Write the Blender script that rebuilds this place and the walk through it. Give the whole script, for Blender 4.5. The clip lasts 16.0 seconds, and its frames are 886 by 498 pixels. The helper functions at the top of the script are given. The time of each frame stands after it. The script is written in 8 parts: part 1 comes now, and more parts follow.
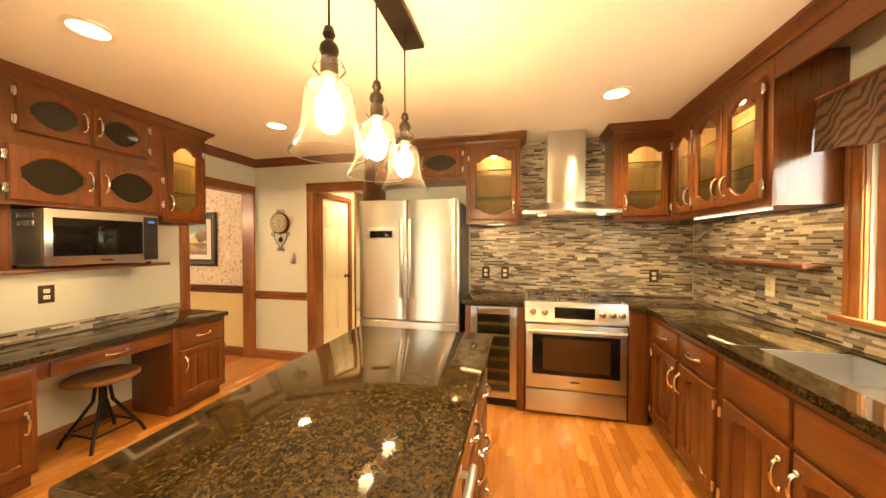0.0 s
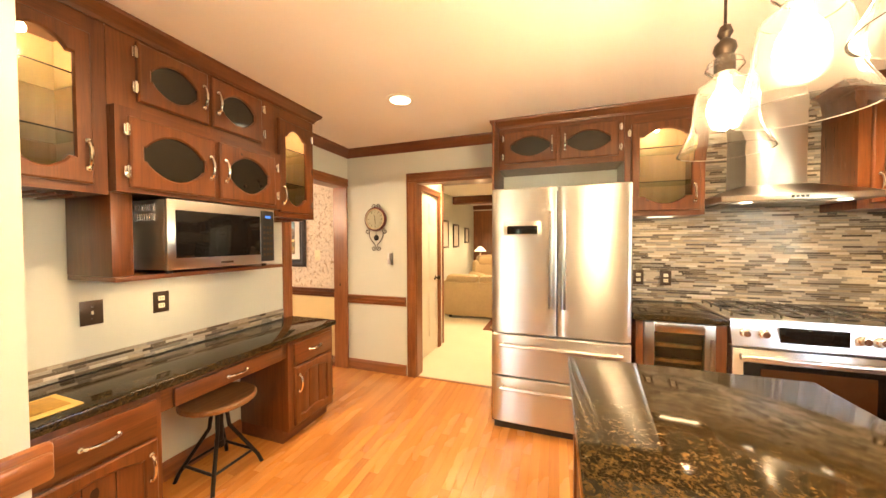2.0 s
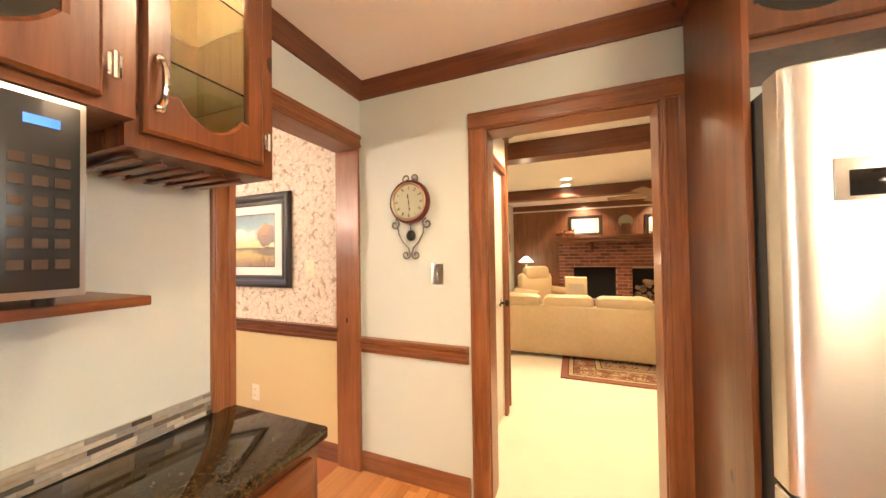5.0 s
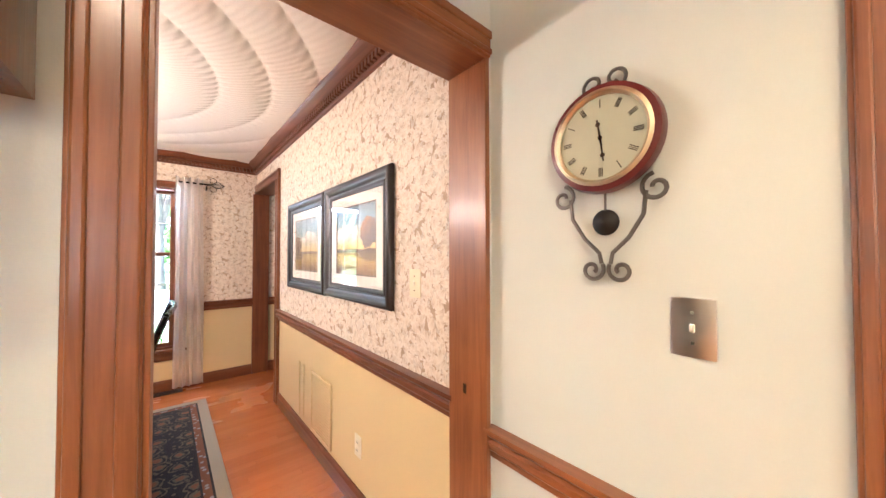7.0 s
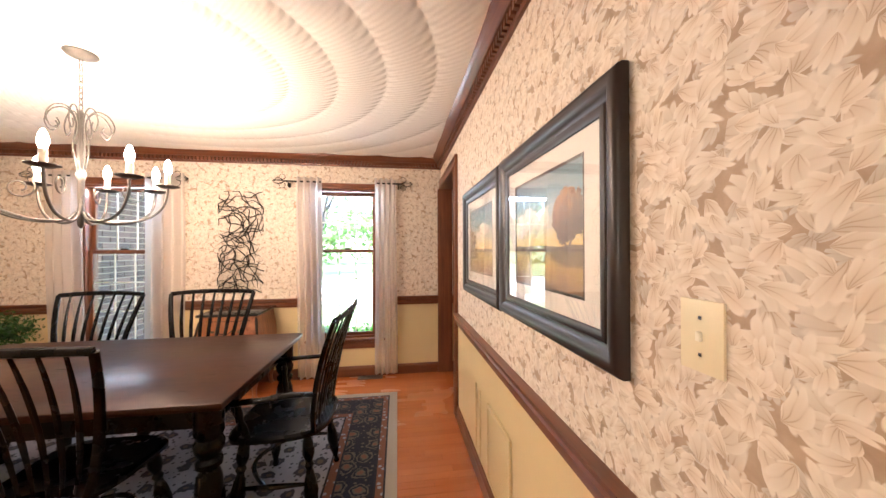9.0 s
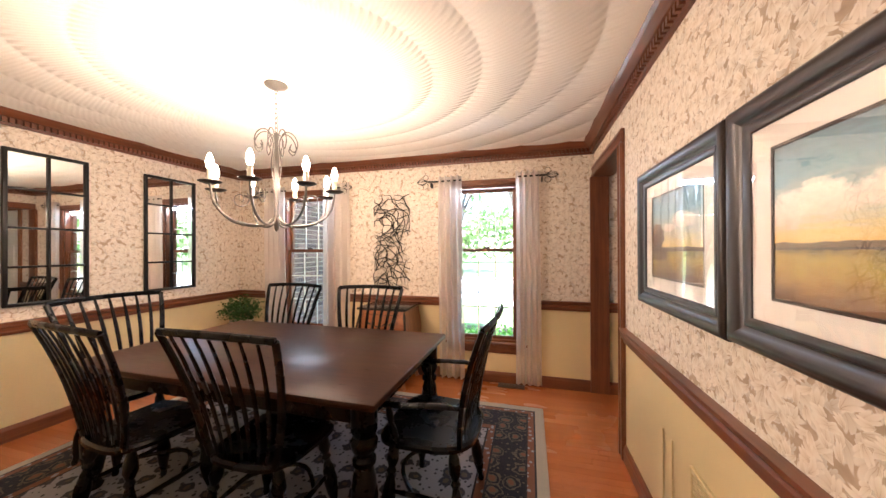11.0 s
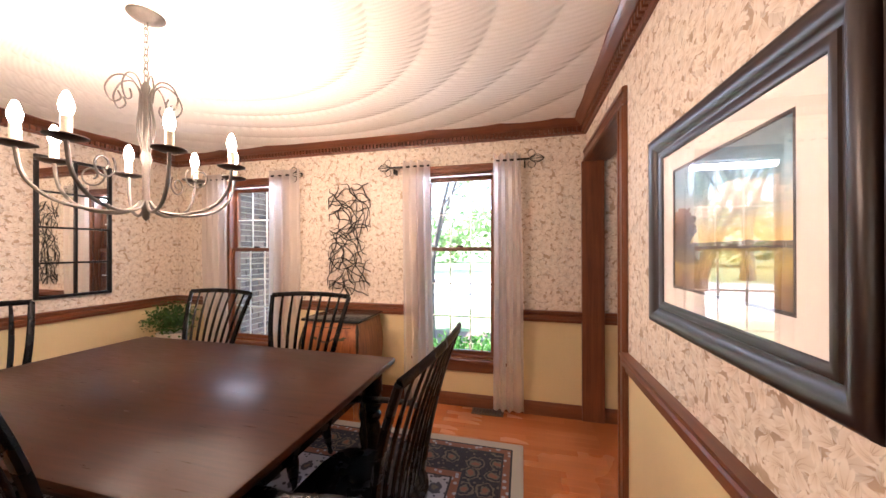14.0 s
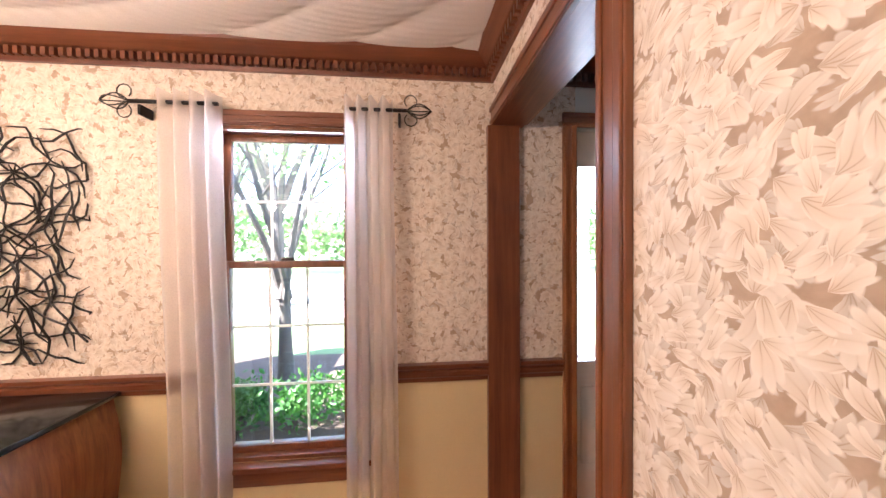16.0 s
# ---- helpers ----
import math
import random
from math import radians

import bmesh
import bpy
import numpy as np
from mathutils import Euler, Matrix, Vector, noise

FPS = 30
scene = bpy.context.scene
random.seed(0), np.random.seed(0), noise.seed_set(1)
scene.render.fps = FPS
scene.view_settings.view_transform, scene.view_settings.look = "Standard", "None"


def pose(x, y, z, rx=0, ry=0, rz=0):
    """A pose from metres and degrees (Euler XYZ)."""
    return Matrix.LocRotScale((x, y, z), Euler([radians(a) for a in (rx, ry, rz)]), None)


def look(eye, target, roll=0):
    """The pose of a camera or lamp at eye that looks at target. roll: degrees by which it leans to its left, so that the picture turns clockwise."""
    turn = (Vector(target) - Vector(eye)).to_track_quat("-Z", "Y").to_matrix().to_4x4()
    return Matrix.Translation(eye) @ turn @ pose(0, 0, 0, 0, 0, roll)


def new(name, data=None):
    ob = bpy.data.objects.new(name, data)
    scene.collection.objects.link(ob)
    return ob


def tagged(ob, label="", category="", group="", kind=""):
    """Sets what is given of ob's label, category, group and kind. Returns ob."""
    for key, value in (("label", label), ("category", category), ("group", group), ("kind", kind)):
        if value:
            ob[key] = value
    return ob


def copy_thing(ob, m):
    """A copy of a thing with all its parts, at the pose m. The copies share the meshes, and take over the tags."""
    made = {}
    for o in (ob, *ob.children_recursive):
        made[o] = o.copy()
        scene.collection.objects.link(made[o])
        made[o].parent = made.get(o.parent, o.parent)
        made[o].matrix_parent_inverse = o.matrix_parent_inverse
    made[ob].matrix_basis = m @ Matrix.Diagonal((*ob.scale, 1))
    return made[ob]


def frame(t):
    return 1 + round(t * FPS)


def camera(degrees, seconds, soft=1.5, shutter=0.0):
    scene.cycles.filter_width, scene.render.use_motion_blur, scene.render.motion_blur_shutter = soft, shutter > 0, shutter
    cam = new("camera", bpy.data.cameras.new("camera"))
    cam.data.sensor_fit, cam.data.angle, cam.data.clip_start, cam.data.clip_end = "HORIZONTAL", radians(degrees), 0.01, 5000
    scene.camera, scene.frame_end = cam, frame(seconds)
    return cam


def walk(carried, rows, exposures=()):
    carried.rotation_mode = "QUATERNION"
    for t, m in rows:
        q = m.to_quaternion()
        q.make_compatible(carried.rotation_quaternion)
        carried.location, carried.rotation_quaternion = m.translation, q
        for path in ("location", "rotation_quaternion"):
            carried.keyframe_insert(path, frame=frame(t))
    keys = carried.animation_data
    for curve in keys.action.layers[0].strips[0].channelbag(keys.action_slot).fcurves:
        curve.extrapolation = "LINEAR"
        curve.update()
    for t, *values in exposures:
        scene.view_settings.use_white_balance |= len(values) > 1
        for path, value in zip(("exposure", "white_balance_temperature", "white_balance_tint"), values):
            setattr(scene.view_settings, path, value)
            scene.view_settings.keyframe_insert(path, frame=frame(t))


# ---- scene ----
cam = camera(108.3, 16.0, 1.5)
PATH = [
    (0, (0.139, 0.889, 1.399), (-0.322, 2.835, 1.361), 0.0),
    (0.5, (-0.055, 0.975, 1.403), (-0.655, 2.882, 1.355), -0.0),
    (1, (-0.334, 0.991, 1.405), (-0.952, 2.893, 1.352), 0.0),
    (1.5, (-0.603, 1.024, 1.396), (-1.226, 2.924, 1.349), -0.2),
    (2, (-0.822, 1.172, 1.395), (-1.484, 3.059, 1.348), -0.2),
    (2.5, (-1.055, 1.312, 1.397), (-1.718, 3.198, 1.354), -0.3),
    (3, (-1.267, 1.513, 1.407), (-1.901, 3.409, 1.364), -0.5),
    (5.3, (-1.793, 2.645, 1.321), (-2.607, 4.471, 1.369), -1.1),
    (5.5, (-1.835, 2.752, 1.333), (-2.75, 4.53, 1.372), -1.1),
    (6, (-1.992, 2.98, 1.346), (-3.082, 4.656, 1.385), -0.9),
    (6.5, (-2.151, 3.178, 1.352), (-3.433, 4.714, 1.391), -0.6),
    (7, (-2.295, 3.362, 1.36), (-3.809, 4.668, 1.4), -0.1),
    (7.5, (-2.466, 3.486, 1.348), (-4.114, 4.618, 1.401), -0.2),
    (8, (-2.679, 3.574, 1.375), (-4.46, 4.484, 1.414), 0.2),
    (8.5, (-2.816, 3.62, 1.382), (-4.73, 4.2, 1.403), -0.2),
    (9, (-2.937, 3.665, 1.384), (-4.917, 3.946, 1.391), -0.2),
    (9.5, (-3.044, 3.624, 1.373), (-5.042, 3.699, 1.393), 0.1),
    (10, (-3.128, 3.602, 1.389), (-5.123, 3.452, 1.398), -0.0),
    (12.3, (-3.226, 3.508, 1.376), (-5.093, 2.791, 1.396), -0.2),
    (12.5, (-3.238, 3.522, 1.382), (-5.11, 2.818, 1.399), -0.1),
    (13, (-3.337, 3.568, 1.37), (-5.21, 2.868, 1.387), -0.3),
    (13.5, (-3.526, 3.65, 1.389), (-5.42, 3.006, 1.395), -0.1),
    (14, (-3.791, 3.656, 1.372), (-5.732, 3.174, 1.377), -0.1),
    (14.5, (-4.078, 3.611, 1.37), (-6.059, 3.339, 1.393), -0.4),
    (15, (-4.352, 3.617, 1.403), (-6.348, 3.5, 1.417), -0.3),
    (15.5, (-4.653, 3.678, 1.412), (-6.653, 3.668, 1.426), -0.3),
    (16, (-4.944, 3.731, 1.468), (-6.934, 3.925, 1.446), -0.3),
]
EXPOSURES = [(0, 3.35, 8900, 10), (1, 3.65, 7700, 10), (2, 3.68, 7000, 10), (3, 3.76, 6100, 10), (5.5, 3.86, 5800, 10), (6.5, 3.9, 5350, 10), (7.5, 3.73, 5150, 10), (8.5, 3.56, 5450, 10), (9.5, 3.36, 5650, 10), (12.5, 3.22, 5700, 13), (14.5, 3.24, 5650, 18), (16, 3.44, 5550, 18)]
walk(cam, [(t, look(eye, target, roll)) for t, eye, target, roll in PATH], EXPOSURES)

# ---- plan (metres) ----
N, NT = 4.16, 0.14        # north wall face and thickness
W, DX = -2.98, -3.13      # wall between kitchen and dining room
XW = -6.58                # dining window wall
DS = -0.13                # dining south wall
E, KS = 1.65, -2.2        # kitchen east and south walls
CEIL = 2.42
KC = 2.39                 # kitchen ceiling
FW, FE, FN = -3.05, 3.0, 10.2   # family room

# ---- world, sun and lamps ----
world = bpy.data.worlds.new("sky")
scene.world = world
world.use_nodes = True
wn = world.node_tree
sky = wn.nodes.new("ShaderNodeTexSky")
sky.sky_type, sky.sun_disc = "NISHITA", False
sky.sun_elevation, sky.sun_rotation = radians(52), radians(150)
wn.links.new(sky.outputs[0], wn.nodes["Background"].inputs[0])
wn.nodes["Background"].inputs[1].default_value = 0.15


INDOOR = 0.078             # interior lamp level against daylight


def lamp(name, kind, energy, color, m, size=0.1, **extra):
    data = bpy.data.lights.new(name, kind)
    data.energy, data.color = energy * (1 if kind == "SUN" else INDOOR), color
    if kind == "AREA":
        data.shape = extra.get("shape", "DISK")
        data.size = size
        if "size_y" in extra:
            data.size_y = extra["size_y"]
    elif kind == "SUN":
        data.angle = radians(size)
    else:
        data.shadow_soft_size = size
    if kind == "SPOT":
        data.spot_size, data.spot_blend = radians(extra.get("cone", 120)), 0.6
    ob = new(name, data)
    ob.matrix_world = m
    return ob


WARM = (1.0, 0.69, 0.38)
CANDLE = (1.0, 0.66, 0.42)
DAY = (0.86, 0.93, 1.0)
SUN_DIR = Vector((math.sin(radians(150)) * math.cos(radians(52)), math.cos(radians(150)) * math.cos(radians(52)), math.sin(radians(52))))
lamp("sun", "SUN", 5.0, (1.0, 0.93, 0.82), look(SUN_DIR * 30, (0, 0, 0)), 0.5)
# first three are real ceiling cans; the last three are added, unseen fill spots
KITCHEN_CANS_AND_FILL = [(-1.8, 1.97), (-1.85, 3.21), (0.76, 3.23), (0.76, 1.3), (-1.8, 0.2), (0.76, -0.6)]
# the last two have no fixture: extra fill added for the family room
FAMILY_CANS_AND_FILL = [(-1.80, 5.10), (-1.82, 7.55), (-1.83, 8.02), (0.6, 8.02), (0.6, 6.4)]
for x, y in KITCHEN_CANS_AND_FILL:
    lamp("can_lamp", "SPOT", 62 if (x, y) == KITCHEN_CANS_AND_FILL[1] else 150 if x > 0 else 110, WARM, look((x, y, KC - 0.02), (x, y, 0)), 0.06, cone=150)
for x, y in FAMILY_CANS_AND_FILL:
    lamp("family_can_lamp", "SPOT", 210, WARM, look((x, y, CEIL - 0.02), (x, y, 0)), 0.06, cone=140)
PENDANTS = [(-0.375, 1.69), (-0.375, 1.995), (-0.375, 2.295)]
for x, y in PENDANTS:
    lamp("pendant_bulb_lamp", "POINT", 24, WARM, pose(x, y, 1.74), 0.035)
CHAND = (-4.855, 2.03)
CANDLES = [(0.35 * math.cos(a), 0.35 * math.sin(a), i % 2) for i, a in ((i, radians(22.5 + 45 * i)) for i in range(8))]
for dx, dy, k in CANDLES:
    lamp("candle_lamp", "POINT", 15.5, CANDLE, pose(CHAND[0] + dx, CHAND[1] + dy, 1.86), 0.02)
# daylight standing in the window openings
lamp("sink_window_day", "AREA", 13, DAY, look((E + 0.16, 2.0, 1.6), (-3, 2.0, 1.0)), 1.2, shape="RECTANGLE", size_y=0.9)
# this one is added cool fill in an assumed door, out of view
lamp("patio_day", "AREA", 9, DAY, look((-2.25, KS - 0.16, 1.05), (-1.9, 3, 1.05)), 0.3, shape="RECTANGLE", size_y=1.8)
lamp("entry_day", "AREA", 16, DAY, look((XW - 0.2, 4.71, 1.36), (-3, 4.71, 1.36)), 0.16, shape="RECTANGLE", size_y=1.1)
for y in (0.91, 3.11):
    lamp("window_day", "AREA", 8, DAY, look((XW - 0.045, y, 1.995), (XW + 0.75, y, 1.40)), 0.56, shape="RECTANGLE", size_y=0.05)
# lights under and inside the wall cabinets and in the hood
for x0, y0, x1, y1, e in ((-0.06, 4.0, 0.3, 0.04, 1.6), (1.48, 3.3, 0.04, 0.9, 5.0), (-2.8, 2.36, 0.04, 0.42, 1.9)):
    z = 1.20 if x0 < -2 else 1.57
    lamp("strip_lamp", "AREA", e, WARM, look((x0, y0, z), (x0, y0, 0)), x1, shape="RECTANGLE", size_y=y1)
for x in (0.33, 0.80):
    lamp("hood_lamp", "SPOT", 14, WARM, look((x, 3.86, 1.635), (x, 3.95, 0.9)), 0.03, cone=130)
for x, y in ((-0.1, 4.03), (1.1, 4.03), (1.52, 3.55), (1.52, 3.0), (-2.8, 3.0), (-2.8, 1.82)):
    lamp("cabinet_lamp", "POINT", 3.2, WARM, pose(x, y, 2.24), 0.02)
lamp("table_lamp_bulb", "POINT", 10, WARM, pose(-2.65, 9.3, 1.16), 0.05)
for x in (-1.5, 0.0):
    lamp("mantel_lamp", "SPOT", 90, WARM, look((x, 9.6, CEIL - 0.03), (x, 10.2, 1.7)), 0.05, cone=90)

# ---- materials ----
class Nodes:
    """Small helper to wire a node material."""

    def __init__(self, name):
        self.mat = bpy.data.materials.new(name)
        self.mat.use_nodes = True
        self.t = self.mat.node_tree
        self.bsdf = self.t.nodes["Principled BSDF"]

    def add(self, kind, **sets):
        n = self.t.nodes.new("ShaderNode" + kind)
        for k, v in sets.items():
            if k == "op":
                n.operation = v
            elif k == "dims":
                n.voronoi_dimensions = v
            elif k == "feature":
                n.feature = v
            elif k == "blend":
                n.blend_type = v
            elif k == "wave":
                n.wave_type = v
            else:
                self.put(n.inputs[k.replace("_", " ")], v)
        return n

    def put(self, sock, v):
        if hasattr(v, "is_linked"):
            self.t.links.new(v, sock)
        else:
            sock.default_value = v

    def math(self, op, a, b=0.0, c=0.0):
        n = self.t.nodes.new("ShaderNodeMath")
        n.operation = op
        for s, v in zip(n.inputs, (a, b, c)):
            self.put(s, v)
        return n.outputs[0]

    def coords(self, scale=(1, 1, 1), rot=(0, 0, 0), shift=True):
        tc = self.t.nodes.new("ShaderNodeTexCoord")
        out = tc.outputs["Object"]
        if shift:
            oi = self.t.nodes.new("ShaderNodeObjectInfo")
            add = self.t.nodes.new("ShaderNodeVectorMath")
            add.operation = "MULTIPLY_ADD"
            self.t.links.new(oi.outputs["Random"], add.inputs[0])
            add.inputs[1].default_value = (13.7, 7.1, 9.3)
            self.t.links.new(out, add.inputs[2])
            out = add.outputs[0]
        mp = self.t.nodes.new("ShaderNodeMapping")
        mp.inputs["Scale"].default_value = scale
        mp.inputs["Rotation"].default_value = rot
        self.t.links.new(out, mp.inputs["Vector"])
        return mp.outputs[0]

    def noise(self, vec, scale, detail=4, rough=0.55, dist=0.0):
        n = self.t.nodes.new("ShaderNodeTexNoise")
        self.put(n.inputs["Vector"], vec)
        n.inputs["Scale"].default_value, n.inputs["Detail"].default_value = scale, detail
        n.inputs["Roughness"].default_value, n.inputs["Distortion"].default_value = rough, dist
        return n.outputs["Fac"]

    def ramp(self, fac, stops):
        n = self.t.nodes.new("ShaderNodeValToRGB")
        self.put(n.inputs[0], fac)
        while len(n.color_ramp.elements) < len(stops):
            n.color_ramp.elements.new(0.5)
        for el, (p, c) in zip(n.color_ramp.elements, stops):
            el.position, el.color = p, (*c, 1)
        return n.outputs[0]

    def mix(self, fac, a, b, blend="MIX"):
        n = self.t.nodes.new("ShaderNodeMix")
        n.data_type, n.blend_type = "RGBA", blend
        self.put(n.inputs[0], fac)
        for s, v in ((n.inputs[6], a), (n.inputs[7], b)):
            self.put(s, (*v, 1) if isinstance(v, tuple) and len(v) == 3 else v)
        return n.outputs[2]

    def bump(self, height, strength=0.2, distance=0.01):
        n = self.t.nodes.new("ShaderNodeBump")
        self.put(n.inputs["Height"], height)
        n.inputs["Strength"].default_value, n.inputs["Distance"].default_value = strength, distance
        self.t.links.new(n.outputs[0], self.bsdf.inputs["Normal"])

    def set(self, **kw):
        for k, v in kw.items():
            s = self.bsdf.inputs[k.replace("_", " ")]
            self.put(s, (*v, 1) if isinstance(v, tuple) and len(v) == 3 else v)
        return self


def plain(name, color, rough=0.5, metal=0.0, spread=0.12, scale=40, bump=0.05, **kw):
    """Paint, plastic or metal with slight mottling and relief."""
    n = Nodes(name)
    v = n.coords()
    f = n.noise(v, scale, 5)
    big = n.noise(v, 2.3, 3)
    c = n.ramp(n.math("MULTIPLY_ADD", big, 0.5, n.math("MULTIPLY", f, 0.5)), [(0.25, tuple(x * (1 - spread) for x in color)), (0.75, tuple(min(1, x * (1 + spread * 0.6)) for x in color))])
    n.set(Base_Color=c, Roughness=n.math("MULTIPLY_ADD", f, 0.12, rough - 0.06), Metallic=metal, **kw)
    if bump:
        n.bump(f, bump, 0.004)
    return n.mat


def wood(name, dark, light, axis, rough=0.34, knots=True, coat=0.25, relief=0.08):
    """Stained timber with its grain along one axis."""
    n = Nodes(name)
    s = [26.0, 26.0, 26.0]
    s["xyz".index(axis)] = 1.5
    v = n.coords(tuple(s))
    g = n.noise(v, 1.0, 6, 0.62, 0.9)
    fine = n.noise(n.coords(tuple(q * 5 for q in s)), 1.0, 3)
    patch = n.noise(n.coords((3, 3, 3)), 1.0, 3)
    f = n.math("ADD", n.math("MULTIPLY", g, 0.55), n.math("ADD", n.math("MULTIPLY", patch, 0.3), n.math("MULTIPLY", fine, 0.15)))
    mid = tuple((a + b) / 2 for a, b in zip(dark, light))
    c = n.ramp(f, [(0.36, dark), (0.5, mid), (0.64, light)])
    if knots:
        vo = n.add("TexVoronoi", Scale=1.0, Vector=n.coords((4.2, 4.2, 2.4)))
        c = n.mix(n.math("LESS_THAN", n.math("ADD", vo.outputs["Distance"], n.math("MULTIPLY", g, 0.05)), 0.085), c, tuple(x * 0.35 for x in dark))
    n.set(Base_Color=c, Roughness=n.math("MULTIPLY_ADD", fine, 0.18, rough - 0.09), Coat_Weight=coat, Coat_Roughness=0.18)
    n.bump(n.math("ADD", fine, g), relief, 0.003)
    return n.mat


CH_D, CH_L = (0.066, 0.0178, 0.0048), (0.175, 0.056, 0.0145)
CABINET = {a: wood("cabinet_wood_" + a, CH_D, CH_L, a) for a in "xyz"}
GLOSSPANEL = wood("varnished_panel", CH_D, CH_L, "z", 0.3, False, 0.9, 0.02)
TRIM = {a: wood("trim_wood_" + a, (0.15, 0.047, 0.0155), (0.31, 0.117, 0.039), a, 0.36, False) for a in "xyz"}
DARKTRIM = {a: wood("dark_trim_wood_" + a, (0.085, 0.024, 0.010), (0.19, 0.062, 0.024), a, 0.38, False) for a in "xyz"}
DINTRIM = {a: wood("dining_trim_wood_" + a, (0.092, 0.027, 0.0105), (0.205, 0.069, 0.025), a, 0.36, False) for a in "xyz"}
TABLEWOOD = wood("table_wood", (0.022, 0.0066, 0.0032), (0.052, 0.0165, 0.0075), "y", 0.31, False, 0.06, 0.004)
TABLEWOOD.node_tree.nodes["Principled BSDF"].inputs["Specular IOR Level"].default_value = 0.16
BIRCH = wood("cabinet_lining", (0.50, 0.33, 0.16), (0.68, 0.48, 0.26), "z", 0.5, False, 0.0)
STOOLWOOD = wood("stool_wood", (0.10, 0.040, 0.016), (0.36, 0.18, 0.075), "y", 0.4)
COMMODEWOOD = wood("commode_wood", (0.17, 0.050, 0.016), (0.44, 0.150, 0.045), "z", 0.35)
PANELWOOD = wood("panelling", (0.13, 0.045, 0.016), (0.26, 0.10, 0.036), "z", 0.45)
LOGWOOD = wood("log_bark", (0.10, 0.06, 0.035), (0.42, 0.28, 0.16), "y", 0.8, False, 0)


def plank_mat(name, dark, light, axis="y", rough=0.24):
    """Oak strips: each board has its own tone."""
    n = Nodes(name)
    s = [34.0, 34.0, 34.0]
    s["xyz".index(axis)] = 2.0
    g = n.noise(n.coords(tuple(s)), 1.0, 6, 0.6, 0.8)
    oi, geo = n.add("ObjectInfo"), n.add("NewGeometry")
    r = n.math("FRACT", n.math("ADD", oi.outputs["Random"], geo.outputs["Random Per Island"]))
    f = n.math("ADD", n.math("MULTIPLY", g, 0.55), n.math("MULTIPLY", r, 0.45))
    c = n.ramp(f, [(0.22, dark), (0.72, light)])
    wear = n.noise(n.coords((1.1, 1.1, 1.1), shift=False), 1.0, 3)
    n.set(Base_Color=c, Roughness=n.math("MULTIPLY_ADD", wear, 0.22, rough - 0.1), Coat_Weight=0.45, Coat_Roughness=0.09)
    n.bump(g, 0.06, 0.002)
    return n.mat


OAK = plank_mat("oak_floor", (0.40, 0.155, 0.038), (0.60, 0.27, 0.075))
OAK_DINING = plank_mat("oak_floor_dining", (0.36, 0.110, 0.031), (0.45, 0.150, 0.045))
GAP = plain("floor_gap", (0.22, 0.075, 0.022), 0.7)


def granite():
    """Polished dark stone: black ground, brown and grey flakes of mixed size."""
    n = Nodes("granite")
    v = n.coords(shift=False)
    cells = n.add("TexVoronoi", Scale=190.0, Vector=v)
    small = n.add("TexVoronoi", Scale=260.0, Vector=v)
    b = n.noise(v, 66, 6, 0.72, 0.5)
    c = n.noise(v, 150, 4, 0.7)
    col = n.ramp(n.math("MULTIPLY_ADD", c, 0.4, n.math("MULTIPLY", b, 0.6)), [(0.40, (0.007, 0.006, 0.004)), (0.49, (0.020, 0.014, 0.006)), (0.57, (0.058, 0.036, 0.013)), (0.68, (0.130, 0.082, 0.034))])
    col = n.mix(n.math("GREATER_THAN", n.math("ADD", cells.outputs["Color"], n.math("MULTIPLY", b, 0.35)), 1.02), col, (0.009, 0.009, 0.007))
    col = n.mix(n.math("GREATER_THAN", n.math("MULTIPLY_ADD", c, 0.25, small.outputs["Color"]), 1.06), col, (0.07, 0.055, 0.035))
    n.set(Base_Color=col, Roughness=n.math("MULTIPLY_ADD", c, 0.04, 0.045), Specular_IOR_Level=0.31)
    return n.mat


GRANITE = granite()


def steel(name, axis, tone=0.62, rough=0.30):
    n = Nodes(name)
    s = [260.0, 260.0, 260.0]
    s["xyz".index(axis)] = 2.0
    f = n.noise(n.coords(tuple(s)), 1.0, 3)
    soft = n.noise(n.coords((5, 5, 5)), 1.0, 2)
    n.set(Base_Color=n.ramp(f, [(0.3, (tone * 0.97, tone * 0.955, tone * 0.93)), (0.7, (tone, tone * 0.985, tone * 0.96))]), Metallic=1.0,
          Roughness=n.math("ADD", n.math("MULTIPLY", f, 0.03), n.math("MULTIPLY_ADD", soft, 0.06, rough - 0.045)), Anisotropic=0.85, Anisotropic_Rotation=0.25 if axis == "x" else 0.0)
    tg = n.t.nodes.new("ShaderNodeTangent")
    tg.direction_type, tg.axis = "RADIAL", "Z"
    n.t.links.new(tg.outputs[0], n.bsdf.inputs["Tangent"])
    n.bump(f, 0.015, 0.0006)
    return n.mat


STEEL = {a: steel("brushed_steel_" + a, a) for a in "xyz"}
CHROME = plain("polished_nickel", (0.78, 0.76, 0.72), 0.16, 1.0, 0.05, 60, 0.02)
IRON = plain("wrought_iron", (0.018, 0.016, 0.015), 0.45, 0.6, 0.3, 60, 0.2)
PEWTER = plain("aged_pewter", (0.17, 0.155, 0.14), 0.38, 0.9, 0.25, 50, 0.15)
BRONZE = plain("dark_bronze", (0.05, 0.035, 0.026), 0.4, 0.7, 0.25, 60, 0.1)
BLACKPLASTIC = plain("black_plastic", (0.012, 0.012, 0.013), 0.3, 0, 0.2)
BLACKGLASS = plain("black_glass", (0.006, 0.006, 0.006), 0.06, 0, 0.1, 10, 0, Specular_IOR_Level=0.3)
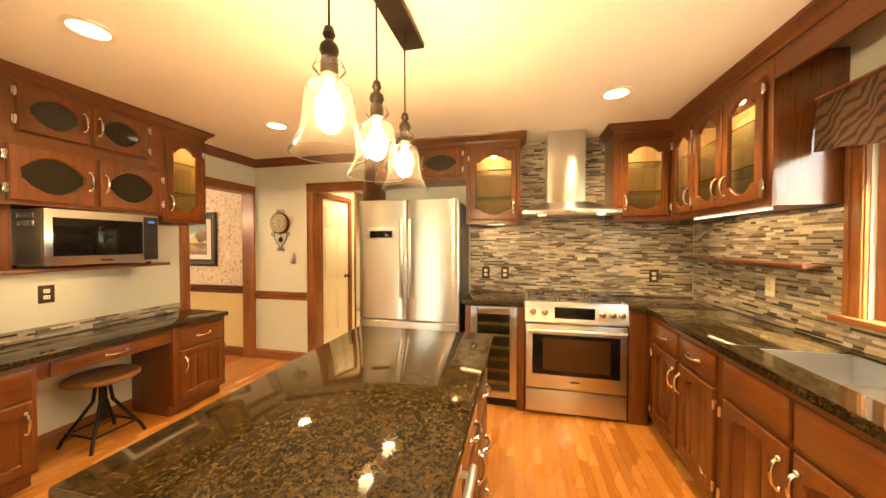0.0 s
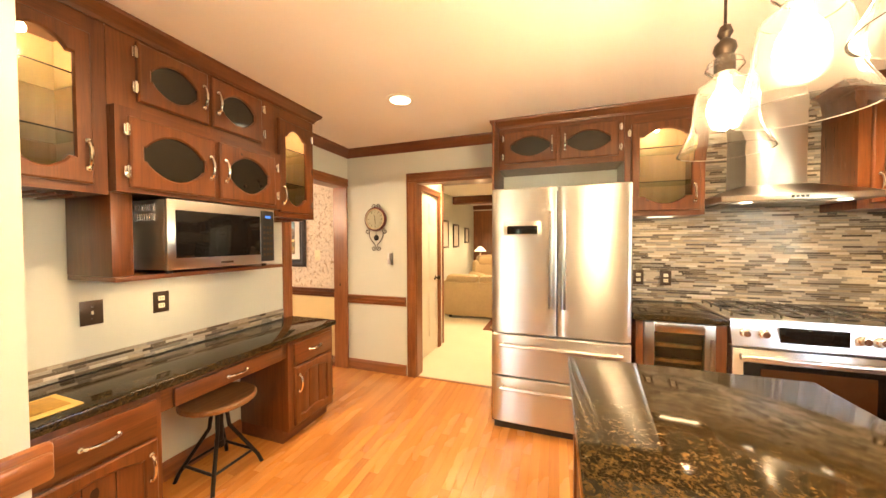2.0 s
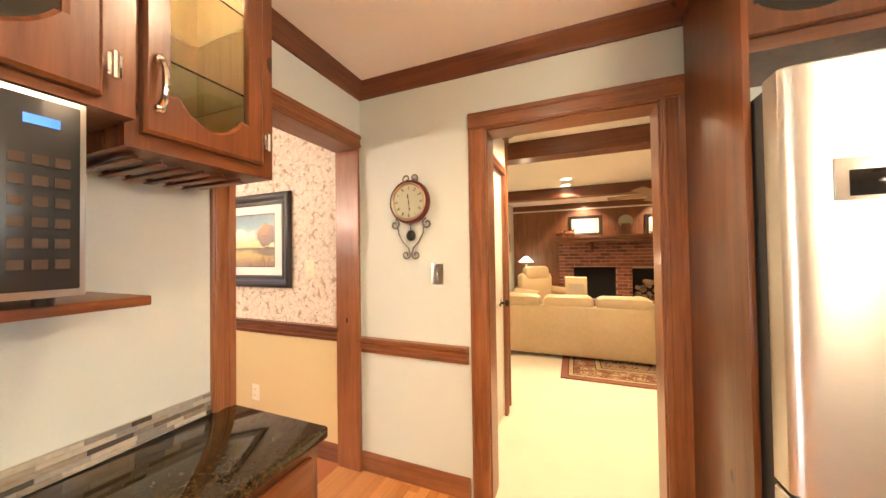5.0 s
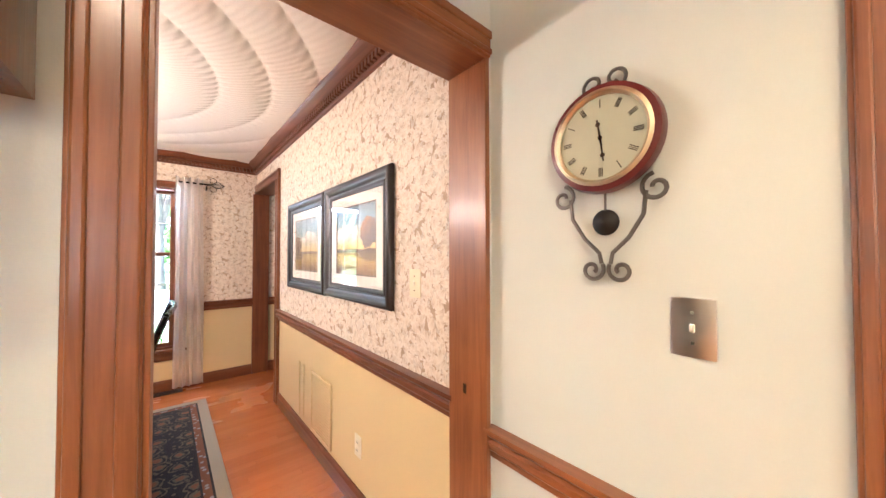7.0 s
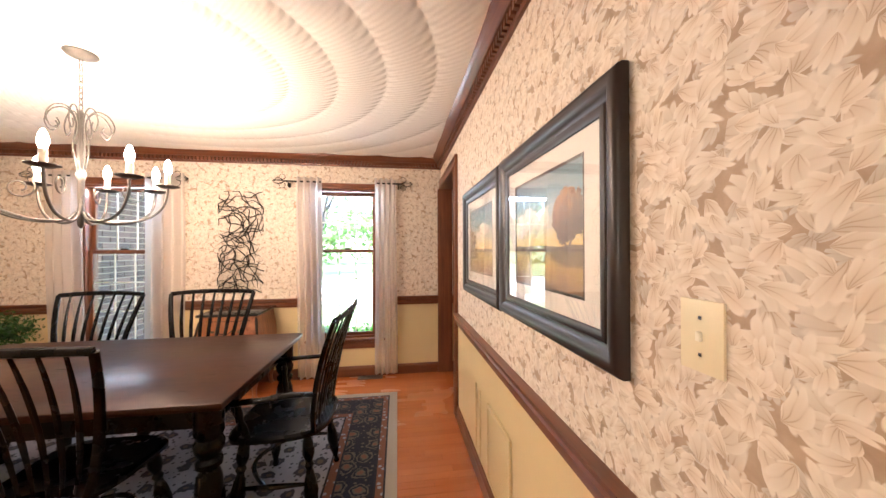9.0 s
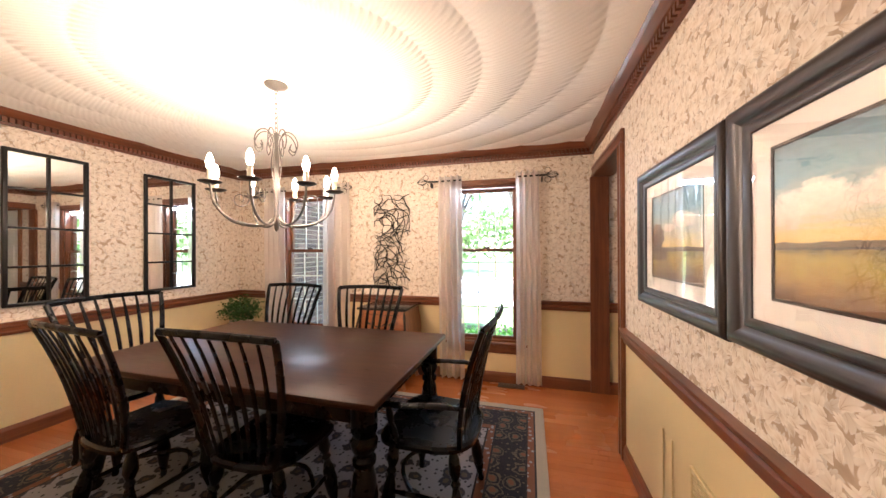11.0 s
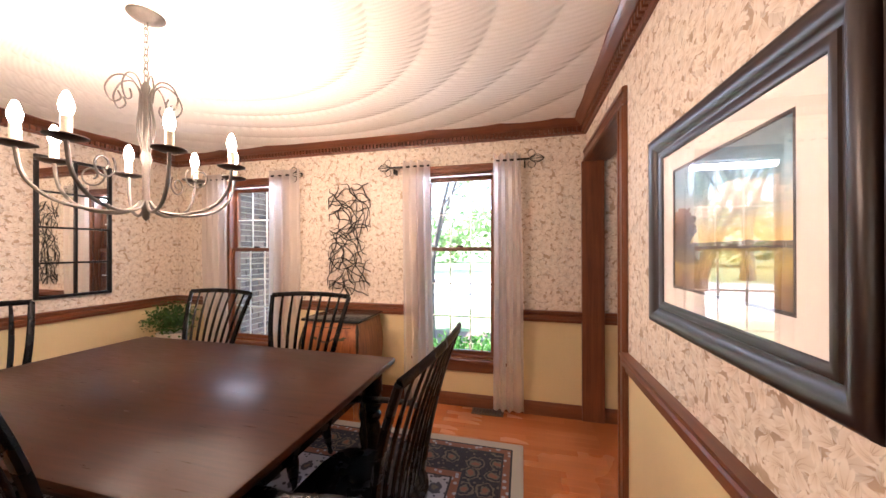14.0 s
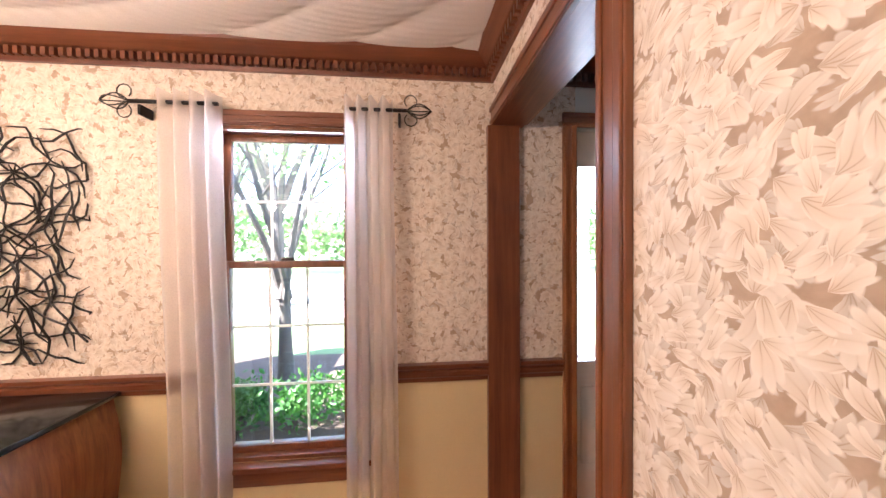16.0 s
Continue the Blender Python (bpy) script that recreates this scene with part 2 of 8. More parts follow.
WALLPAINT = plain("sage_wall_paint", (0.60, 0.635, 0.585), 0.6, 0, 0.035, 220, 0.08)


def swirl_plaster():
    """Combed plaster: feather strokes follow the swirls round the chandelier."""
    n = Nodes("swirl_plaster")
    tc = n.t.nodes.new("ShaderNodeTexCoord")
    s = n.t.nodes.new("ShaderNodeSeparateXYZ")
    n.t.links.new(tc.outputs["Object"], s.inputs[0])
    u, v = n.math("SUBTRACT", s.outputs[0], CHAND[0]), n.math("DIVIDE", n.math("SUBTRACT", s.outputs[1], CHAND[1]), 1.22)
    r = n.math("SQRT", n.math("ADD", n.math("MULTIPLY", u, u), n.math("MULTIPLY", v, v)))
    th = n.math("ARCTAN2", v, u)
    sp = n.math("MULTIPLY_ADD", r, 4.2, -0.415)
    f = n.math("FRACT", sp)
    teeth = n.math("SINE", n.math("ADD", n.math("MULTIPLY", th, 122.0), n.math("MULTIPLY", n.math("MULTIPLY", f, f), 12.0)))
    near = n.math("ADD", n.math("MAXIMUM", n.math("MULTIPLY_ADD", f, 3.2, -2.2), 0.0), n.math("MAXIMUM", n.math("MULTIPLY_ADD", f, -3.0, 0.7), 0.0))
    fine = n.math("SINE", n.math("ADD", n.math("MULTIPLY", th, 260.0), n.math("MULTIPLY", f, 30.0)))
    grain = n.noise(tc.outputs["Object"], 160, 4)
    h = n.math("ADD", n.math("MULTIPLY", teeth, near), n.math("ADD", n.math("MULTIPLY", fine, 0.12), n.math("MULTIPLY", grain, 0.25)))
    n.set(Base_Color=n.ramp(grain, [(0.3, (0.77, 0.735, 0.685)), (0.7, (0.82, 0.785, 0.735))]), Roughness=0.8)
    n.bump(n.math("MULTIPLY", h, n.math("MINIMUM", n.math("MAXIMUM", n.math("MULTIPLY_ADD", r, 2.2, -0.4), 0.0), 1.0)), 0.26, 0.010)
    return n.mat


SWIRL = swirl_plaster()
CEILPAINT = plain("ceiling_paint", (0.86, 0.835, 0.79), 0.8, 0, 0.03, 180, 0.1)
YELLOWPAINT = plain("yellow_wainscot_paint", (0.62, 0.50, 0.27), 0.5, 0, 0.05, 90, 0.08)
WHITEPAINT = plain("white_paint", (0.80, 0.77, 0.69), 0.4, 0, 0.03, 90, 0.04)
CREAM = plain("cream_plastic", (0.74, 0.66, 0.46), 0.35, 0, 0.05)
IVORY = plain("ivory_plastic", (0.80, 0.76, 0.62), 0.35, 0, 0.05)
BROWNPLATE = plain("bronze_plate", (0.07, 0.045, 0.03), 0.38, 0.5, 0.2)
BLACKPAINT = plain("black_chair_paint", (0.0020, 0.0021, 0.0024), 0.27, 0, 0.3, 8, 0, Specular_IOR_Level=0.22)
FRAMEWOOD = plain("dark_frame", (0.021, 0.011, 0.0085), 0.33, 0, 0.25, 2.5, 0)
PALEPRINT = plain("pale_print", (0.62, 0.62, 0.58), 0.5, 0, 0.35, 9, 0)
MATBOARD = plain("mat_board", (0.55, 0.51, 0.46), 0.8, 0, 0.02, 120, 0.04)
CARPET = plain("cream_carpet", (0.68, 0.61, 0.48), 0.95, 0, 0.12, 420, 0.6)
LEATHER = plain("tan_leather", (0.46, 0.34, 0.19), 0.5, 0, 0.14, 26, 0.25)
SOOT = plain("firebox_soot", (0.012, 0.010, 0.009), 0.95, 0, 0.3)
LINEN = plain("sheer_linen", (0.66, 0.575, 0.50), 0.9, 0, 0.07, 300, 0.2)
TILE_GROUT = plain("grout", (0.42, 0.38, 0.32), 0.9, 0, 0.1, 200, 0.2)
SOIL = plain("soil", (0.05, 0.035, 0.022), 0.95, 0, 0.3, 60, 0.4)
WOOL = plain("mulch", (0.10, 0.07, 0.05), 0.95, 0, 0.4, 30, 0.5)
POTCLAY = plain("white_pot", (0.6, 0.57, 0.5), 0.4)
BAGPAPER = plain("tan_tray", (0.62, 0.44, 0.14), 0.6, 0, 0.1)
CARDBOARD = plain("cardboard", (0.62, 0.50, 0.30), 0.8, 0, 0.08)
FANBLADE = plain("fan_blade", (0.33, 0.24, 0.15), 0.45, 0, 0.15)
REDRIM = plain("red_clock_rim", (0.10, 0.010, 0.010), 0.3, 0, 0.3, 30, 0.06)
CLOCKFACE = plain("aged_clock_face", (0.43, 0.43, 0.31), 0.5, 0, 0.12, 14, 0.03)
GOLD = plain("brass", (0.66, 0.54, 0.36), 0.36, 1.0, 0.15)


def mosaic():
    n = Nodes("mosaic_tile")
    r = n.math("FRACT", n.math("ADD", n.add("ObjectInfo").outputs["Random"], n.add("NewGeometry").outputs["Random Per Island"]))
    c = n.ramp(r, [(0.0, (0.60, 0.53, 0.43)), (0.18, (0.40, 0.34, 0.26)), (0.34, (0.20, 0.165, 0.125)), (0.50, (0.30, 0.285, 0.26)), (0.66, (0.10, 0.085, 0.07)), (0.82, (0.46, 0.43, 0.38)), (0.94, (0.74, 0.70, 0.62))])
    c.node.color_ramp.interpolation = "CONSTANT"
    f = n.noise(n.coords((60, 60, 160), shift=False), 1.0, 4)
    n.set(Base_Color=n.mix(n.math("MULTIPLY", f, 0.5), c, (0.12, 0.10, 0.08), "MULTIPLY"), Roughness=n.math("MULTIPLY_ADD", n.math("FRACT", n.math("MULTIPLY", r, 7.3)), 0.35, 0.08))
    n.bump(f, 0.1, 0.002)
    return n.mat


MOSAIC = mosaic()


def brick_mat(name, dark, light):
    n = Nodes(name)
    oi, geo = n.add("ObjectInfo"), n.add("NewGeometry")
    r = n.math("FRACT", n.math("ADD", oi.outputs["Random"], geo.outputs["Random Per Island"]))
    f = n.noise(n.coords((22, 22, 22)), 1.0, 6)
    n.set(Base_Color=n.ramp(n.math("ADD", n.math("MULTIPLY", r, 0.6), n.math("MULTIPLY", f, 0.4)), [(0.2, dark), (0.8, light)]), Roughness=0.85)
    n.bump(f, 0.5, 0.006)
    return n.mat


BRICK = brick_mat("red_brick", (0.15, 0.05, 0.03), (0.34, 0.13, 0.075))
OUTBRICK = brick_mat("grey_brick", (0.10, 0.075, 0.065), (0.25, 0.17, 0.14))
MORTAR = plain("mortar", (0.46, 0.39, 0.31), 0.95, 0, 0.1, 90, 0.3)


def glass(name, tint=(1, 1, 1), rough=0.0):
    n = Nodes(name)
    n.set(Base_Color=tint, Roughness=rough, IOR=1.45, Transmission_Weight=1.0)
    return n.mat


GLASS = glass("clear_glass")


def seeded_glass():
    """Hand-blown shade glass: clear with seeds; a trace of translucent white imitates the bulb's bloom."""
    n = Nodes("seeded_glass")
    f = n.noise(n.coords((90, 90, 90)), 1.0, 2)
    n.set(Base_Color=(1, 1, 1), Roughness=0.02, IOR=1.3, Transmission_Weight=1.0)
    n.bump(f, 0.02, 0.001)
    tr = n.t.nodes.new("ShaderNodeBsdfTranslucent")
    tr.inputs[0].default_value = (0.95, 0.92, 0.86, 1)
    mx = n.t.nodes.new("ShaderNodeMixShader")
    mx.inputs[0].default_value = 0.005
    n.t.links.new(n.bsdf.outputs[0], mx.inputs[1])
    n.t.links.new(tr.outputs[0], mx.inputs[2])
    n.t.links.new(mx.outputs[0], n.t.nodes["Material Output"].inputs[0])
    return n.mat


SEEDED = seeded_glass()
SHELFGLASS = glass("shelf_glass", (0.78, 0.95, 0.88))
SMOKED = plain("smoked_glass", (0.020, 0.018, 0.014), 0.08, 0, 0.2, 6, 0)


def mirror():
    n = Nodes("mirror_silver")
    n.set(Base_Color=(0.86, 0.88, 0.87), Metallic=1.0, Roughness=0.015)
    return n.mat


MIRROR = mirror()


def glow(name, color, strength):
    n = Nodes(name)
    n.set(Base_Color=color, Emission_Color=color, Emission_Strength=strength * INDOOR)
    return n.mat


CANGLOW = glow("can_glow", (1.0, 0.86, 0.62), 9.0)
BULBGLOW = glow("bulb_glow", (1.0, 0.80, 0.50), 50.0)
CANDLEGLOW = glow("candle_glow", (1.0, 0.82, 0.60), 160.0)
LEDGLOW = glow("display_glow", (0.05, 0.2, 0.9), 0.9)
SHADEGLOW = glow("lamp_shade_glow", (1.0, 0.80, 0.50), 3.0)
STRIPGLOW = glow("strip_glow", (1.0, 0.88, 0.66), 4.5)


def wallpaper():
    """Printed acanthus leaves: several layers of curled leaf shapes, each turned at random."""
    n = Nodes("leaf_wallpaper")
    tc = n.t.nodes.new("ShaderNodeTexCoord")
    sep = n.t.nodes.new("ShaderNodeSeparateXYZ")
    n.t.links.new(tc.outputs["Object"], sep.inputs[0])
    along = n.math("ADD", sep.outputs[0], sep.outputs[1])
    flat = n.t.nodes.new("ShaderNodeCombineXYZ")
    n.put(flat.inputs[0], along)
    n.put(flat.inputs[1], sep.outputs[2])
    warp = n.t.nodes.new("ShaderNodeTexNoise")
    warp.inputs["Scale"].default_value = 9.0
    n.t.links.new(flat.outputs[0], warp.inputs["Vector"])
    wv = n.t.nodes.new("ShaderNodeVectorMath")
    wv.operation = "MULTIPLY_ADD"
    n.t.links.new(warp.outputs["Color"], wv.inputs[0])
    wv.inputs[1].default_value = (0.05, 0.05, 0)
    n.t.links.new(flat.outputs[0], wv.inputs[2])
    ground = n.noise(wv.outputs[0], 24, 4)
    col = n.ramp(ground, [(0.3, (0.31, 0.222, 0.145)), (0.7, (0.46, 0.345, 0.24))])
    height = n.math("MULTIPLY", ground, 0.1)
    for scale, off, reach, wide, tone in ((25.0, (8.1, 6.4, 0), 1.02, 1.4, 0.80), (15.5, (0.0, 0.0, 0), 1.02, 1.5, 0.90), (13.5, (3.31, 1.7, 0), 1.05, 1.6, 0.96), (19.0, (7.7, 5.2, 0), 1.04, 1.7, 1.0), (16.0, (1.9, 8.8, 0), 1.05, 1.8, 1.03), (23.0, (5.3, 2.6, 0), 1.02, 1.7, 1.04)):
        mp = n.t.nodes.new("ShaderNodeMapping")
        mp.inputs["Location"].default_value = off
        n.t.links.new(wv.outputs[0], mp.inputs["Vector"])
        vo = n.add("TexVoronoi", dims="2D", Scale=scale, Randomness=0.8, Vector=mp.outputs[0])
        sub = n.t.nodes.new("ShaderNodeVectorMath")
        sub.operation = "SUBTRACT"
        sc = n.t.nodes.new("ShaderNodeVectorMath")
        sc.operation = "SCALE"
        n.t.links.new(mp.outputs[0], sub.inputs[0])
        n.t.links.new(vo.outputs["Position"], sub.inputs[1])
        n.t.links.new(sub.outputs[0], sc.inputs[0])
        sc.inputs["Scale"].default_value = scale
        d = n.t.nodes.new("ShaderNodeSeparateXYZ")
        n.t.links.new(sc.outputs[0], d.inputs[0])
        cc = n.t.nodes.new("ShaderNodeSeparateColor")
        n.t.links.new(vo.outputs["Color"], cc.inputs[0])
        ang = n.math("MULTIPLY", cc.outputs[0], 6.2832)
        ca, sa = n.math("COSINE", ang), n.math("SINE", ang)
        u = n.math("ADD", n.math("MULTIPLY", d.outputs[0], ca), n.math("MULTIPLY", d.outputs[1], sa))
        v = n.math("SUBTRACT", n.math("MULTIPLY", d.outputs[1], ca), n.math("MULTIPLY", d.outputs[0], sa))
        ub = n.math("ADD", u, 0.52)
        v = n.math("ADD", v, n.math("MULTIPLY", n.math("MULTIPLY", ub, ub), n.math("MULTIPLY_ADD", cc.outputs[1], 0.9, -0.45)))
        rho = n.math("SQRT", n.math("ADD", n.math("MULTIPLY", ub, ub), n.math("MULTIPLY", v, v)))
        phi = n.math("ARCTAN2", v, ub)
        lobe = n.math("ABSOLUTE", n.math("COSINE", n.math("MULTIPLY", phi, 8.5)))
        edge = n.math("MULTIPLY", n.math("MAXIMUM", n.math("COSINE", n.math("MINIMUM", n.math("MULTIPLY", n.math("ABSOLUTE", phi), wide), 1.5708)), 0.001), n.math("MULTIPLY_ADD", lobe, 0.24 * reach, 0.76 * reach))
        q = n.math("DIVIDE", rho, edge)
        mask = n.math("MULTIPLY", n.math("MINIMUM", n.math("MAXIMUM", n.math("MULTIPLY_ADD", q, -9.0, 9.0), 0.0), 1.0), n.math("GREATER_THAN", cc.outputs[2], 0.12))
        groove = n.math("POWER", n.math("SUBTRACT", 1.0, lobe), 2.2)
        shade = n.math("SUBTRACT", n.math("MULTIPLY_ADD", q, 0.72, 0.22), n.math("MULTIPLY", groove, n.math("MULTIPLY_ADD", q, -0.25, 0.52)))
        shade = n.math("ADD", shade, n.math("MULTIPLY_ADD", ground, 0.3, -0.15))
        leaf = n.ramp(shade, [(0.05, tuple(tone * q_ for q_ in (0.41, 0.31, 0.215))), (0.42, tuple(tone * q_ for q_ in (0.60, 0.505, 0.40))), (0.9, tuple(min(0.80, tone * q_) for q_ in (0.71, 0.64, 0.55)))])
        col = n.mix(mask, col, leaf)
        height = n.math("ADD", n.math("MULTIPLY", height, n.math("SUBTRACT", 1.0, mask)), n.math("MULTIPLY", mask, shade))
    n.set(Base_Color=col, Roughness=0.62)
    n.bump(height, 0.12, 0.003)
    return n.mat


WALLPAPER = wallpaper()


def painting(seed, tree, cloud, horizon):
    """A small landscape: cumulus over a yellow field with an autumn tree. tree: across, up, half width, half height."""
    n = Nodes("landscape_print")
    tc = n.t.nodes.new("ShaderNodeTexCoord")
    s = n.t.nodes.new("ShaderNodeSeparateXYZ")
    n.t.links.new(tc.outputs["Generated"], s.inputs[0])
    mp = n.t.nodes.new("ShaderNodeMapping")
    mp.inputs["Location"].default_value = (seed, 0, seed)
    n.t.links.new(tc.outputs["Generated"], mp.inputs[0])
    streak = n.t.nodes.new("ShaderNodeMapping")
    streak.inputs["Location"].default_value = (seed, 0, seed)
    streak.inputs["Scale"].default_value = (2.2, 1, 14)
    n.t.links.new(tc.outputs["Generated"], streak.inputs[0])
    cl, fol, brush = n.noise(mp.outputs[0], 5.0, 6, 0.6), n.noise(mp.outputs[0], 17.0, 6, 0.7), n.noise(streak.outputs[0], 2.0, 5, 0.6)
    u = n.math("ADD", s.outputs[0], n.math("MULTIPLY_ADD", fol, 0.05, -0.025))
    v = n.math("ADD", s.outputs[2], n.math("MULTIPLY_ADD", brush, 0.04, -0.02))

    def unit(x, gain, bias):
        return n.math("MINIMUM", n.math("MAXIMUM", n.math("MULTIPLY_ADD", x, gain, bias), 0.0), 1.0)

    def oval(cu, cv, ru, rv):
        a, b = n.math("DIVIDE", n.math("SUBTRACT", u, cu), ru), n.math("DIVIDE", n.math("SUBTRACT", v, cv), rv)
        return n.math("SQRT", n.math("ADD", n.math("MULTIPLY", a, a), n.math("MULTIPLY", b, b)))
    h = horizon
    skyc = n.ramp(n.math("ADD", v, n.math("MULTIPLY_ADD", brush, 0.24, -0.12)), [(h, (0.55, 0.36, 0.10)), (h + 0.09, (0.52, 0.40, 0.16)), (h + 0.20, (0.40, 0.38, 0.28)), (0.78, (0.13, 0.24, 0.28)), (1.0, (0.075, 0.13, 0.16))])
    for cu, cv, ru, rv in cloud:
        d = n.math("ADD", oval(cu, cv, ru, rv), n.math("MULTIPLY_ADD", cl, 2.2, -1.1))
        skyc = n.mix(unit(d, -3.0, 2.9), skyc, n.ramp(n.math("ADD", n.math("MULTIPLY", fol, 0.5), n.math("MULTIPLY_ADD", v, 1.6, 0.25 - 1.6 * cv)), [(0.15, (0.42, 0.30, 0.20)), (0.5, (0.60, 0.50, 0.41)), (0.8, (0.72, 0.66, 0.58))]))
    fld = n.ramp(n.math("ADD", n.math("MULTIPLY", v, 1.0 / h), n.math("MULTIPLY_ADD", cl, 1.1, -0.55)), [(0.1, (0.13, 0.062, 0.017)), (0.45, (0.26, 0.165, 0.03)), (0.75, (0.34, 0.25, 0.045)), (1.0, (0.13, 0.11, 0.035))])
    c = n.mix(n.math("LESS_THAN", v, h), skyc, fld)
    hill = n.math("LESS_THAN", n.math("ABSOLUTE", n.math("SUBTRACT", v, h + 0.005)), n.math("MULTIPLY", cl, 0.045))
    c = n.mix(n.math("MULTIPLY", hill, 0.85), c, (0.045, 0.035, 0.03))
    tu, tv, ru, rv = tree
    c = n.mix(n.math("MULTIPLY", unit(oval(tu + 0.04, h - 0.06, ru * 1.5, 0.10), -2.5, 2.6), 0.8), c, (0.05, 0.028, 0.016))
    du = n.math("SUBTRACT", s.outputs[0], tu)
    fork = n.math("MULTIPLY_ADD", n.math("SUBTRACT", v, h), 0.42, 0.010)
    trunk = n.math("MULTIPLY", n.math("LESS_THAN", n.math("ABSOLUTE", n.math("SUBTRACT", n.math("ABSOLUTE", du), fork)), 0.013), n.math("MULTIPLY", n.math("GREATER_THAN", v, h - 0.02), n.math("LESS_THAN", v, tv)))
    c = n.mix(trunk, c, (0.035, 0.02, 0.014))
    crown = n.math("LESS_THAN", n.math("ADD", oval(tu, tv, ru, rv), n.math("ADD", n.math("MULTIPLY_ADD", fol, 0.9, -0.45), n.math("MULTIPLY_ADD", cl, 0.8, -0.4))), 1.0)
    lit = n.math("ADD", n.math("MULTIPLY", fol, 0.7), n.math("ADD", n.math("MULTIPLY", n.math("SUBTRACT", v, tv), 0.9), n.math("MULTIPLY", du, -0.7)))
    c = n.mix(crown, c, n.ramp(lit, [(0.2, (0.035, 0.02, 0.013)), (0.38, (0.10, 0.048, 0.016)), (0.6, (0.28, 0.13, 0.03))]))
    n.set(Base_Color=c, Roughness=0.5)
    n.bump(n.math("ADD", fol, brush), 0.08, 0.001)
    return n.mat


def rug(name, half_x, half_y, field, ground, ink, accent, edge, rust):
    """Woven oriental rug: field of blossoms, dark guarded border, pale edge."""
    n = Nodes(name)
    tc = n.t.nodes.new("ShaderNodeTexCoord")
    s = n.t.nodes.new("ShaderNodeSeparateXYZ")
    n.t.links.new(tc.outputs["Object"], s.inputs[0])
    d = n.math("MINIMUM", n.math("SUBTRACT", half_x, n.math("ABSOLUTE", s.outputs[0])), n.math("SUBTRACT", half_y, n.math("ABSOLUTE", s.outputs[1])))
    v1 = n.add("TexVoronoi", dims="2D", Scale=7.0, Randomness=0.55, Vector=tc.outputs["Object"])
    v2 = n.add("TexVoronoi", dims="2D", Scale=19.0, Randomness=0.9, Vector=tc.outputs["Object"])
    nz = n.noise(tc.outputs["Object"], 22, 3)
    petals = n.math("ADD", v1.outputs["Distance"], n.math("MULTIPLY_ADD", nz, 0.5, -0.25))
    blossom = n.math("LESS_THAN", petals, 0.27)
    ring = n.math("LESS_THAN", n.math("ABSOLUTE", n.math("SUBTRACT", petals, 0.36)), 0.035)
    vine = n.math("LESS_THAN", n.math("ADD", v2.outputs["Distance"], n.math("MULTIPLY", nz, 0.3)), 0.36)
    sprig = n.math("LESS_THAN", n.math("ADD", v2.outputs["Distance"], n.math("MULTIPLY", nz, 0.5)), 0.40)
    fc = n.mix(sprig, field, ink)
    fc = n.mix(blossom, fc, n.mix(n.math("LESS_THAN", petals, 0.10), ink, accent))
    bc = n.mix(sprig, ground, accent)
    bc = n.mix(ring, bc, accent)
    bc = n.mix(blossom, bc, n.mix(n.math("LESS_THAN", petals, 0.13), n.mix(n.math("LESS_THAN", petals, 0.21), ground, accent), rust))
    guard = n.mix(vine, rust, field)
    c = n.mix(n.math("GREATER_THAN", d, 0.42), n.mix(n.math("GREATER_THAN", d, 0.36), n.mix(n.math("GREATER_THAN", d, 0.13), n.mix(n.math("GREATER_THAN", d, 0.075), edge, guard), bc), guard), fc)
    for at in (0.075, 0.13, 0.36, 0.42):
        c = n.mix(n.math("LESS_THAN", n.math("ABSOLUTE", n.math("SUBTRACT", d, at)), 0.006), c, tuple(q * 0.5 for q in ink))
    pile = n.noise(tc.outputs["Object"], 420, 3)
    n.set(Base_Color=n.mix(n.math("MULTIPLY", pile, 0.35), c, (0.2, 0.18, 0.16), "MULTIPLY"), Roughness=0.95)
    n.bump(pile, 0.5, 0.004)
    return n.mat


def leafmat(name, dark, light, through_light=0.4):
    n = Nodes(name)
    r = n.add("NewGeometry").outputs["Random Per Island"]
    n.set(Base_Color=n.ramp(r, [(0.0, dark), (1.0, light)]), Roughness=0.5, Subsurface_Weight=0.0)
    tr = n.t.nodes.new("ShaderNodeBsdfTranslucent")
    n.put(tr.inputs[0], n.ramp(r, [(0.0, dark), (1.0, light)]))
    mx = n.t.nodes.new("ShaderNodeMixShader")
    mx.inputs[0].default_value = through_light
    n.t.links.new(n.bsdf.outputs[0], mx.inputs[1])
    n.t.links.new(tr.outputs[0], mx.inputs[2])
    n.t.links.new(mx.outputs[0], n.t.nodes["Material Output"].inputs[0])
    return n.mat


LEAF = leafmat("tree_leaf", (0.11, 0.20, 0.06), (0.30, 0.44, 0.17), 0.6)
SHRUBLEAF = leafmat("shrub_leaf", (0.03, 0.11, 0.015), (0.10, 0.26, 0.04))
FERN = leafmat("house_plant_leaf", (0.02, 0.06, 0.012), (0.06, 0.15, 0.03))
BARK = plain("tree_bark", (0.13, 0.11, 0.09), 0.95, 0, 0.35, 25, 0.7)
GRASS = plain("lawn", (0.17, 0.24, 0.10), 0.95, 0, 0.35, 12, 0.5)


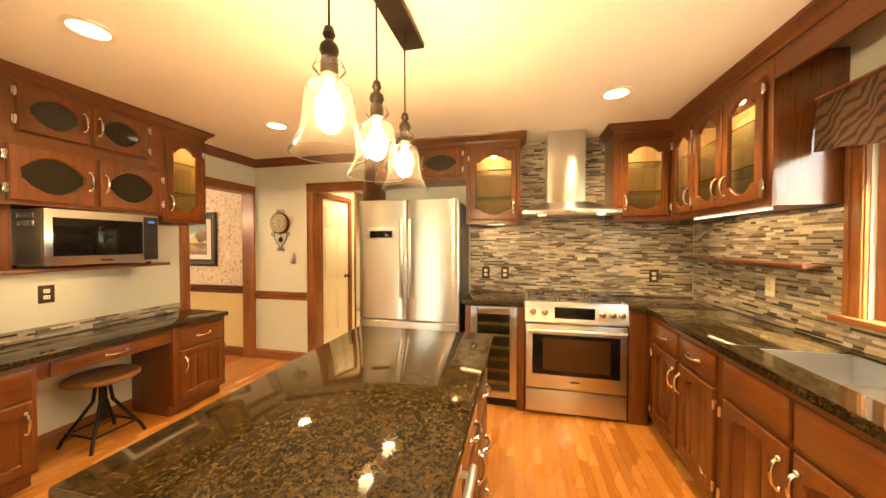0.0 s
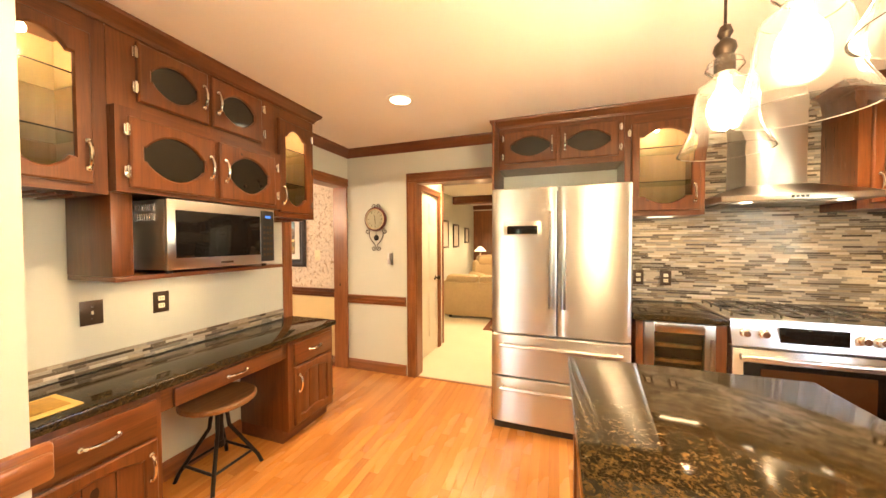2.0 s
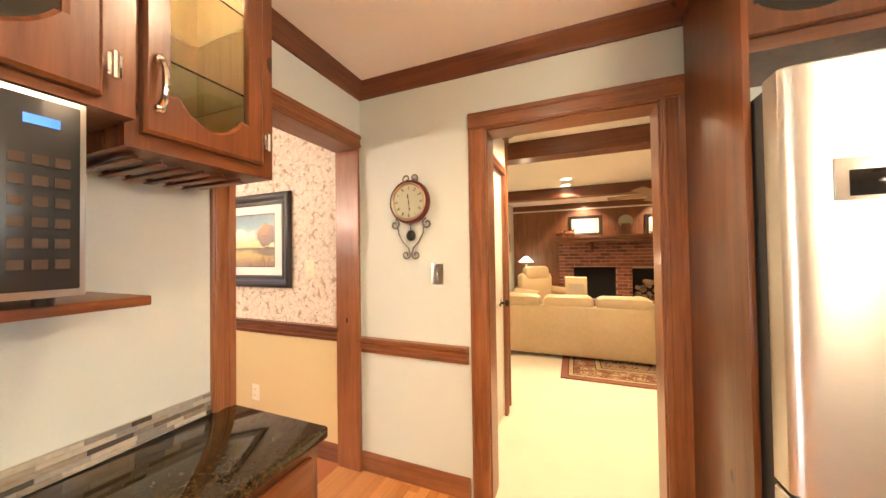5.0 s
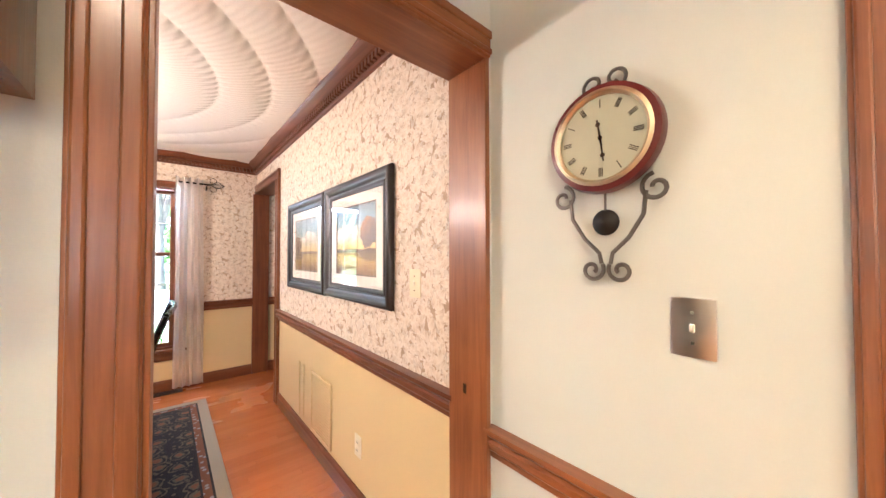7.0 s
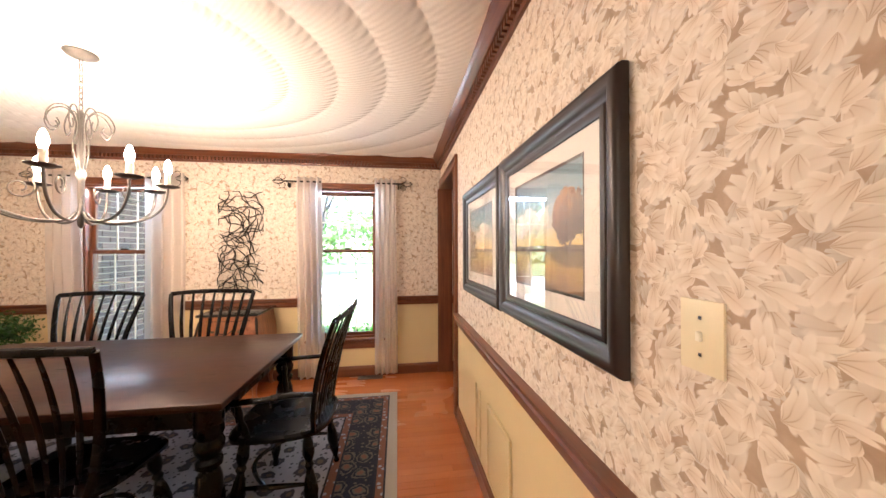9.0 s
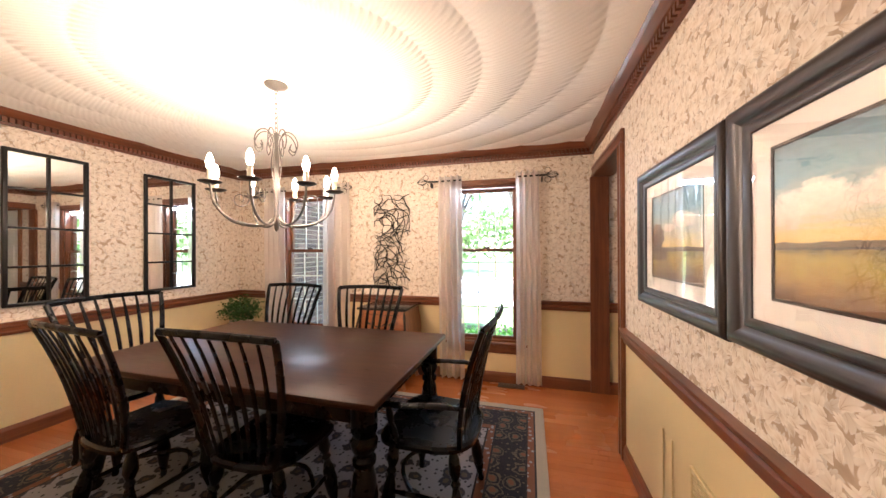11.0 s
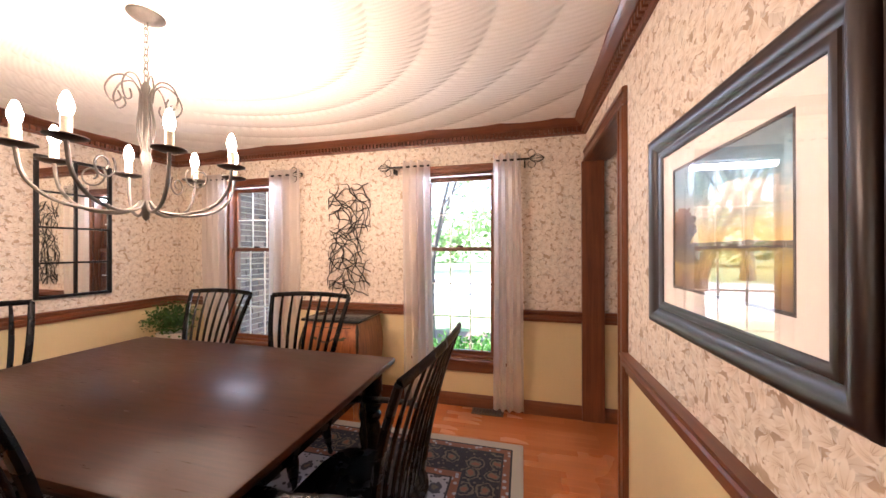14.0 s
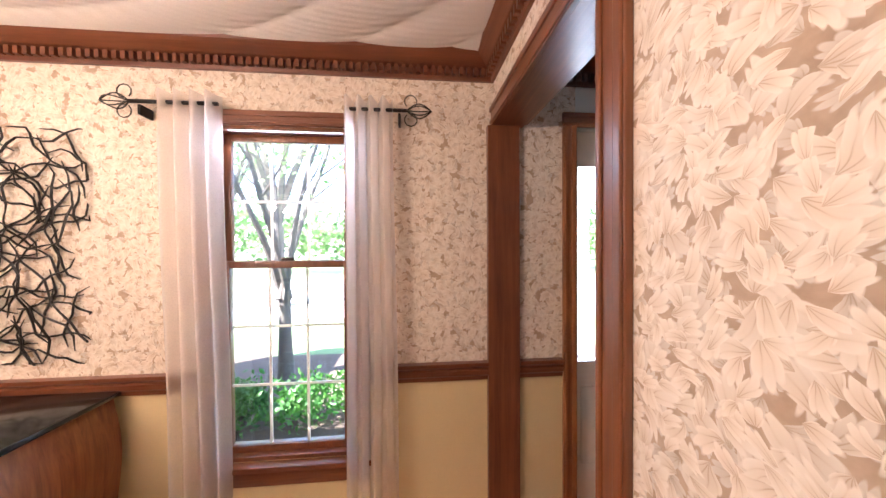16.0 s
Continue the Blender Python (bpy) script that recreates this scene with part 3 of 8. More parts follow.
def sheer():
    """Thin open-weave cloth that daylight shines through."""
    n = Nodes("sheer_curtain")
    f = n.noise(n.coords((180, 180, 180)), 1.0, 3)
    c = n.ramp(f, [(0.3, (0.86, 0.80, 0.75)), (0.7, (0.92, 0.88, 0.84))])
    n.set(Base_Color=c, Roughness=0.9, Specular_IOR_Level=0.1)
    tr, cl = n.t.nodes.new("ShaderNodeBsdfTranslucent"), n.t.nodes.new("ShaderNodeBsdfTransparent")
    n.put(tr.inputs[0], c)
    m1, m2 = n.t.nodes.new("ShaderNodeMixShader"), n.t.nodes.new("ShaderNodeMixShader")
    m1.inputs[0].default_value = 0.72
    n.put(m2.inputs[0], n.math("MULTIPLY_ADD", f, 0.3, 0.28))
    n.t.links.new(n.bsdf.outputs[0], m1.inputs[1])
    n.t.links.new(tr.outputs[0], m1.inputs[2])
    n.t.links.new(m1.outputs[0], m2.inputs[1])
    n.t.links.new(cl.outputs[0], m2.inputs[2])
    n.t.links.new(m2.outputs[0], n.t.nodes["Material Output"].inputs[0])
    return n.mat


SHEER = sheer()


def valance_mat():
    n = Nodes("valance_fabric")
    v = n.coords((1, 1, 1), shift=False)
    w = n.t.nodes.new("ShaderNodeTexWave")
    w.inputs["Scale"].default_value, w.inputs["Distortion"].default_value, w.inputs["Detail"].default_value = 11.0, 7.0, 2
    w.bands_direction = "DIAGONAL"
    n.put(w.inputs["Vector"], v)
    n.set(Base_Color=n.ramp(w.outputs["Fac"], [(0.1, (0.03, 0.018, 0.012)), (0.5, (0.13, 0.045, 0.026)), (0.9, (0.11, 0.075, 0.045))]), Roughness=0.85)
    n.bump(n.noise(v, 300, 3), 0.3, 0.002)
    return n.mat


VALANCE = valance_mat()

# ---- mesh helpers ----
def quad_box(bm, x0, x1, y0, y1, z0, z1, bevel=0.0):
    vs = [bm.verts.new((x, y, z)) for x in (x0, x1) for y in (y0, y1) for z in (z0, z1)]
    fs = [bm.faces.new([vs[i] for i in f]) for f in ((0, 1, 3, 2), (4, 6, 7, 5), (0, 4, 5, 1), (2, 3, 7, 6), (0, 2, 6, 4), (1, 5, 7, 3))]
    if bevel:
        edges = list({e for f in fs for e in f.edges})
        bmesh.ops.bevel(bm, geom=edges, offset=bevel, segments=2, affect="EDGES", profile=0.5)
    return bm


def box(x0, x1, y0, y1, z0, z1, bevel=0.0):
    return quad_box(bmesh.new(), x0, x1, y0, y1, z0, z1, bevel)


def sweep(bm, pts, radii, sides=8, flat=1.0, side_dir=None):
    """A round or flattened bar along a line of points."""
    pts = [Vector(p) for p in pts]
    if not isinstance(radii, (list, tuple)):
        radii = [radii] * len(pts)
    rings = []
    ref = Vector(side_dir) if side_dir else None
    for i, p in enumerate(pts):
        d = (pts[min(i + 1, len(pts) - 1)] - pts[max(i - 1, 0)]).normalized()
        if ref is None:
            ref = Vector((0, 0, 1)) if abs(d.z) < 0.9 else Vector((1, 0, 0))
        a = (ref - d * ref.dot(d)).normalized()
        b = d.cross(a)
        if side_dir is None:
            ref = a
        rings.append([bm.verts.new(p + (a * math.cos(q) + b * math.sin(q) * flat) * radii[i]) for q in (2 * math.pi * k / sides for k in range(sides))])
    for r0, r1 in zip(rings, rings[1:]):
        for k in range(sides):
            bm.faces.new((r0[k], r0[(k + 1) % sides], r1[(k + 1) % sides], r1[k]))
    bm.faces.new(rings[0][::-1])
    bm.faces.new(rings[-1])
    return bm


def lathe(bm, profile, at=(0, 0, 0), sides=20, axis="z"):
    """A turned shape: (radius, height) pairs round an axis."""
    at = Vector(at)
    rings = []
    for r, h in profile:
        ring = []
        for k in range(sides):
            q = 2 * math.pi * k / sides
            c, s = r * math.cos(q), r * math.sin(q)
            ring.append(bm.verts.new(at + Vector({"z": (c, s, h), "y": (c, h, -s), "x": (h, c, s)}[axis])))
        rings.append(ring)
    for r0, r1 in zip(rings, rings[1:]):
        for k in range(sides):
            bm.faces.new((r0[k], r0[(k + 1) % sides], r1[(k + 1) % sides], r1[k]))
    if profile[0][0] > 1e-5:
        bm.faces.new(rings[0][::-1])
    if profile[-1][0] > 1e-5:
        bm.faces.new(rings[-1])
    return bm


def extrude_profile(bm, prof, axis, a0, a1, ref):
    """A moulding: (out, up) profile run along one axis. ref(out, up, along) gives the point."""
    r0 = [bm.verts.new(ref(o, u, a0)) for o, u in prof]
    r1 = [bm.verts.new(ref(o, u, a1)) for o, u in prof]
    k = len(prof)
    for i in range(k):
        bm.faces.new((r0[i], r0[(i + 1) % k], r1[(i + 1) % k], r1[i]))
    bm.faces.new(r0[::-1])
    bm.faces.new(r1)
    return bm


def link(name, bm, mat, smooth=True):
    bmesh.ops.recalc_face_normals(bm, faces=bm.faces[:])
    me = bpy.data.meshes.new(name)
    bm.to_mesh(me)
    bm.free()
    me.materials.append(mat)
    if smooth:
        me.shade_smooth()
        me.set_sharp_from_angle(angle=radians(38))
    return new(name, me)


def thing(name, at, label, category, group="", rz=0):
    ob = new(name)
    ob.matrix_world = pose(*at, 0, 0, rz)
    return tagged(ob, label, category, group)


def root_place(ob):
    while ob.parent:
        ob = ob.parent
    return ob.matrix_basis.translation


def part(name, bm, mat, parent, label="", local=False):
    """One mesh under a thing or a part; the mesh is in world metres unless local."""
    if not local:
        bmesh.ops.translate(bm, verts=bm.verts[:], vec=-root_place(parent))
    ob = link(name, bm, mat)
    ob.parent = parent
    if label:
        ob["label"] = label
    return ob


def solo(name, bm, mat, label, category, group="", kind=""):
    """A thing that is one plain mesh."""
    c = Vector((0, 0, 0))
    lo = Vector((min(v.co.x for v in bm.verts), min(v.co.y for v in bm.verts), min(v.co.z for v in bm.verts)))
    hi = Vector((max(v.co.x for v in bm.verts), max(v.co.y for v in bm.verts), max(v.co.z for v in bm.verts)))
    c = Vector(((lo.x + hi.x) / 2, (lo.y + hi.y) / 2, lo.z))
    bmesh.ops.translate(bm, verts=bm.verts[:], vec=-c)
    ob = link(name, bm, mat)
    ob.location = c
    return tagged(ob, label, category, group, kind)


def structure(name, bm, mat, label="", category="wall"):
    return tagged(link(name, bm, mat, False), label, category, "", "structure")


def pierced(bm, along, a0, a1, b0, b1, z0, z1, holes=()):
    """A wall running along x or y from a0 to a1, b0 to b1 thick, with openings (a, a, z, z)."""
    cuts = sorted({a0, a1, *(min(max(h[i], a0), a1) for h in holes for i in (0, 1))})
    for c0, c1 in zip(cuts, cuts[1:]):
        if c1 - c0 < 1e-4:
            continue
        mid = (c0 + c1) / 2
        zs = [(z0, z1)]
        for h in holes:
            if h[0] < mid < h[1]:
                zs = [s for lo, hi in zs for s in ((lo, min(hi, h[2])), (max(lo, h[3]), hi)) if s[1] - s[0] > 1e-4]
        for lo, hi in zs:
            quad_box(bm, *((c0, c1, b0, b1) if along == "x" else (b0, b1, c0, c1)), lo, hi)
    return bm


# ---- openings ----
DOOR_A = (-2.175, -1.36, 0, 2.005)       # kitchen to family room, in the north wall
DOOR_B = (3.325, 4.14, 0, 2.005)        # kitchen to dining room, in the west wall
FOYER = (-6.58, -5.615, 0, 2.10)          # dining room to entry
WIN1 = (0.58, 1.24, 0.42, 2.05)          # dining windows
WIN2 = (2.78, 3.44, 0.42, 2.05)
ENTRY = (4.60, 5.75, 0, 2.09)            # entry door and sidelight
FILL_DOOR = (-2.75, -1.75, 0, 2.05)             # assumed opening behind the start of the walk, unseen, for fill light
SINKWIN = (1.10, 2.70, 1.06, 2.05)
INSIDE = 0.004

# ---- floors ----
structure("floor", box(W - 0.16, E + 0.14, KS - 0.1, N + 0.02, -0.12, -0.008), GAP, "subfloor under oak strips", "floor")
structure("floor_dining", box(XW - 0.1, W - 0.16, DS - 0.1, N + 0.02, -0.12, -0.008), GAP, "subfloor under oak strips", "floor")
structure("floor_entry", box(XW - 0.1, -2.3, N + 0.02, 7.0, -0.12, -0.002), OAK_DINING, "entry hall oak floor", "floor")
structure("floor_family", box(-2.3, FE, N + 0.02, FN + 0.1, -0.12, 0.004), CARPET, "pale cream wall-to-wall carpet", "floor")
structure("floor_family_west", box(FW - 0.1, -2.3, 5.31, FN + 0.1, -0.12, 0.003), CARPET, "pale cream wall-to-wall carpet", "floor")

# ---- walls ----
structure("wall_north", pierced(bmesh.new(), "x", XW - 0.14, E + 0.14, N, N + NT, 0, CEIL, (DOOR_A, (FOYER[0] - 0.2, *FOYER[1:]))), WALLPAINT, "pale sage painted wall")
structure("wall_between", pierced(bmesh.new(), "y", KS, N, DX, W, 0, CEIL, (DOOR_B,)), WALLPAINT, "pale sage painted wall")
structure("wall_east", pierced(bmesh.new(), "y", KS, N, E, E + 0.14, 0, CEIL, (SINKWIN,)), WALLPAINT, "pale sage painted wall")
structure("wall_south", pierced(bmesh.new(), "x", DX, E + 0.14, KS - 0.14, KS, 0, CEIL, (FILL_DOOR,)), WALLPAINT, "pale sage painted wall")
structure("wall_stub", box(W, -2.2, 1.50, 1.62, 0, CEIL), WALLPAINT, "pale sage wall end beside the desk")
structure("wall_window", pierced(bmesh.new(), "y", DS - 0.14, 7.0, XW - 0.14, XW, 0, CEIL, (WIN1, WIN2, ENTRY)), WALLPAINT, "wall behind leaf wallpaper")
structure("wall_dining_south", box(XW, DX, DS - 0.14, DS, 0, CEIL), WALLPAINT, "wall behind leaf wallpaper")
structure("wall_hall", pierced(bmesh.new(), "y", N + NT, 5.30, -2.40, -2.28, 0, CEIL, ((4.46, 5.10, 0, 1.97),)), WHITEPAINT, "cream painted hall wall")
structure("wall_entry_north", box(XW, FW - 0.12, 6.9, 7.0, 0, CEIL), WHITEPAINT, "cream painted entry wall")
structure("wall_family_west", box(FW - 0.12, FW, 5.30, FN, 0, CEIL), WALLPAINT, "sage painted family room wall")
structure("wall_hall_back", box(FW - 0.12, -2.40, 5.20, 5.30, 0, CEIL), WHITEPAINT, "cream painted wall")
structure("wall_family_north", box(FW - 0.12, FE, FN, FN + 0.12, 0, CEIL), PANELWOOD, "stained wood panelled wall")
structure("wall_family_east", box(FE, FE + 0.12, N, FN, 0, CEIL), WALLPAINT, "plain painted wall")
structure("wall_family_south", box(E + 0.14, FE, N, N + NT, 0, CEIL), WALLPAINT, "plain painted wall")
structure("ceiling", box(W - 0.07, E + 0.14, KS - 0.14, N + 0.1, KC, CEIL + 0.2), CEILPAINT, "warm white plaster ceiling", "ceiling")
structure("ceiling_family", box(FW - 0.12, FE + 0.12, N + NT, FN + 0.12, CEIL, CEIL + 0.2), CEILPAINT, "white plaster ceiling", "ceiling")
structure("ceiling_entry", box(XW - 0.14, FW - 0.12, N + NT, 7.0, CEIL, CEIL + 0.2), CEILPAINT, "white plaster ceiling", "ceiling")

# wallpaper above, painted wainscot below
RAIL_LO, RAIL_HI = 0.775, 0.87
for nm, along, a0, a1, b0, b1, holes in (
        ("north", "x", XW, DX, N - INSIDE, N, (FOYER,)),
        ("east", "y", DS, N, DX - INSIDE, DX, (DOOR_B,)),
        ("west", "y", DS, ENTRY[0], XW, XW + INSIDE, (WIN1, WIN2)),
        ("entry", "x", XW, FW - 0.12, N + NT, N + NT + INSIDE, (FOYER,)),
        ("south", "x", XW, DX, DS, DS + INSIDE, ())):
    structure("wallpaper_" + nm, pierced(bmesh.new(), along, a0, a1, b0, b1, RAIL_LO + 0.05, CEIL, holes), WALLPAPER, "cream and tan acanthus leaf wallpaper", "wallpaper")
    structure("wainscot_" + nm, pierced(bmesh.new(), along, a0, a1, b0, b1, 0, RAIL_LO + 0.05, holes), YELLOWPAINT, "pale yellow painted wainscot", "wainscot")

# ---- mouldings ----
RAILP = [(0, 0), (0.014, 0), (0.018, 0.02), (0.03, 0.032), (0.034, 0.055), (0.024, 0.062), (0.04, 0.078), (0.042, 0.095), (0, 0.095)]
BASEP = [(0, 0), (0.018, 0), (0.018, 0.085), (0.012, 0.10), (0.008, 0.11), (0, 0.11)]
CROWNP = [(0, -0.085), (0.012, -0.085), (0.02, -0.07), (0.045, -0.04), (0.065, -0.02), (0.07, 0), (0, 0)]
CROWND = [(0, -0.115), (0.016, -0.115), (0.02, -0.095), (0.02, -0.062), (0.05, -0.055), (0.085, -0.03), (0.10, -0.016), (0.105, 0), (0, 0)]


def run(kind, prof, mats, wall, at, a0, a1, z, name_label):
    """One length of moulding on a wall: wall is n, s, e or w, the side it faces away from."""
    sg = {"n": (0, -1), "s": (0, 1), "e": (-1, 0), "w": (1, 0)}[wall]
    ax = "x" if sg[0] == 0 else "y"
    ref = (lambda o, u, a: (a, at + sg[1] * o, z + u)) if ax == "x" else (lambda o, u, a: (at + sg[0] * o, a, z + u))
    return structure(kind, extrude_profile(bmesh.new(), prof, ax, a0, a1, ref), mats[ax], name_label, kind)


NF, EF, WF, SF = N - INSIDE, DX - INSIDE, XW + INSIDE, DS + INSIDE
# kitchen
run("chair_rail", RAILP, TRIM, "n", N, W, DOOR_A[0] - 0.1, 0.725, "stained wooden chair rail")
run("baseboard", BASEP, TRIM, "n", N, W, DOOR_A[0] - 0.1, 0, "stained wooden baseboard")
run("crown", CROWNP, DARKTRIM, "n", N, W, -1.28, KC, "dark stained crown moulding")
run("crown", CROWNP, DARKTRIM, "w", W, 3.25, N, KC, "dark stained crown moulding")
run("baseboard", BASEP, TRIM, "w", W, 2.12, 2.85, 0, "stained wooden baseboard")
# dining room
for kind, prof, mats, z in (("chair_rail", RAILP, DARKTRIM, RAIL_LO), ("baseboard", BASEP, DINTRIM, 0)):
    run(kind, prof, mats, "n", NF, FOYER[1] + 0.09, DX, z, "stained wooden " + kind.replace("_", " "))
    run(kind, prof, mats, "s", SF, XW, DX, z, "stained wooden " + kind.replace("_", " "))
    run(kind, prof, mats, "e", EF, DS, DOOR_B[0] - 0.09, z, "stained wooden " + kind.replace("_", " "))
    for a0, a1 in ((DS, WIN1[0] - 0.07), (WIN1[1] + 0.07, WIN2[0] - 0.07), (WIN2[1] + 0.07, 4.118), (4.285, ENTRY[0] - 0.08)):
        run(kind, prof, mats, "w", WF, a0, a1, z, "stained wooden " + kind.replace("_", " "))
for wn1, wn0 in ((WIN1, "window"), (WIN2, "window")):
    run("baseboard", BASEP, DINTRIM, "w", WF, wn1[0] - 0.07, wn1[1] + 0.07, 0, "stained wooden baseboard")
for wl, at, a0, a1 in (("n", NF, XW, DX), ("s", SF, XW, DX), ("e", EF, DS, N), ("w", WF, DS, N)):
    run("crown", CROWND, DARKTRIM, wl, at, a0, a1, CEIL, "dark stained crown moulding with dentils")
run("crown", CROWND, DARKTRIM, "w", WF, N + NT, 6.9, CEIL, "dark stained crown moulding with dentils")


def dentils(wall, at, a0, a1):
    """A row of small blocks under the crown."""
    bm = bmesh.new()
    sg = {"n": (0, -1), "s": (0, 1), "e": (-1, 0), "w": (1, 0)}[wall]
    k = int((a1 - a0) / 0.036)
    for i in range(k):
        a = a0 + i * 0.036
        p, q = (at + (sg[0] + sg[1]) * 0.019, at + (sg[0] + sg[1]) * 0.044)
        lo, hi = min(p, q), max(p, q)
        quad_box(bm, *((a, a + 0.020, lo, hi) if sg[0] == 0 else (lo, hi, a, a + 0.020)), CEIL - 0.098, CEIL - 0.062)
    return tagged(link("dentil_trim", bm, DARKTRIM["x"], False), "row of small dentil blocks under the crown", "trim", "", "structure")


for wl, at, a0, a1 in (("n", NF, XW + 0.03, DX), ("s", SF, XW, DX), ("w", WF, DS, N - 0.03), ("w", WF, N + NT, 6.0)):
    dentils(wl, at, a0, a1)

CASEP = [(0, 0), (0.017, 0), (0.020, 0.012), (0.012, 0.02), (0.012, 0.068), (0.02, 0.078), (0.022, 0.095), (0, 0.095)]


def casing(along, face, sign, a0, a1, top, mats, left=True, right=True, wide=0.095, floor=0.0):
    """Casing boards round an opening, on one face of a wall."""
    out = []

    def board(lo, hi, z0, z1, upright):
        t0, t1 = sorted((face, face + sign * 0.02))
        bm = bmesh.new()
        quad_box(bm, *((lo, hi, t0, t1) if along == "x" else (t0, t1, lo, hi)), z0, z1, 0.004)
        u0, u1 = sorted((face + sign * 0.018, face + sign * 0.027))
        if upright:
            for s0, s1 in ((lo + 0.006, lo + 0.024), (hi - 0.03, hi - 0.004)):
                quad_box(bm, *((s0, s1, u0, u1) if along == "x" else (u0, u1, s0, s1)), z0, z1, 0.004)
        else:
            for s0, s1 in ((z0 + 0.006, z0 + 0.024), (z1 - 0.03, z1 - 0.004)):
                quad_box(bm, *((lo, hi, u0, u1) if along == "x" else (u0, u1, lo, hi)), s0, s1, 0.004)
        out.append(structure("casing", bm, mats["z"] if upright else mats[along], "stained wooden door casing", "trim"))
    if left:
        board(a0 - wide, a0, floor, top, True)
    if right:
        board(a1, a1 + wide, floor, top, True)
    board(a0 - (wide if left else 0), a1 + (wide if right else 0), top, top + wide, False)
    return out


def jambs(along, b0, b1, a0, a1, top, mats, thick=0.02, z0=0.0):
    for lo, hi, lz, hz, ax in ((a0, a0 + thick, z0, top, "z"), (a1 - thick, a1, z0, top, "z"), (a0 + thick, a1 - thick, top - thick, top, along)):
        bm = box(*((lo, hi, b0, b1) if along == "x" else (b0, b1, lo, hi)), lz, hz, 0.002)
        structure("jamb", bm, mats[ax], "stained wooden door jamb", "trim")


casing("x", N, -1, DOOR_A[0] + 0.012, DOOR_A[1] - 0.012, DOOR_A[3] - 0.012, TRIM)
jambs("x", N - 0.002, N + NT + 0.002, DOOR_A[0], DOOR_A[1], DOOR_A[3], TRIM)
casing("x", N + NT, 1, DOOR_A[0] + 0.012, DOOR_A[1] - 0.012, DOOR_A[3] - 0.012, TRIM)
casing("y", W, 1, DOOR_B[0] + 0.012, DOOR_B[1], DOOR_B[3] - 0.012, TRIM, right=False, wide=0.085)
jambs("y", DX - 0.012, W + 0.012, DOOR_B[0], DOOR_B[1], DOOR_B[3], TRIM)
casing("y", EF, -1, DOOR_B[0] + 0.012, DOOR_B[1], DOOR_B[3] - 0.012, DARKTRIM, right=False)
casing("x", NF, -1, FOYER[0] + 0.02, FOYER[1], FOYER[3] - 0.02, DINTRIM, left=False)
structure("jamb", box(FOYER[1] - 0.02, FOYER[1], N - 0.006, N + NT + 0.01, 0, FOYER[3] - 0.02, 0.002), DINTRIM["z"], "stained wooden jamb", "trim")
structure("jamb", box(XW, FOYER[1] - 0.02, N - 0.006, N + NT + 0.01, FOYER[3] - 0.02, FOYER[3], 0.002), DINTRIM["x"], "stained wooden head jamb", "trim")
structure("corner_post", box(XW + 0.002, XW + 0.035, N - 0.042, N + NT - 0.015, 0, FOYER[3] - 0.02, 0.003), DINTRIM["z"], "stained wooden corner post of the opening", "trim")
casing("x", N + NT + INSIDE, 1, FOYER[0] + 0.04, FOYER[1], FOYER[3] - 0.02, DINTRIM, left=False)

# swirled plaster ceiling of the dining room
def swirl_ceiling():
    cx, cy = CHAND
    nx, ny = 340, 430
    x0, x1, y0, y1 = DX + 0.08, XW - 0.14, DS - 0.14, N + NT
    xs, ys = np.linspace(x0, x1, nx), np.linspace(y0, y1, ny)
    gx, gy = np.meshgrid(xs, ys, indexing="ij")
    u, v = (gx - cx) / 1.0, (gy - cy) / 1.22
    r, th = np.sqrt(u * u + v * v) + 1e-6, np.arctan2(v, u)
    s = 4.2 * r - 0.415
    f = s - np.floor(s)
    lobe = np.minimum(1, np.maximum(0, (r - 0.22) / 0.5))
    h = lobe * 0.014 * np.sin(np.pi * f) ** 0.55
    h += 0.008 * np.exp(-((r - 0.43) / 0.025) ** 2)
    gz = CEIL - h
    verts = np.stack([gx, gy, gz], -1).reshape(-1, 3)
    idx = np.arange(nx * ny).reshape(nx, ny)
    faces = np.stack([idx[:-1, :-1], idx[:-1, 1:], idx[1:, 1:], idx[1:, :-1]], -1).reshape(-1, 4)
    me = bpy.data.meshes.new("ceiling_dining")
    me.from_pydata(verts.tolist(), [], faces.tolist())
    me.materials.append(SWIRL)
    me.shade_smooth()
    tagged(new("ceiling_dining", me), "white plaster ceiling combed in feathered swirls", "ceiling", "", "structure")


swirl_ceiling()
structure("ceiling_slab", box(XW - 0.14, DX + 0.06, DS - 0.14, N + NT, CEIL + 0.01, CEIL + 0.2), CEILPAINT, "ceiling slab over the dining room", "ceiling")
structure("ground", box(-400, 400, -400, 400, -0.62, -0.42), GRASS, "sunlit lawn", "ground")

# ---- cabinet making ----
class Face:
    """Maps (along, up, out) on a wall face to the room. side: the way the face looks, +x, -x or -y."""

    def __init__(self, side, at):
        self.side, self.at = side, at
        self.ax = "x" if side[1] == "y" else "y"

    def __call__(self, a, z, o):
        s = 1 if self.side[0] == "+" else -1
        return Vector((self.at + s * o, a, z)) if self.side[1] == "x" else Vector((a, self.at + s * o, z))

    def box(self, bm, a0, a1, z0, z1, o0, o1, bevel=0.0):
        p, q = self(a0, z0, o0), self(a1, z1, o1)
        return quad_box(bm, min(p.x, q.x), max(p.x, q.x), min(p.y, q.y), max(p.y, q.y), min(p.z, q.z), max(p.z, q.z), bevel)


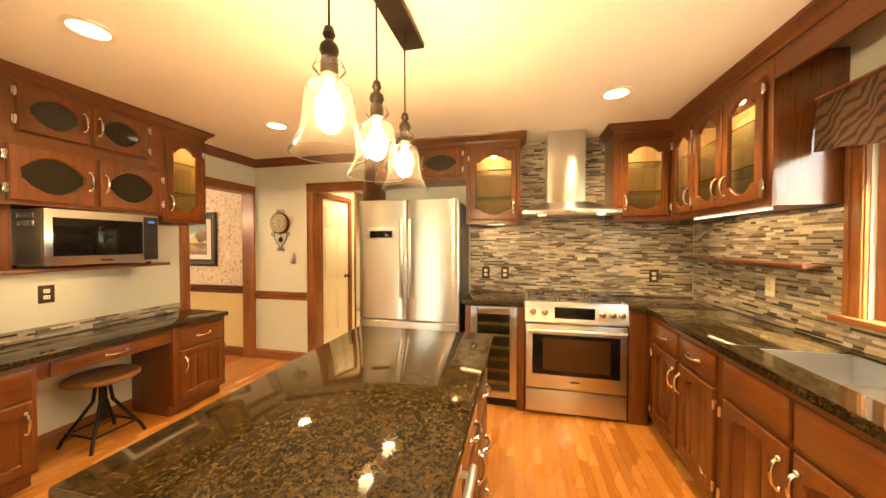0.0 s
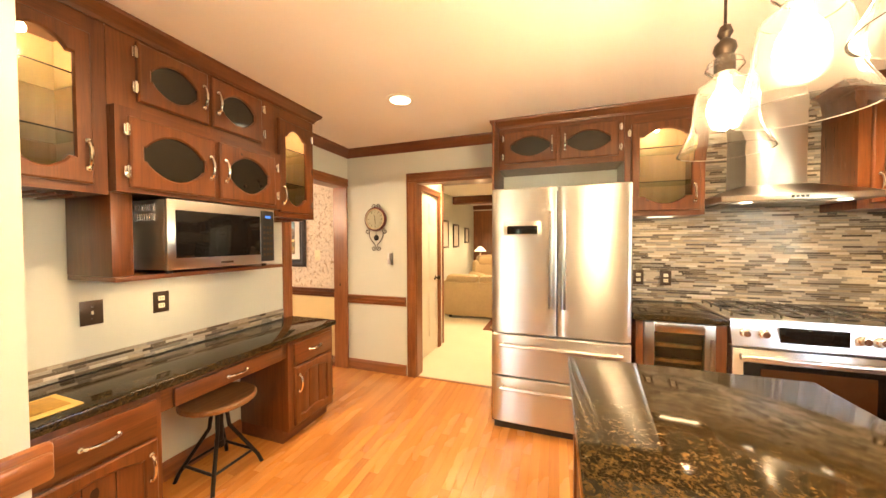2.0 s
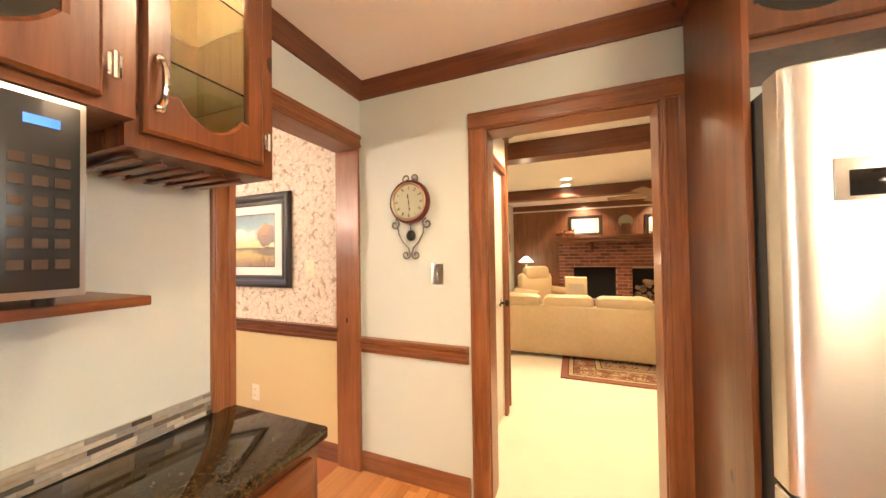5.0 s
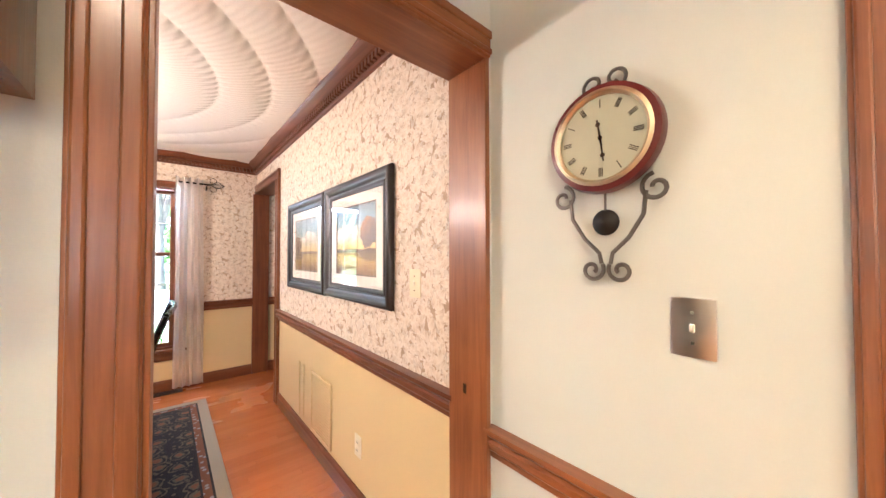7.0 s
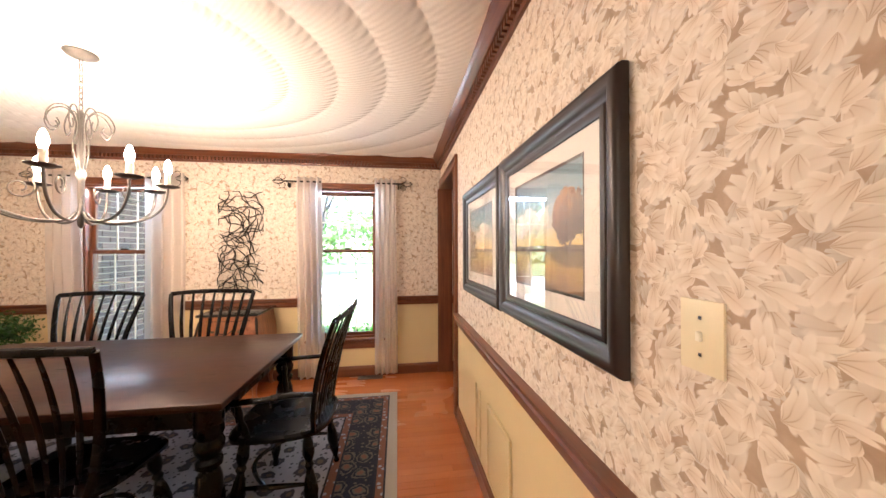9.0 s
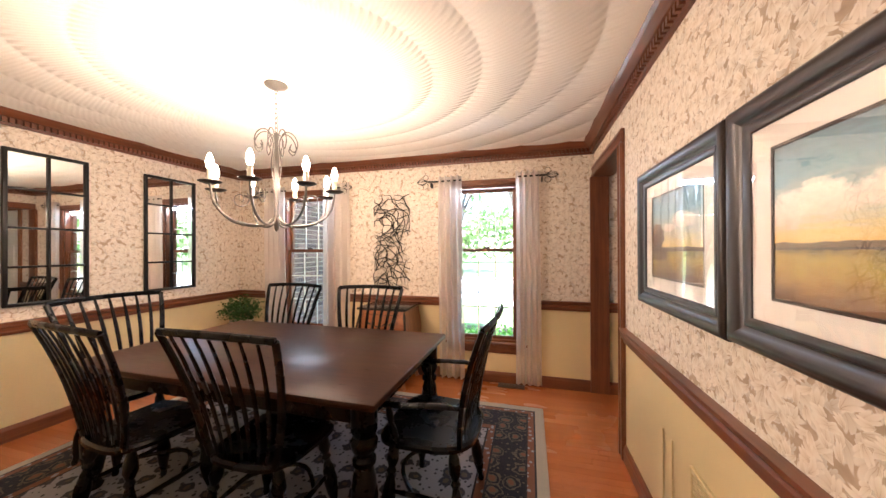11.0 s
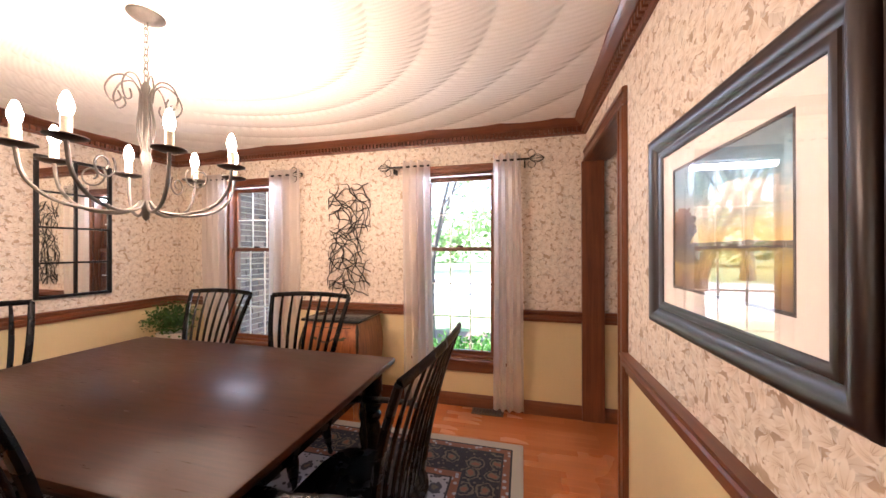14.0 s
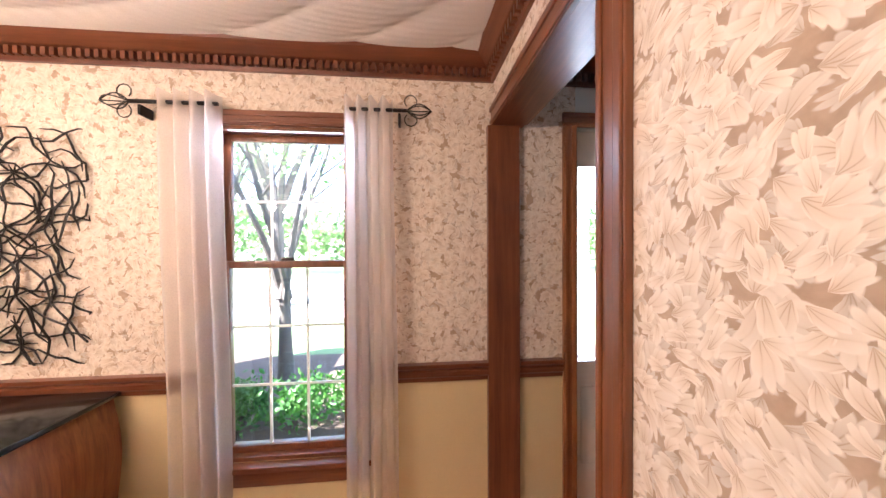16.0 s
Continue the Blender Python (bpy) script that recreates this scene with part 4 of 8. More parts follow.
def hole_shape(hw, hh, style):
    """Half outline of a door's opening as polygon points round its middle."""
    pts, k = [], 28
    for i in range(k + 1):
        u = -1 + 2 * i / k
        w = abs(u)
        if style == "lens":
            top = hh * (0.42 + 0.58 * math.cos(w / 0.86 * math.pi / 2) ** 0.8) if w < 0.86 else hh * 0.30
        elif style == "cathedral":
            top = hh * (1 - 0.16 * (w / 0.74) ** 2) if w < 0.74 else hh * 0.80
        else:
            top = hh * (1 - 0.13 * (w / 0.8) ** 2) if w < 0.8 else hh * 0.84
        pts.append((u * hw, top))
    if style in ("lens", "cathedral"):
        pts += [(a, -z) for a, z in reversed(pts)]
    else:
        low = []
        for i in range(k + 1):
            u = -1 + 2 * i / k
            w = abs(u)
            low.append((u * hw, -hh * (0.86 + 0.14 * (w / 0.75) ** 2) if w < 0.75 else -hh * 0.93))
        pts += low[::-1]
    return pts


def ray_poly(pts, th):
    dx, dz = math.cos(th), math.sin(th)
    best = None
    for (ax, az), (bx, bz) in zip(pts, pts[1:] + pts[:1]):
        ex, ez = bx - ax, bz - az
        den = dx * ez - dz * ex
        if abs(den) < 1e-12:
            continue
        t = (ax * ez - az * ex) / den
        s = (ax * dz - az * dx) / den
        if t > 0 and -1e-6 <= s <= 1 + 1e-6 and (best is None or t < best):
            best = t
    return (best or 0.01) * dx, (best or 0.01) * dz


def ring_door(F, a0, a1, z0, z1, hw, hh, style, o0, thick=0.022):
    """A door frame with a shaped, routed opening."""
    bm = bmesh.new()
    ca, cz, HA, HZ = (a0 + a1) / 2, (z0 + z1) / 2, (a1 - a0) / 2, (z1 - z0) / 2
    poly = hole_shape(hw, hh, style)
    base = [math.atan2(z, a) for a, z in poly] + [math.atan2(s * HZ, t * HA) for s in (-1, 1) for t in (-1, 1)]
    ths = sorted({round(t, 5) for t in base})
    rings = []

    def outer(th, inset):
        c, s = math.cos(th), math.sin(th)
        k = min((HA) / abs(c) if abs(c) > 1e-9 else 1e9, (HZ) / abs(s) if abs(s) > 1e-9 else 1e9)
        return (c * k * (1 - inset / HA), s * k * (1 - inset / HZ))
    for kind, o in (("out0", o0), ("out0", o0 + thick - 0.006), ("out1", o0 + thick), ("in1", o0 + thick), ("in0", o0 + thick - 0.007), ("in0", o0)):
        ring = []
        for th in ths:
            if kind[:3] == "out":
                a, z = outer(th, 0.0 if kind == "out0" else 0.007)
            else:
                a, z = ray_poly(poly, th)
                if kind == "in1":
                    r = math.hypot(a, z)
                    a, z = a * (1 + 0.008 / r), z * (1 + 0.008 / r)
            ring.append(bm.verts.new(F(ca + a, cz + z, o)))
        rings.append(ring)
    rings.append(rings[0])
    k = len(ths)
    for r0, r1 in zip(rings, rings[1:]):
        for i in range(k):
            bm.faces.new((r0[i], r0[(i + 1) % k], r1[(i + 1) % k], r1[i]))
    return bm


def bow_handle(F, a, z, o, upright=True, size=0.112):
    """A bowed nickel pull with round ends."""
    bm = bmesh.new()
    pts, rr = [], []
    for i in range(9):
        t = -1 + i / 4
        out = 0.026 * (1 - t * t) ** 0.5 + 0.004 if abs(t) < 1 else 0.0
        d = t * size / 2
        pts.append(F(a + (0 if upright else d), z + (d if upright else 0), o + out))
        rr.append(0.0075 if abs(t) > 0.7 else 0.0055 + 0.002 * (1 - abs(t)))
    sweep(bm, pts, rr, 8)
    for s in (-1, 1):
        c = F(a + (0 if upright else s * size / 2), z + (s * size / 2 if upright else 0), o + 0.004)
        bmesh.ops.create_uvsphere(bm, u_segments=10, v_segments=6, radius=0.0125, matrix=Matrix.Translation(c))
    return bm


def hinge(F, a, z, o):
    bm = bmesh.new()
    F.box(bm, a - 0.011, a + 0.011, z - 0.022, z + 0.022, o, o + 0.004, 0.0015)
    sweep(bm, [F(a, z - 0.026, o + 0.006), F(a, z + 0.026, o + 0.006)], 0.006, 8)
    return bm


def cab_door(parent, F, a0, a1, z0, z1, o, style, fill, handle_a, hinge_a=None, handle_low=True, handle_mid=False):
    """A cabinet door with its pane or panel, pull and hinges."""
    HA, HZ = (a1 - a0) / 2, (z1 - z0) / 2
    border = 0.052 if HA > 0.13 else 0.042
    hw, hh = HA - border, HZ - border
    d = part("door", ring_door(F, a0, a1, z0, z1, hw, hh, style, o), CABINET["z"], parent)
    bm = bmesh.new()
    ca, cz = (a0 + a1) / 2, (z0 + z1) / 2
    if fill == "wood":
        k = 3
        w = (2 * hw + 0.02) / k
        for i in range(k):
            s = ca - hw - 0.01 + i * w
            F.box(bm, s + 0.0015, s + w - 0.0015, z0 + 0.03, z1 - 0.03, o + 0.001, o + 0.011, 0.003)
        part("panel", bm, CABINET["z"], d)
    else:
        F.box(bm, ca - hw - 0.012, ca + hw + 0.012, cz - hh - 0.012, cz + hh + 0.012, o + 0.003, o + 0.007)
        part("pane", bm, GLASS if fill == "glass" else SMOKED, d, "clear glass pane" if fill == "glass" else "dark smoked glass pane")
    hz = (z0 + z1) / 2 if handle_mid else (z0 + 0.115 if handle_low else z1 - 0.115)
    part("handle", bow_handle(F, handle_a, hz, o + 0.022), CHROME, d, "polished nickel bow handle")
    if hinge_a is not None:
        off = min(0.07, HZ * 0.42)
        for hz in (z0 + off, z1 - off):
            part("hinge", hinge(F, hinge_a, hz, o + 0.02), CHROME, d, "polished nickel hinge")
    return d


def drawer(parent, F, a0, a1, z0, z1, o):
    bm = bmesh.new()
    F.box(bm, a0, a1, z0, z1, o, o + 0.02, 0.006)
    d = part("drawer_front", bm, CABINET[F.ax], parent)
    part("handle", bow_handle(F, (a0 + a1) / 2, (z0 + z1) / 2, o + 0.02, False), CHROME, d, "polished nickel bow handle")
    return d


def face_frame(cab, F, a0, a1, z0, z1, o, holes):
    """Face frame boards with openings behind the doors."""
    cuts = sorted({a0, a1, *(h[i] for h in holes for i in (0, 1))})
    for c0, c1 in zip(cuts, cuts[1:]):
        zs = [(z0, z1)]
        for h in holes:
            if h[0] < (c0 + c1) / 2 < h[1]:
                zs = [s for lo, hi in zs for s in ((lo, min(hi, h[2])), (max(lo, h[3]), hi)) if s[1] - s[0] > 1e-4]
        for lo, hi in zs:
            bm = bmesh.new()
            F.box(bm, c0, c1, lo, hi, o - 0.02, o)
            part("frame_rail" if len(zs) > 1 else "frame_stile", bm, CABINET[F.ax if len(zs) > 1 else "z"], cab)


def carcass(cab, F, a0, a1, z0, z1, depth, holes):
    """Cabinet box of separate panels behind a face frame."""
    for nm, q in (("side_panel", (a0, a0 + 0.018, z0, z1)), ("side_panel", (a1 - 0.018, a1, z0, z1)), ("bottom_panel", (a0 + 0.018, a1 - 0.018, z0, z0 + 0.02)), ("top_panel", (a0 + 0.018, a1 - 0.018, z1 - 0.02, z1))):
        bm = bmesh.new()
        F.box(bm, *q, 0.003, depth - 0.02)
        part(nm, bm, GLOSSPANEL if nm == "side_panel" else CABINET["z"], cab)
    face_frame(cab, F, a0, a1, z0, z1, depth, holes)


def glass_cabinet(F, a0, a1, z0, z1, depth, doors, label, group):
    """A lit wall cabinet with arched glass doors and glass shelves. doors: (a0, a1, handle, hinge)."""
    p = F((a0 + a1) / 2, z0, depth / 2)
    cab = thing("wall_cabinet", p, label, "cabinet", group)
    carcass(cab, F, a0, a1, z0, z1, depth, [(d[0] + 0.02, d[1] - 0.02, z0 + 0.055, z1 - 0.09) for d in doors])
    bm = bmesh.new()
    F.box(bm, a0 + 0.018, a1 - 0.018, z0 + 0.02, z1 - 0.02, 0.004, 0.012)
    F.box(bm, a0 + 0.018, a0 + 0.022, z0 + 0.02, z1 - 0.02, 0.013, depth - 0.022)
    F.box(bm, a1 - 0.022, a1 - 0.018, z0 + 0.02, z1 - 0.02, 0.013, depth - 0.022)
    part("lining", bm, BIRCH, cab, "pale birch lining")
    for k in (1, 2):
        bm = bmesh.new()
        z = z0 + (z1 - z0) * k / 3
        F.box(bm, a0 + 0.024, a1 - 0.024, z, z + 0.006, 0.014, depth - 0.05)
        part("shelf", bm, SHELFGLASS, cab, "green-edged glass shelf")
    bm = bmesh.new()
    lathe(bm, [(0.0, 0), (0.03, 0), (0.034, 0.006), (0.034, 0.014)], F((a0 + a1) / 2, z1 - 0.035, depth * 0.5), 14)
    part("puck_light", bm, CANGLOW, cab, "small glowing puck light")
    for d in doors:
        cab_door(cab, F, d[0], d[1], z0 + 0.035, z1 - 0.075, depth, "cathedral", "glass", d[2], d[3])
    return cab


def cornice(F, a0, a1, z, o, ends=(False, False)):
    prof = [(0, 0), (0.008, 0), (0.014, 0.016), (0.035, 0.038), (0.05, 0.052), (0.055, 0.068), (0, 0.068)]
    bm = bmesh.new()
    r0 = [bm.verts.new(F(a0 - (q if ends[0] else 0), z + u, o + q)) for q, u in prof]
    r1 = [bm.verts.new(F(a1 + (q if ends[1] else 0), z + u, o + q)) for q, u in prof]
    for i in range(len(prof)):
        j = (i + 1) % len(prof)
        bm.faces.new((r0[i], r0[j], r1[j], r1[i]))
    bm.faces.new(r0[::-1])
    bm.faces.new(r1)
    for flag, a, sg in ((ends[0], a0, -1), (ends[1], a1, 1)):
        if flag:
            s0 = [bm.verts.new(F(a + sg * q, z + u, o + q)) for q, u in prof]
            s1 = [bm.verts.new(F(a + sg * q, z + u, 0.002)) for q, u in prof]
            for i in range(len(prof)):
                j = (i + 1) % len(prof)
                bm.faces.new((s0[i], s0[j], s1[j], s1[i]))
    return structure("cornice", bm, CABINET[F.ax], "stained cornice along the cabinet tops", "trim")


TOP = 2.32
WF_ = Face("+x", W)
NF_ = Face("-y", N)
EF_ = Face("-x", E)
D = 0.355

# wall cabinets over the desk
glass_cabinet(WF_, 1.625, 1.995, 1.60, TOP, D, [(1.66, 1.945, 1.925, 1.655)], "cherry-stained wall cabinet with lit arched glass door over the desk", "desk wall cabinets")
glass_cabinet(WF_, 2.86, 3.225, 1.57, TOP, D, [(2.885, 3.18, 2.91, 3.19)], "cherry-stained wall cabinet with lit glass door and stemware rack", "desk wall cabinets")
cab = thing("wall_cabinet", (W + D / 2, 2.43, 2.0), "cherry-stained upper cabinet with two oval smoked glass doors", "cabinet", "desk wall cabinets")
carcass(cab, WF_, 1.997, 2.858, 1.985, TOP, D, [(2.12, 2.40, 2.06, 2.27), (2.45, 2.73, 2.06, 2.27)])
bm = bmesh.new()
WF_.box(bm, 2.02, 2.84, 2.006, 2.299, 0.004, 0.012)
part("back_panel", bm, CABINET["z"], cab)
cab_door(cab, WF_, 2.10, 2.412, 2.035, 2.305, D, "lens", "smoked", 2.385, 2.088, handle_mid=True)
cab_door(cab, WF_, 2.435, 2.75, 2.035, 2.305, D, "lens", "smoked", 2.462, 2.762, handle_mid=True)
cab = thing("wall_cabinet", (W + D / 2, 2.43, 1.22), "cherry-stained cabinet with smoked oval doors above a microwave shelf", "cabinet", "desk wall cabinets")
D2 = D + 0.05
carcass(cab, WF_, 1.998, 2.857, 1.615, 1.982, D2, [(2.09, 2.39, 1.66, 1.92), (2.45, 2.78, 1.66, 1.92)])
bm = bmesh.new()
WF_.box(bm, 2.02, 2.84, 1.64, 1.96, 0.004, 0.012)
part("back_panel", bm, CABINET["z"], cab)
cab_door(cab, WF_, 2.04, 2.405, 1.635, 1.945, D2, "lens", "smoked", 2.38, 2.028, handle_mid=True)
cab_door(cab, WF_, 2.435, 2.80, 1.635, 1.945, D2, "lens", "smoked", 2.462, 2.815, handle_mid=True)
bm = bmesh.new()
WF_.box(bm, 2.0, 2.064, 1.245, 1.614, 0.003, 0.355, 0.003)
part("side_panel", bm, CABINET["z"], cab)
bm = bmesh.new()
WF_.box(bm, 2.065, 2.085, 1.245, 1.614, 0.003, 0.338, 0.002)
part("inner_stile", bm, CABINET["z"], cab)
bm = bmesh.new()
WF_.box(bm, 2.0, 2.90, 1.222, 1.244, 0.003, 0.375, 0.004)
part("shelf", bm, CABINET["y"], cab, "stained microwave shelf")
cornice(WF_, 1.625, 3.225, TOP, D, (False, True))
for y0, z in ((1.655, 1.5995), (2.90, 1.5695)):
    rack = thing("stemware_rack", (W + D / 2, y0 + 0.13, z - 0.012), "stained wooden stemware rack under the cabinet", "rack", "stemware racks")
    for i in range(6):
        y = y0 + i * 0.05
        bm = bmesh.new()
        WF_.box(bm, y, y + 0.006, z - 0.012, z - 0.004, 0.03, D - 0.05, 0.001)
        WF_.box(bm, y - 0.008, y + 0.014, z - 0.016, z - 0.0122, 0.03, D - 0.05, 0.001)
        WF_.box(bm, y, y + 0.006, z - 0.005, z, 0.03, 0.05)
        part("runner", bm, DARKTRIM["x"], rack)

# microwave
mw = thing("microwave", (-2.75, 2.47, 1.244), "stainless steel microwave oven on a wooden shelf", "microwave")
part("body", box(-2.95, -2.566, 2.165, 2.775, 1.262, 1.602, 0.006), STEEL["y"], mw)
f = box(-2.565, -2.545, 2.165, 2.775, 1.262, 1.602, 0.004)
fr = part("front_frame", f, STEEL["y"], mw, "brushed steel front")
part("window", box(-2.5445, -2.540, 2.20, 2.665, 1.318, 1.552, 0.002), BLACKGLASS, fr, "dark glass door window")
part("control_panel", box(-2.5445, -2.540, 2.672, 2.765, 1.275, 1.59, 0.002), BLACKPLASTIC, fr, "black control panel")
part("display", box(-2.5395, -2.538, 2.70, 2.74, 1.545, 1.560), LEDGLOW, fr, "blue lit display")
for r in range(6):
    for c in range(3):
        part("button", box(-2.5395, -2.538, 2.685 + c * 0.025, 2.702 + c * 0.025, 1.31 + r * 0.034, 1.326 + r * 0.034), BROWNPLATE, fr)
for r in range(2):
    for c in range(9):
        part("vent", box(-2.78 + c * 0.018, -2.772 + c * 0.018, 2.1615, 2.1648, 1.50 + r * 0.047, 1.534 + r * 0.047, 0.001), CHROME, mw)
part("nameplate", box(-2.5445, -2.5435, 2.42, 2.49, 1.28, 1.292), BROWNPLATE, fr)
for fx, fy in ((-2.9, 2.2), (-2.9, 2.74), (-2.6, 2.2), (-2.6, 2.74)):
    part("foot", lathe(bmesh.new(), [(0.014, 0), (0.014, 0.018)], (fx, fy, 1.244), 10), BLACKPLASTIC, mw)


def plate(name, F, a, z, w, h, mat, label, kind, group=""):
    """Outlet or switch plate on a wall."""
    t = thing(name, F(a, z - h / 2, 0), label, kind, group)
    bm = bmesh.new()
    F.box(bm, a - w / 2, a + w / 2, z - h / 2, z + h / 2, 0.0, 0.006, 0.002)
    part("plate", bm, mat, t)
    if "outlet" in name:
        for dz in (-0.021, 0.021):
            bm = bmesh.new()
            lathe_at = F(a, z + dz, 0.006)
            F.box(bm, a - 0.016, a + 0.016, z + dz - 0.013, z + dz + 0.013, 0.006, 0.009, 0.002)
            s = part("socket", bm, IVORY, t, "ivory socket")
            for da in (-0.006, 0.006):
                bm = bmesh.new()
                F.box(bm, a + da - 0.0015, a + da + 0.0015, z + dz - 0.004, z + dz + 0.006, 0.009, 0.0096)
                part("slot", bm, BLACKPLASTIC, s)
    else:
        bm = bmesh.new()
        F.box(bm, a - 0.004, a + 0.004, z - 0.008, z + 0.008, 0.006, 0.013, 0.002)
        part("toggle", bm, IVORY, t)
        for dz in (-0.03, 0.03):
            bm = bmesh.new()
            F.box(bm, a - 0.003, a + 0.003, z + dz - 0.003, z + dz + 0.003, 0.006, 0.0075)
            part("screw", bm, CHROME, t)
    return t


plate("wall_outlet", WF_, 2.375, 1.052, 0.078, 0.12, BROWNPLATE, "bronze outlet plate with ivory sockets above the desk", "outlet", "kitchen outlets")
plate("wall_switch_plate", WF_, 2.08, 1.05, 0.085, 0.12, BROWNPLATE, "bronze blank plate above the desk", "switch plate")
for x in (-0.185, 0.005, 1.33):
    plate("wall_outlet", Face("-y", N - 0.012), x, 1.10, 0.075, 0.118, BROWNPLATE, "bronze outlet plate on the mosaic backsplash", "outlet", "backsplash outlets")
plate("light_switch", NF_, -2.455, 1.215, 0.075, 0.118, STEEL["x"], "brushed steel light switch plate under the clock", "switch")
plate("light_switch", Face("-y", NF), -3.392, 1.243, 0.075, 0.118, CREAM, "ivory light switch on the leaf wallpaper", "switch")
plate("wall_outlet", Face("-y", NF), -3.915, 0.335, 0.072, 0.115, IVORY, "ivory outlet low on the yellow wainscot", "outlet")

# desk
def base_cabinet(F, a0, a1, z1, depth, fronts, label, group, toe=0.09, open_top=False):
    """fronts: ('drawer' or 'door', a0, a1, z0, z1, handle, hinge)."""
    cab = thing("base_cabinet", F((a0 + a1) / 2, 0, depth / 2), label, "cabinet", group)
    bm = bmesh.new()
    F.box(bm, a0, a1, toe, 0.69 if open_top else z1, 0.003, depth, 0.002)
    part("body", bm, CABINET["z"], cab)
    if open_top:
        bm = bmesh.new()
        F.box(bm, a0, a1, 0.691, z1, depth - 0.02, depth, 0.002)
        part("front_rail", bm, CABINET[F.ax], cab)
    bm = bmesh.new()
    F.box(bm, a0 + 0.004, a1 - 0.004, 0, toe, 0.003, depth - 0.06)
    part("toe_kick", bm, DARKTRIM[F.ax], cab, "dark toe kick")
    for f in fronts:
        if f[0] == "drawer":
            drawer(cab, F, *f[1:5], depth + 0.001)
        else:
            cab_door(cab, F, *f[1:5], depth + 0.001, "panel", "wood", f[5], f[6], False)
    return cab


base_cabinet(WF_, 1.63, 2.115, 0.719, 0.45, [("drawer", 1.70, 2.09, 0.535, 0.69), ("door", 1.70, 2.09, 0.12, 0.515, 2.06, None)], "cherry-stained desk cabinet with drawer above panelled door", "desk cabinets")
base_cabinet(WF_, 2.855, 3.31, 0.719, 0.45, [("drawer", 2.90, 3.275, 0.545, 0.69), ("door", 2.90, 3.275, 0.12, 0.525, 2.93, 3.29)], "cherry-stained desk cabinet beside the dining room doorway", "desk cabinets")
dk = thing("writing_desk", (W + 0.24, 2.485, 0.60), "wide shallow cherry-stained drawer over the kneehole", "desk")
bm = bmesh.new()
WF_.box(bm, 2.117, 2.853, 0.605, 0.718, 0.02, 0.435, 0.002)
part("body", bm, CABINET["y"], dk)
drawer(dk, WF_, 2.17, 2.80, 0.61, 0.70, 0.436)
ct = box(W + 0.002, -2.505, 1.63, 3.335, 0.7205, 0.76, 0.008)
solo("desk_countertop", ct, GRANITE, "polished dark granite desk top", "countertop")
tr = thing("paper_tray", (-2.68, 1.80, 0.76), "small yellow patterned tray on the granite desk", "tray")
part("base", box(-2.78, -2.57, 1.72, 1.88, 0.7605, 0.768, 0.003), BAGPAPER, tr)
part("rim", box(-2.75, -2.60, 1.745, 1.855, 0.768, 0.772, 0.001), plain("tray_print", (0.45, 0.26, 0.05), 0.6, 0, 0.5, 40, 0), tr, "printed centre")

# stool
st = thing("stool", (-2.74, 2.53, 0), "round wooden stool on black iron legs under the desk", "stool")
part("seat", lathe(bmesh.new(), [(0, 0), (0.19, 0), (0.20, 0.008), (0.20, 0.024), (0.19, 0.032), (0, 0.03)], (-2.74, 2.53, 0.435), 30), STOOLWOOD, st, "worn wooden seat")
part("screw_post", lathe(bmesh.new(), [(0.06, 0.425), (0.06, 0.433), (0.022, 0.432), (0.020, 0.20), (0.028, 0.2), (0.028, 0.16)][::-1], (-2.74, 2.53, 0), 14), IRON, st)
for i in range(4):
    a = radians(45 + 90 * i)
    c, s = math.cos(a), math.sin(a)
    part("leg", sweep(bmesh.new(), [(-2.74 + 0.035 * c, 2.53 + 0.035 * s, 0.40), (-2.74 + 0.05 * c, 2.53 + 0.05 * s, 0.28), (-2.74 + 0.20 * c, 2.53 + 0.20 * s, 0.05), (-2.74 + 0.22 * c, 2.53 + 0.22 * s, 0)], 0.011, 8), IRON, st)
    b = radians(45 + 90 * (i + 1))
    part("footrail", sweep(bmesh.new(), [(-2.74 + 0.175 * c, 2.53 + 0.175 * s, 0.09), (-2.74 + 0.175 * math.cos(b), 2.53 + 0.175 * math.sin(b), 0.09)], 0.008, 8), IRON, st)

# stub wall trim
t = thing("chair_rail_end", (-2.2, 1.56, 0.72), "carved wooden chair rail end on the wall stub", "trim")
tagged(t, kind="structure")
part("rail", box(-2.2, -2.165, 1.48, 1.655, 0.72, 0.83, 0.012), TRIM["y"], t)
part("moulding", box(-2.166, -2.14, 1.50, 1.645, 0.765, 0.81, 0.01), TRIM["y"], t)
structure("casing", box(-2.2, -2.17, 1.42, 1.499, 0, 2.1, 0.006), TRIM["z"], "stained wooden casing at the wall end", "trim")

# refrigerator
def bowed_front(x0, x1, z0, z1, yb, yf):
    """A steel front that bows gently outwards and rolls back at both sides."""
    bm = bmesh.new()
    rows = []
    for z, ins in ((z0, 0.006), (z0 + 0.007, 0.0), (z1 - 0.007, 0.0), (z1, 0.006)):
        ring = [(x0 + ins, yb)]
        for i in range(25):
            t = -math.cos(math.pi * i / 24)
            ring.append(((x0 + x1) / 2 + t * ((x1 - x0) / 2 - ins), yf + ins + 0.003 * t * t + 0.014 * t ** 12))
        ring.append((x1 - ins, yb))
        rows.append([bm.verts.new((x, y, z)) for x, y in ring])
    k = len(rows[0])
    for r0, r1 in zip(rows, rows[1:]):
        for i in range(k):
            bm.faces.new((r0[i], r0[(i + 1) % k], r1[(i + 1) % k], r1[i]))
    bm.faces.new(rows[0][::-1])
    bm.faces.new(rows[-1])
    return bm


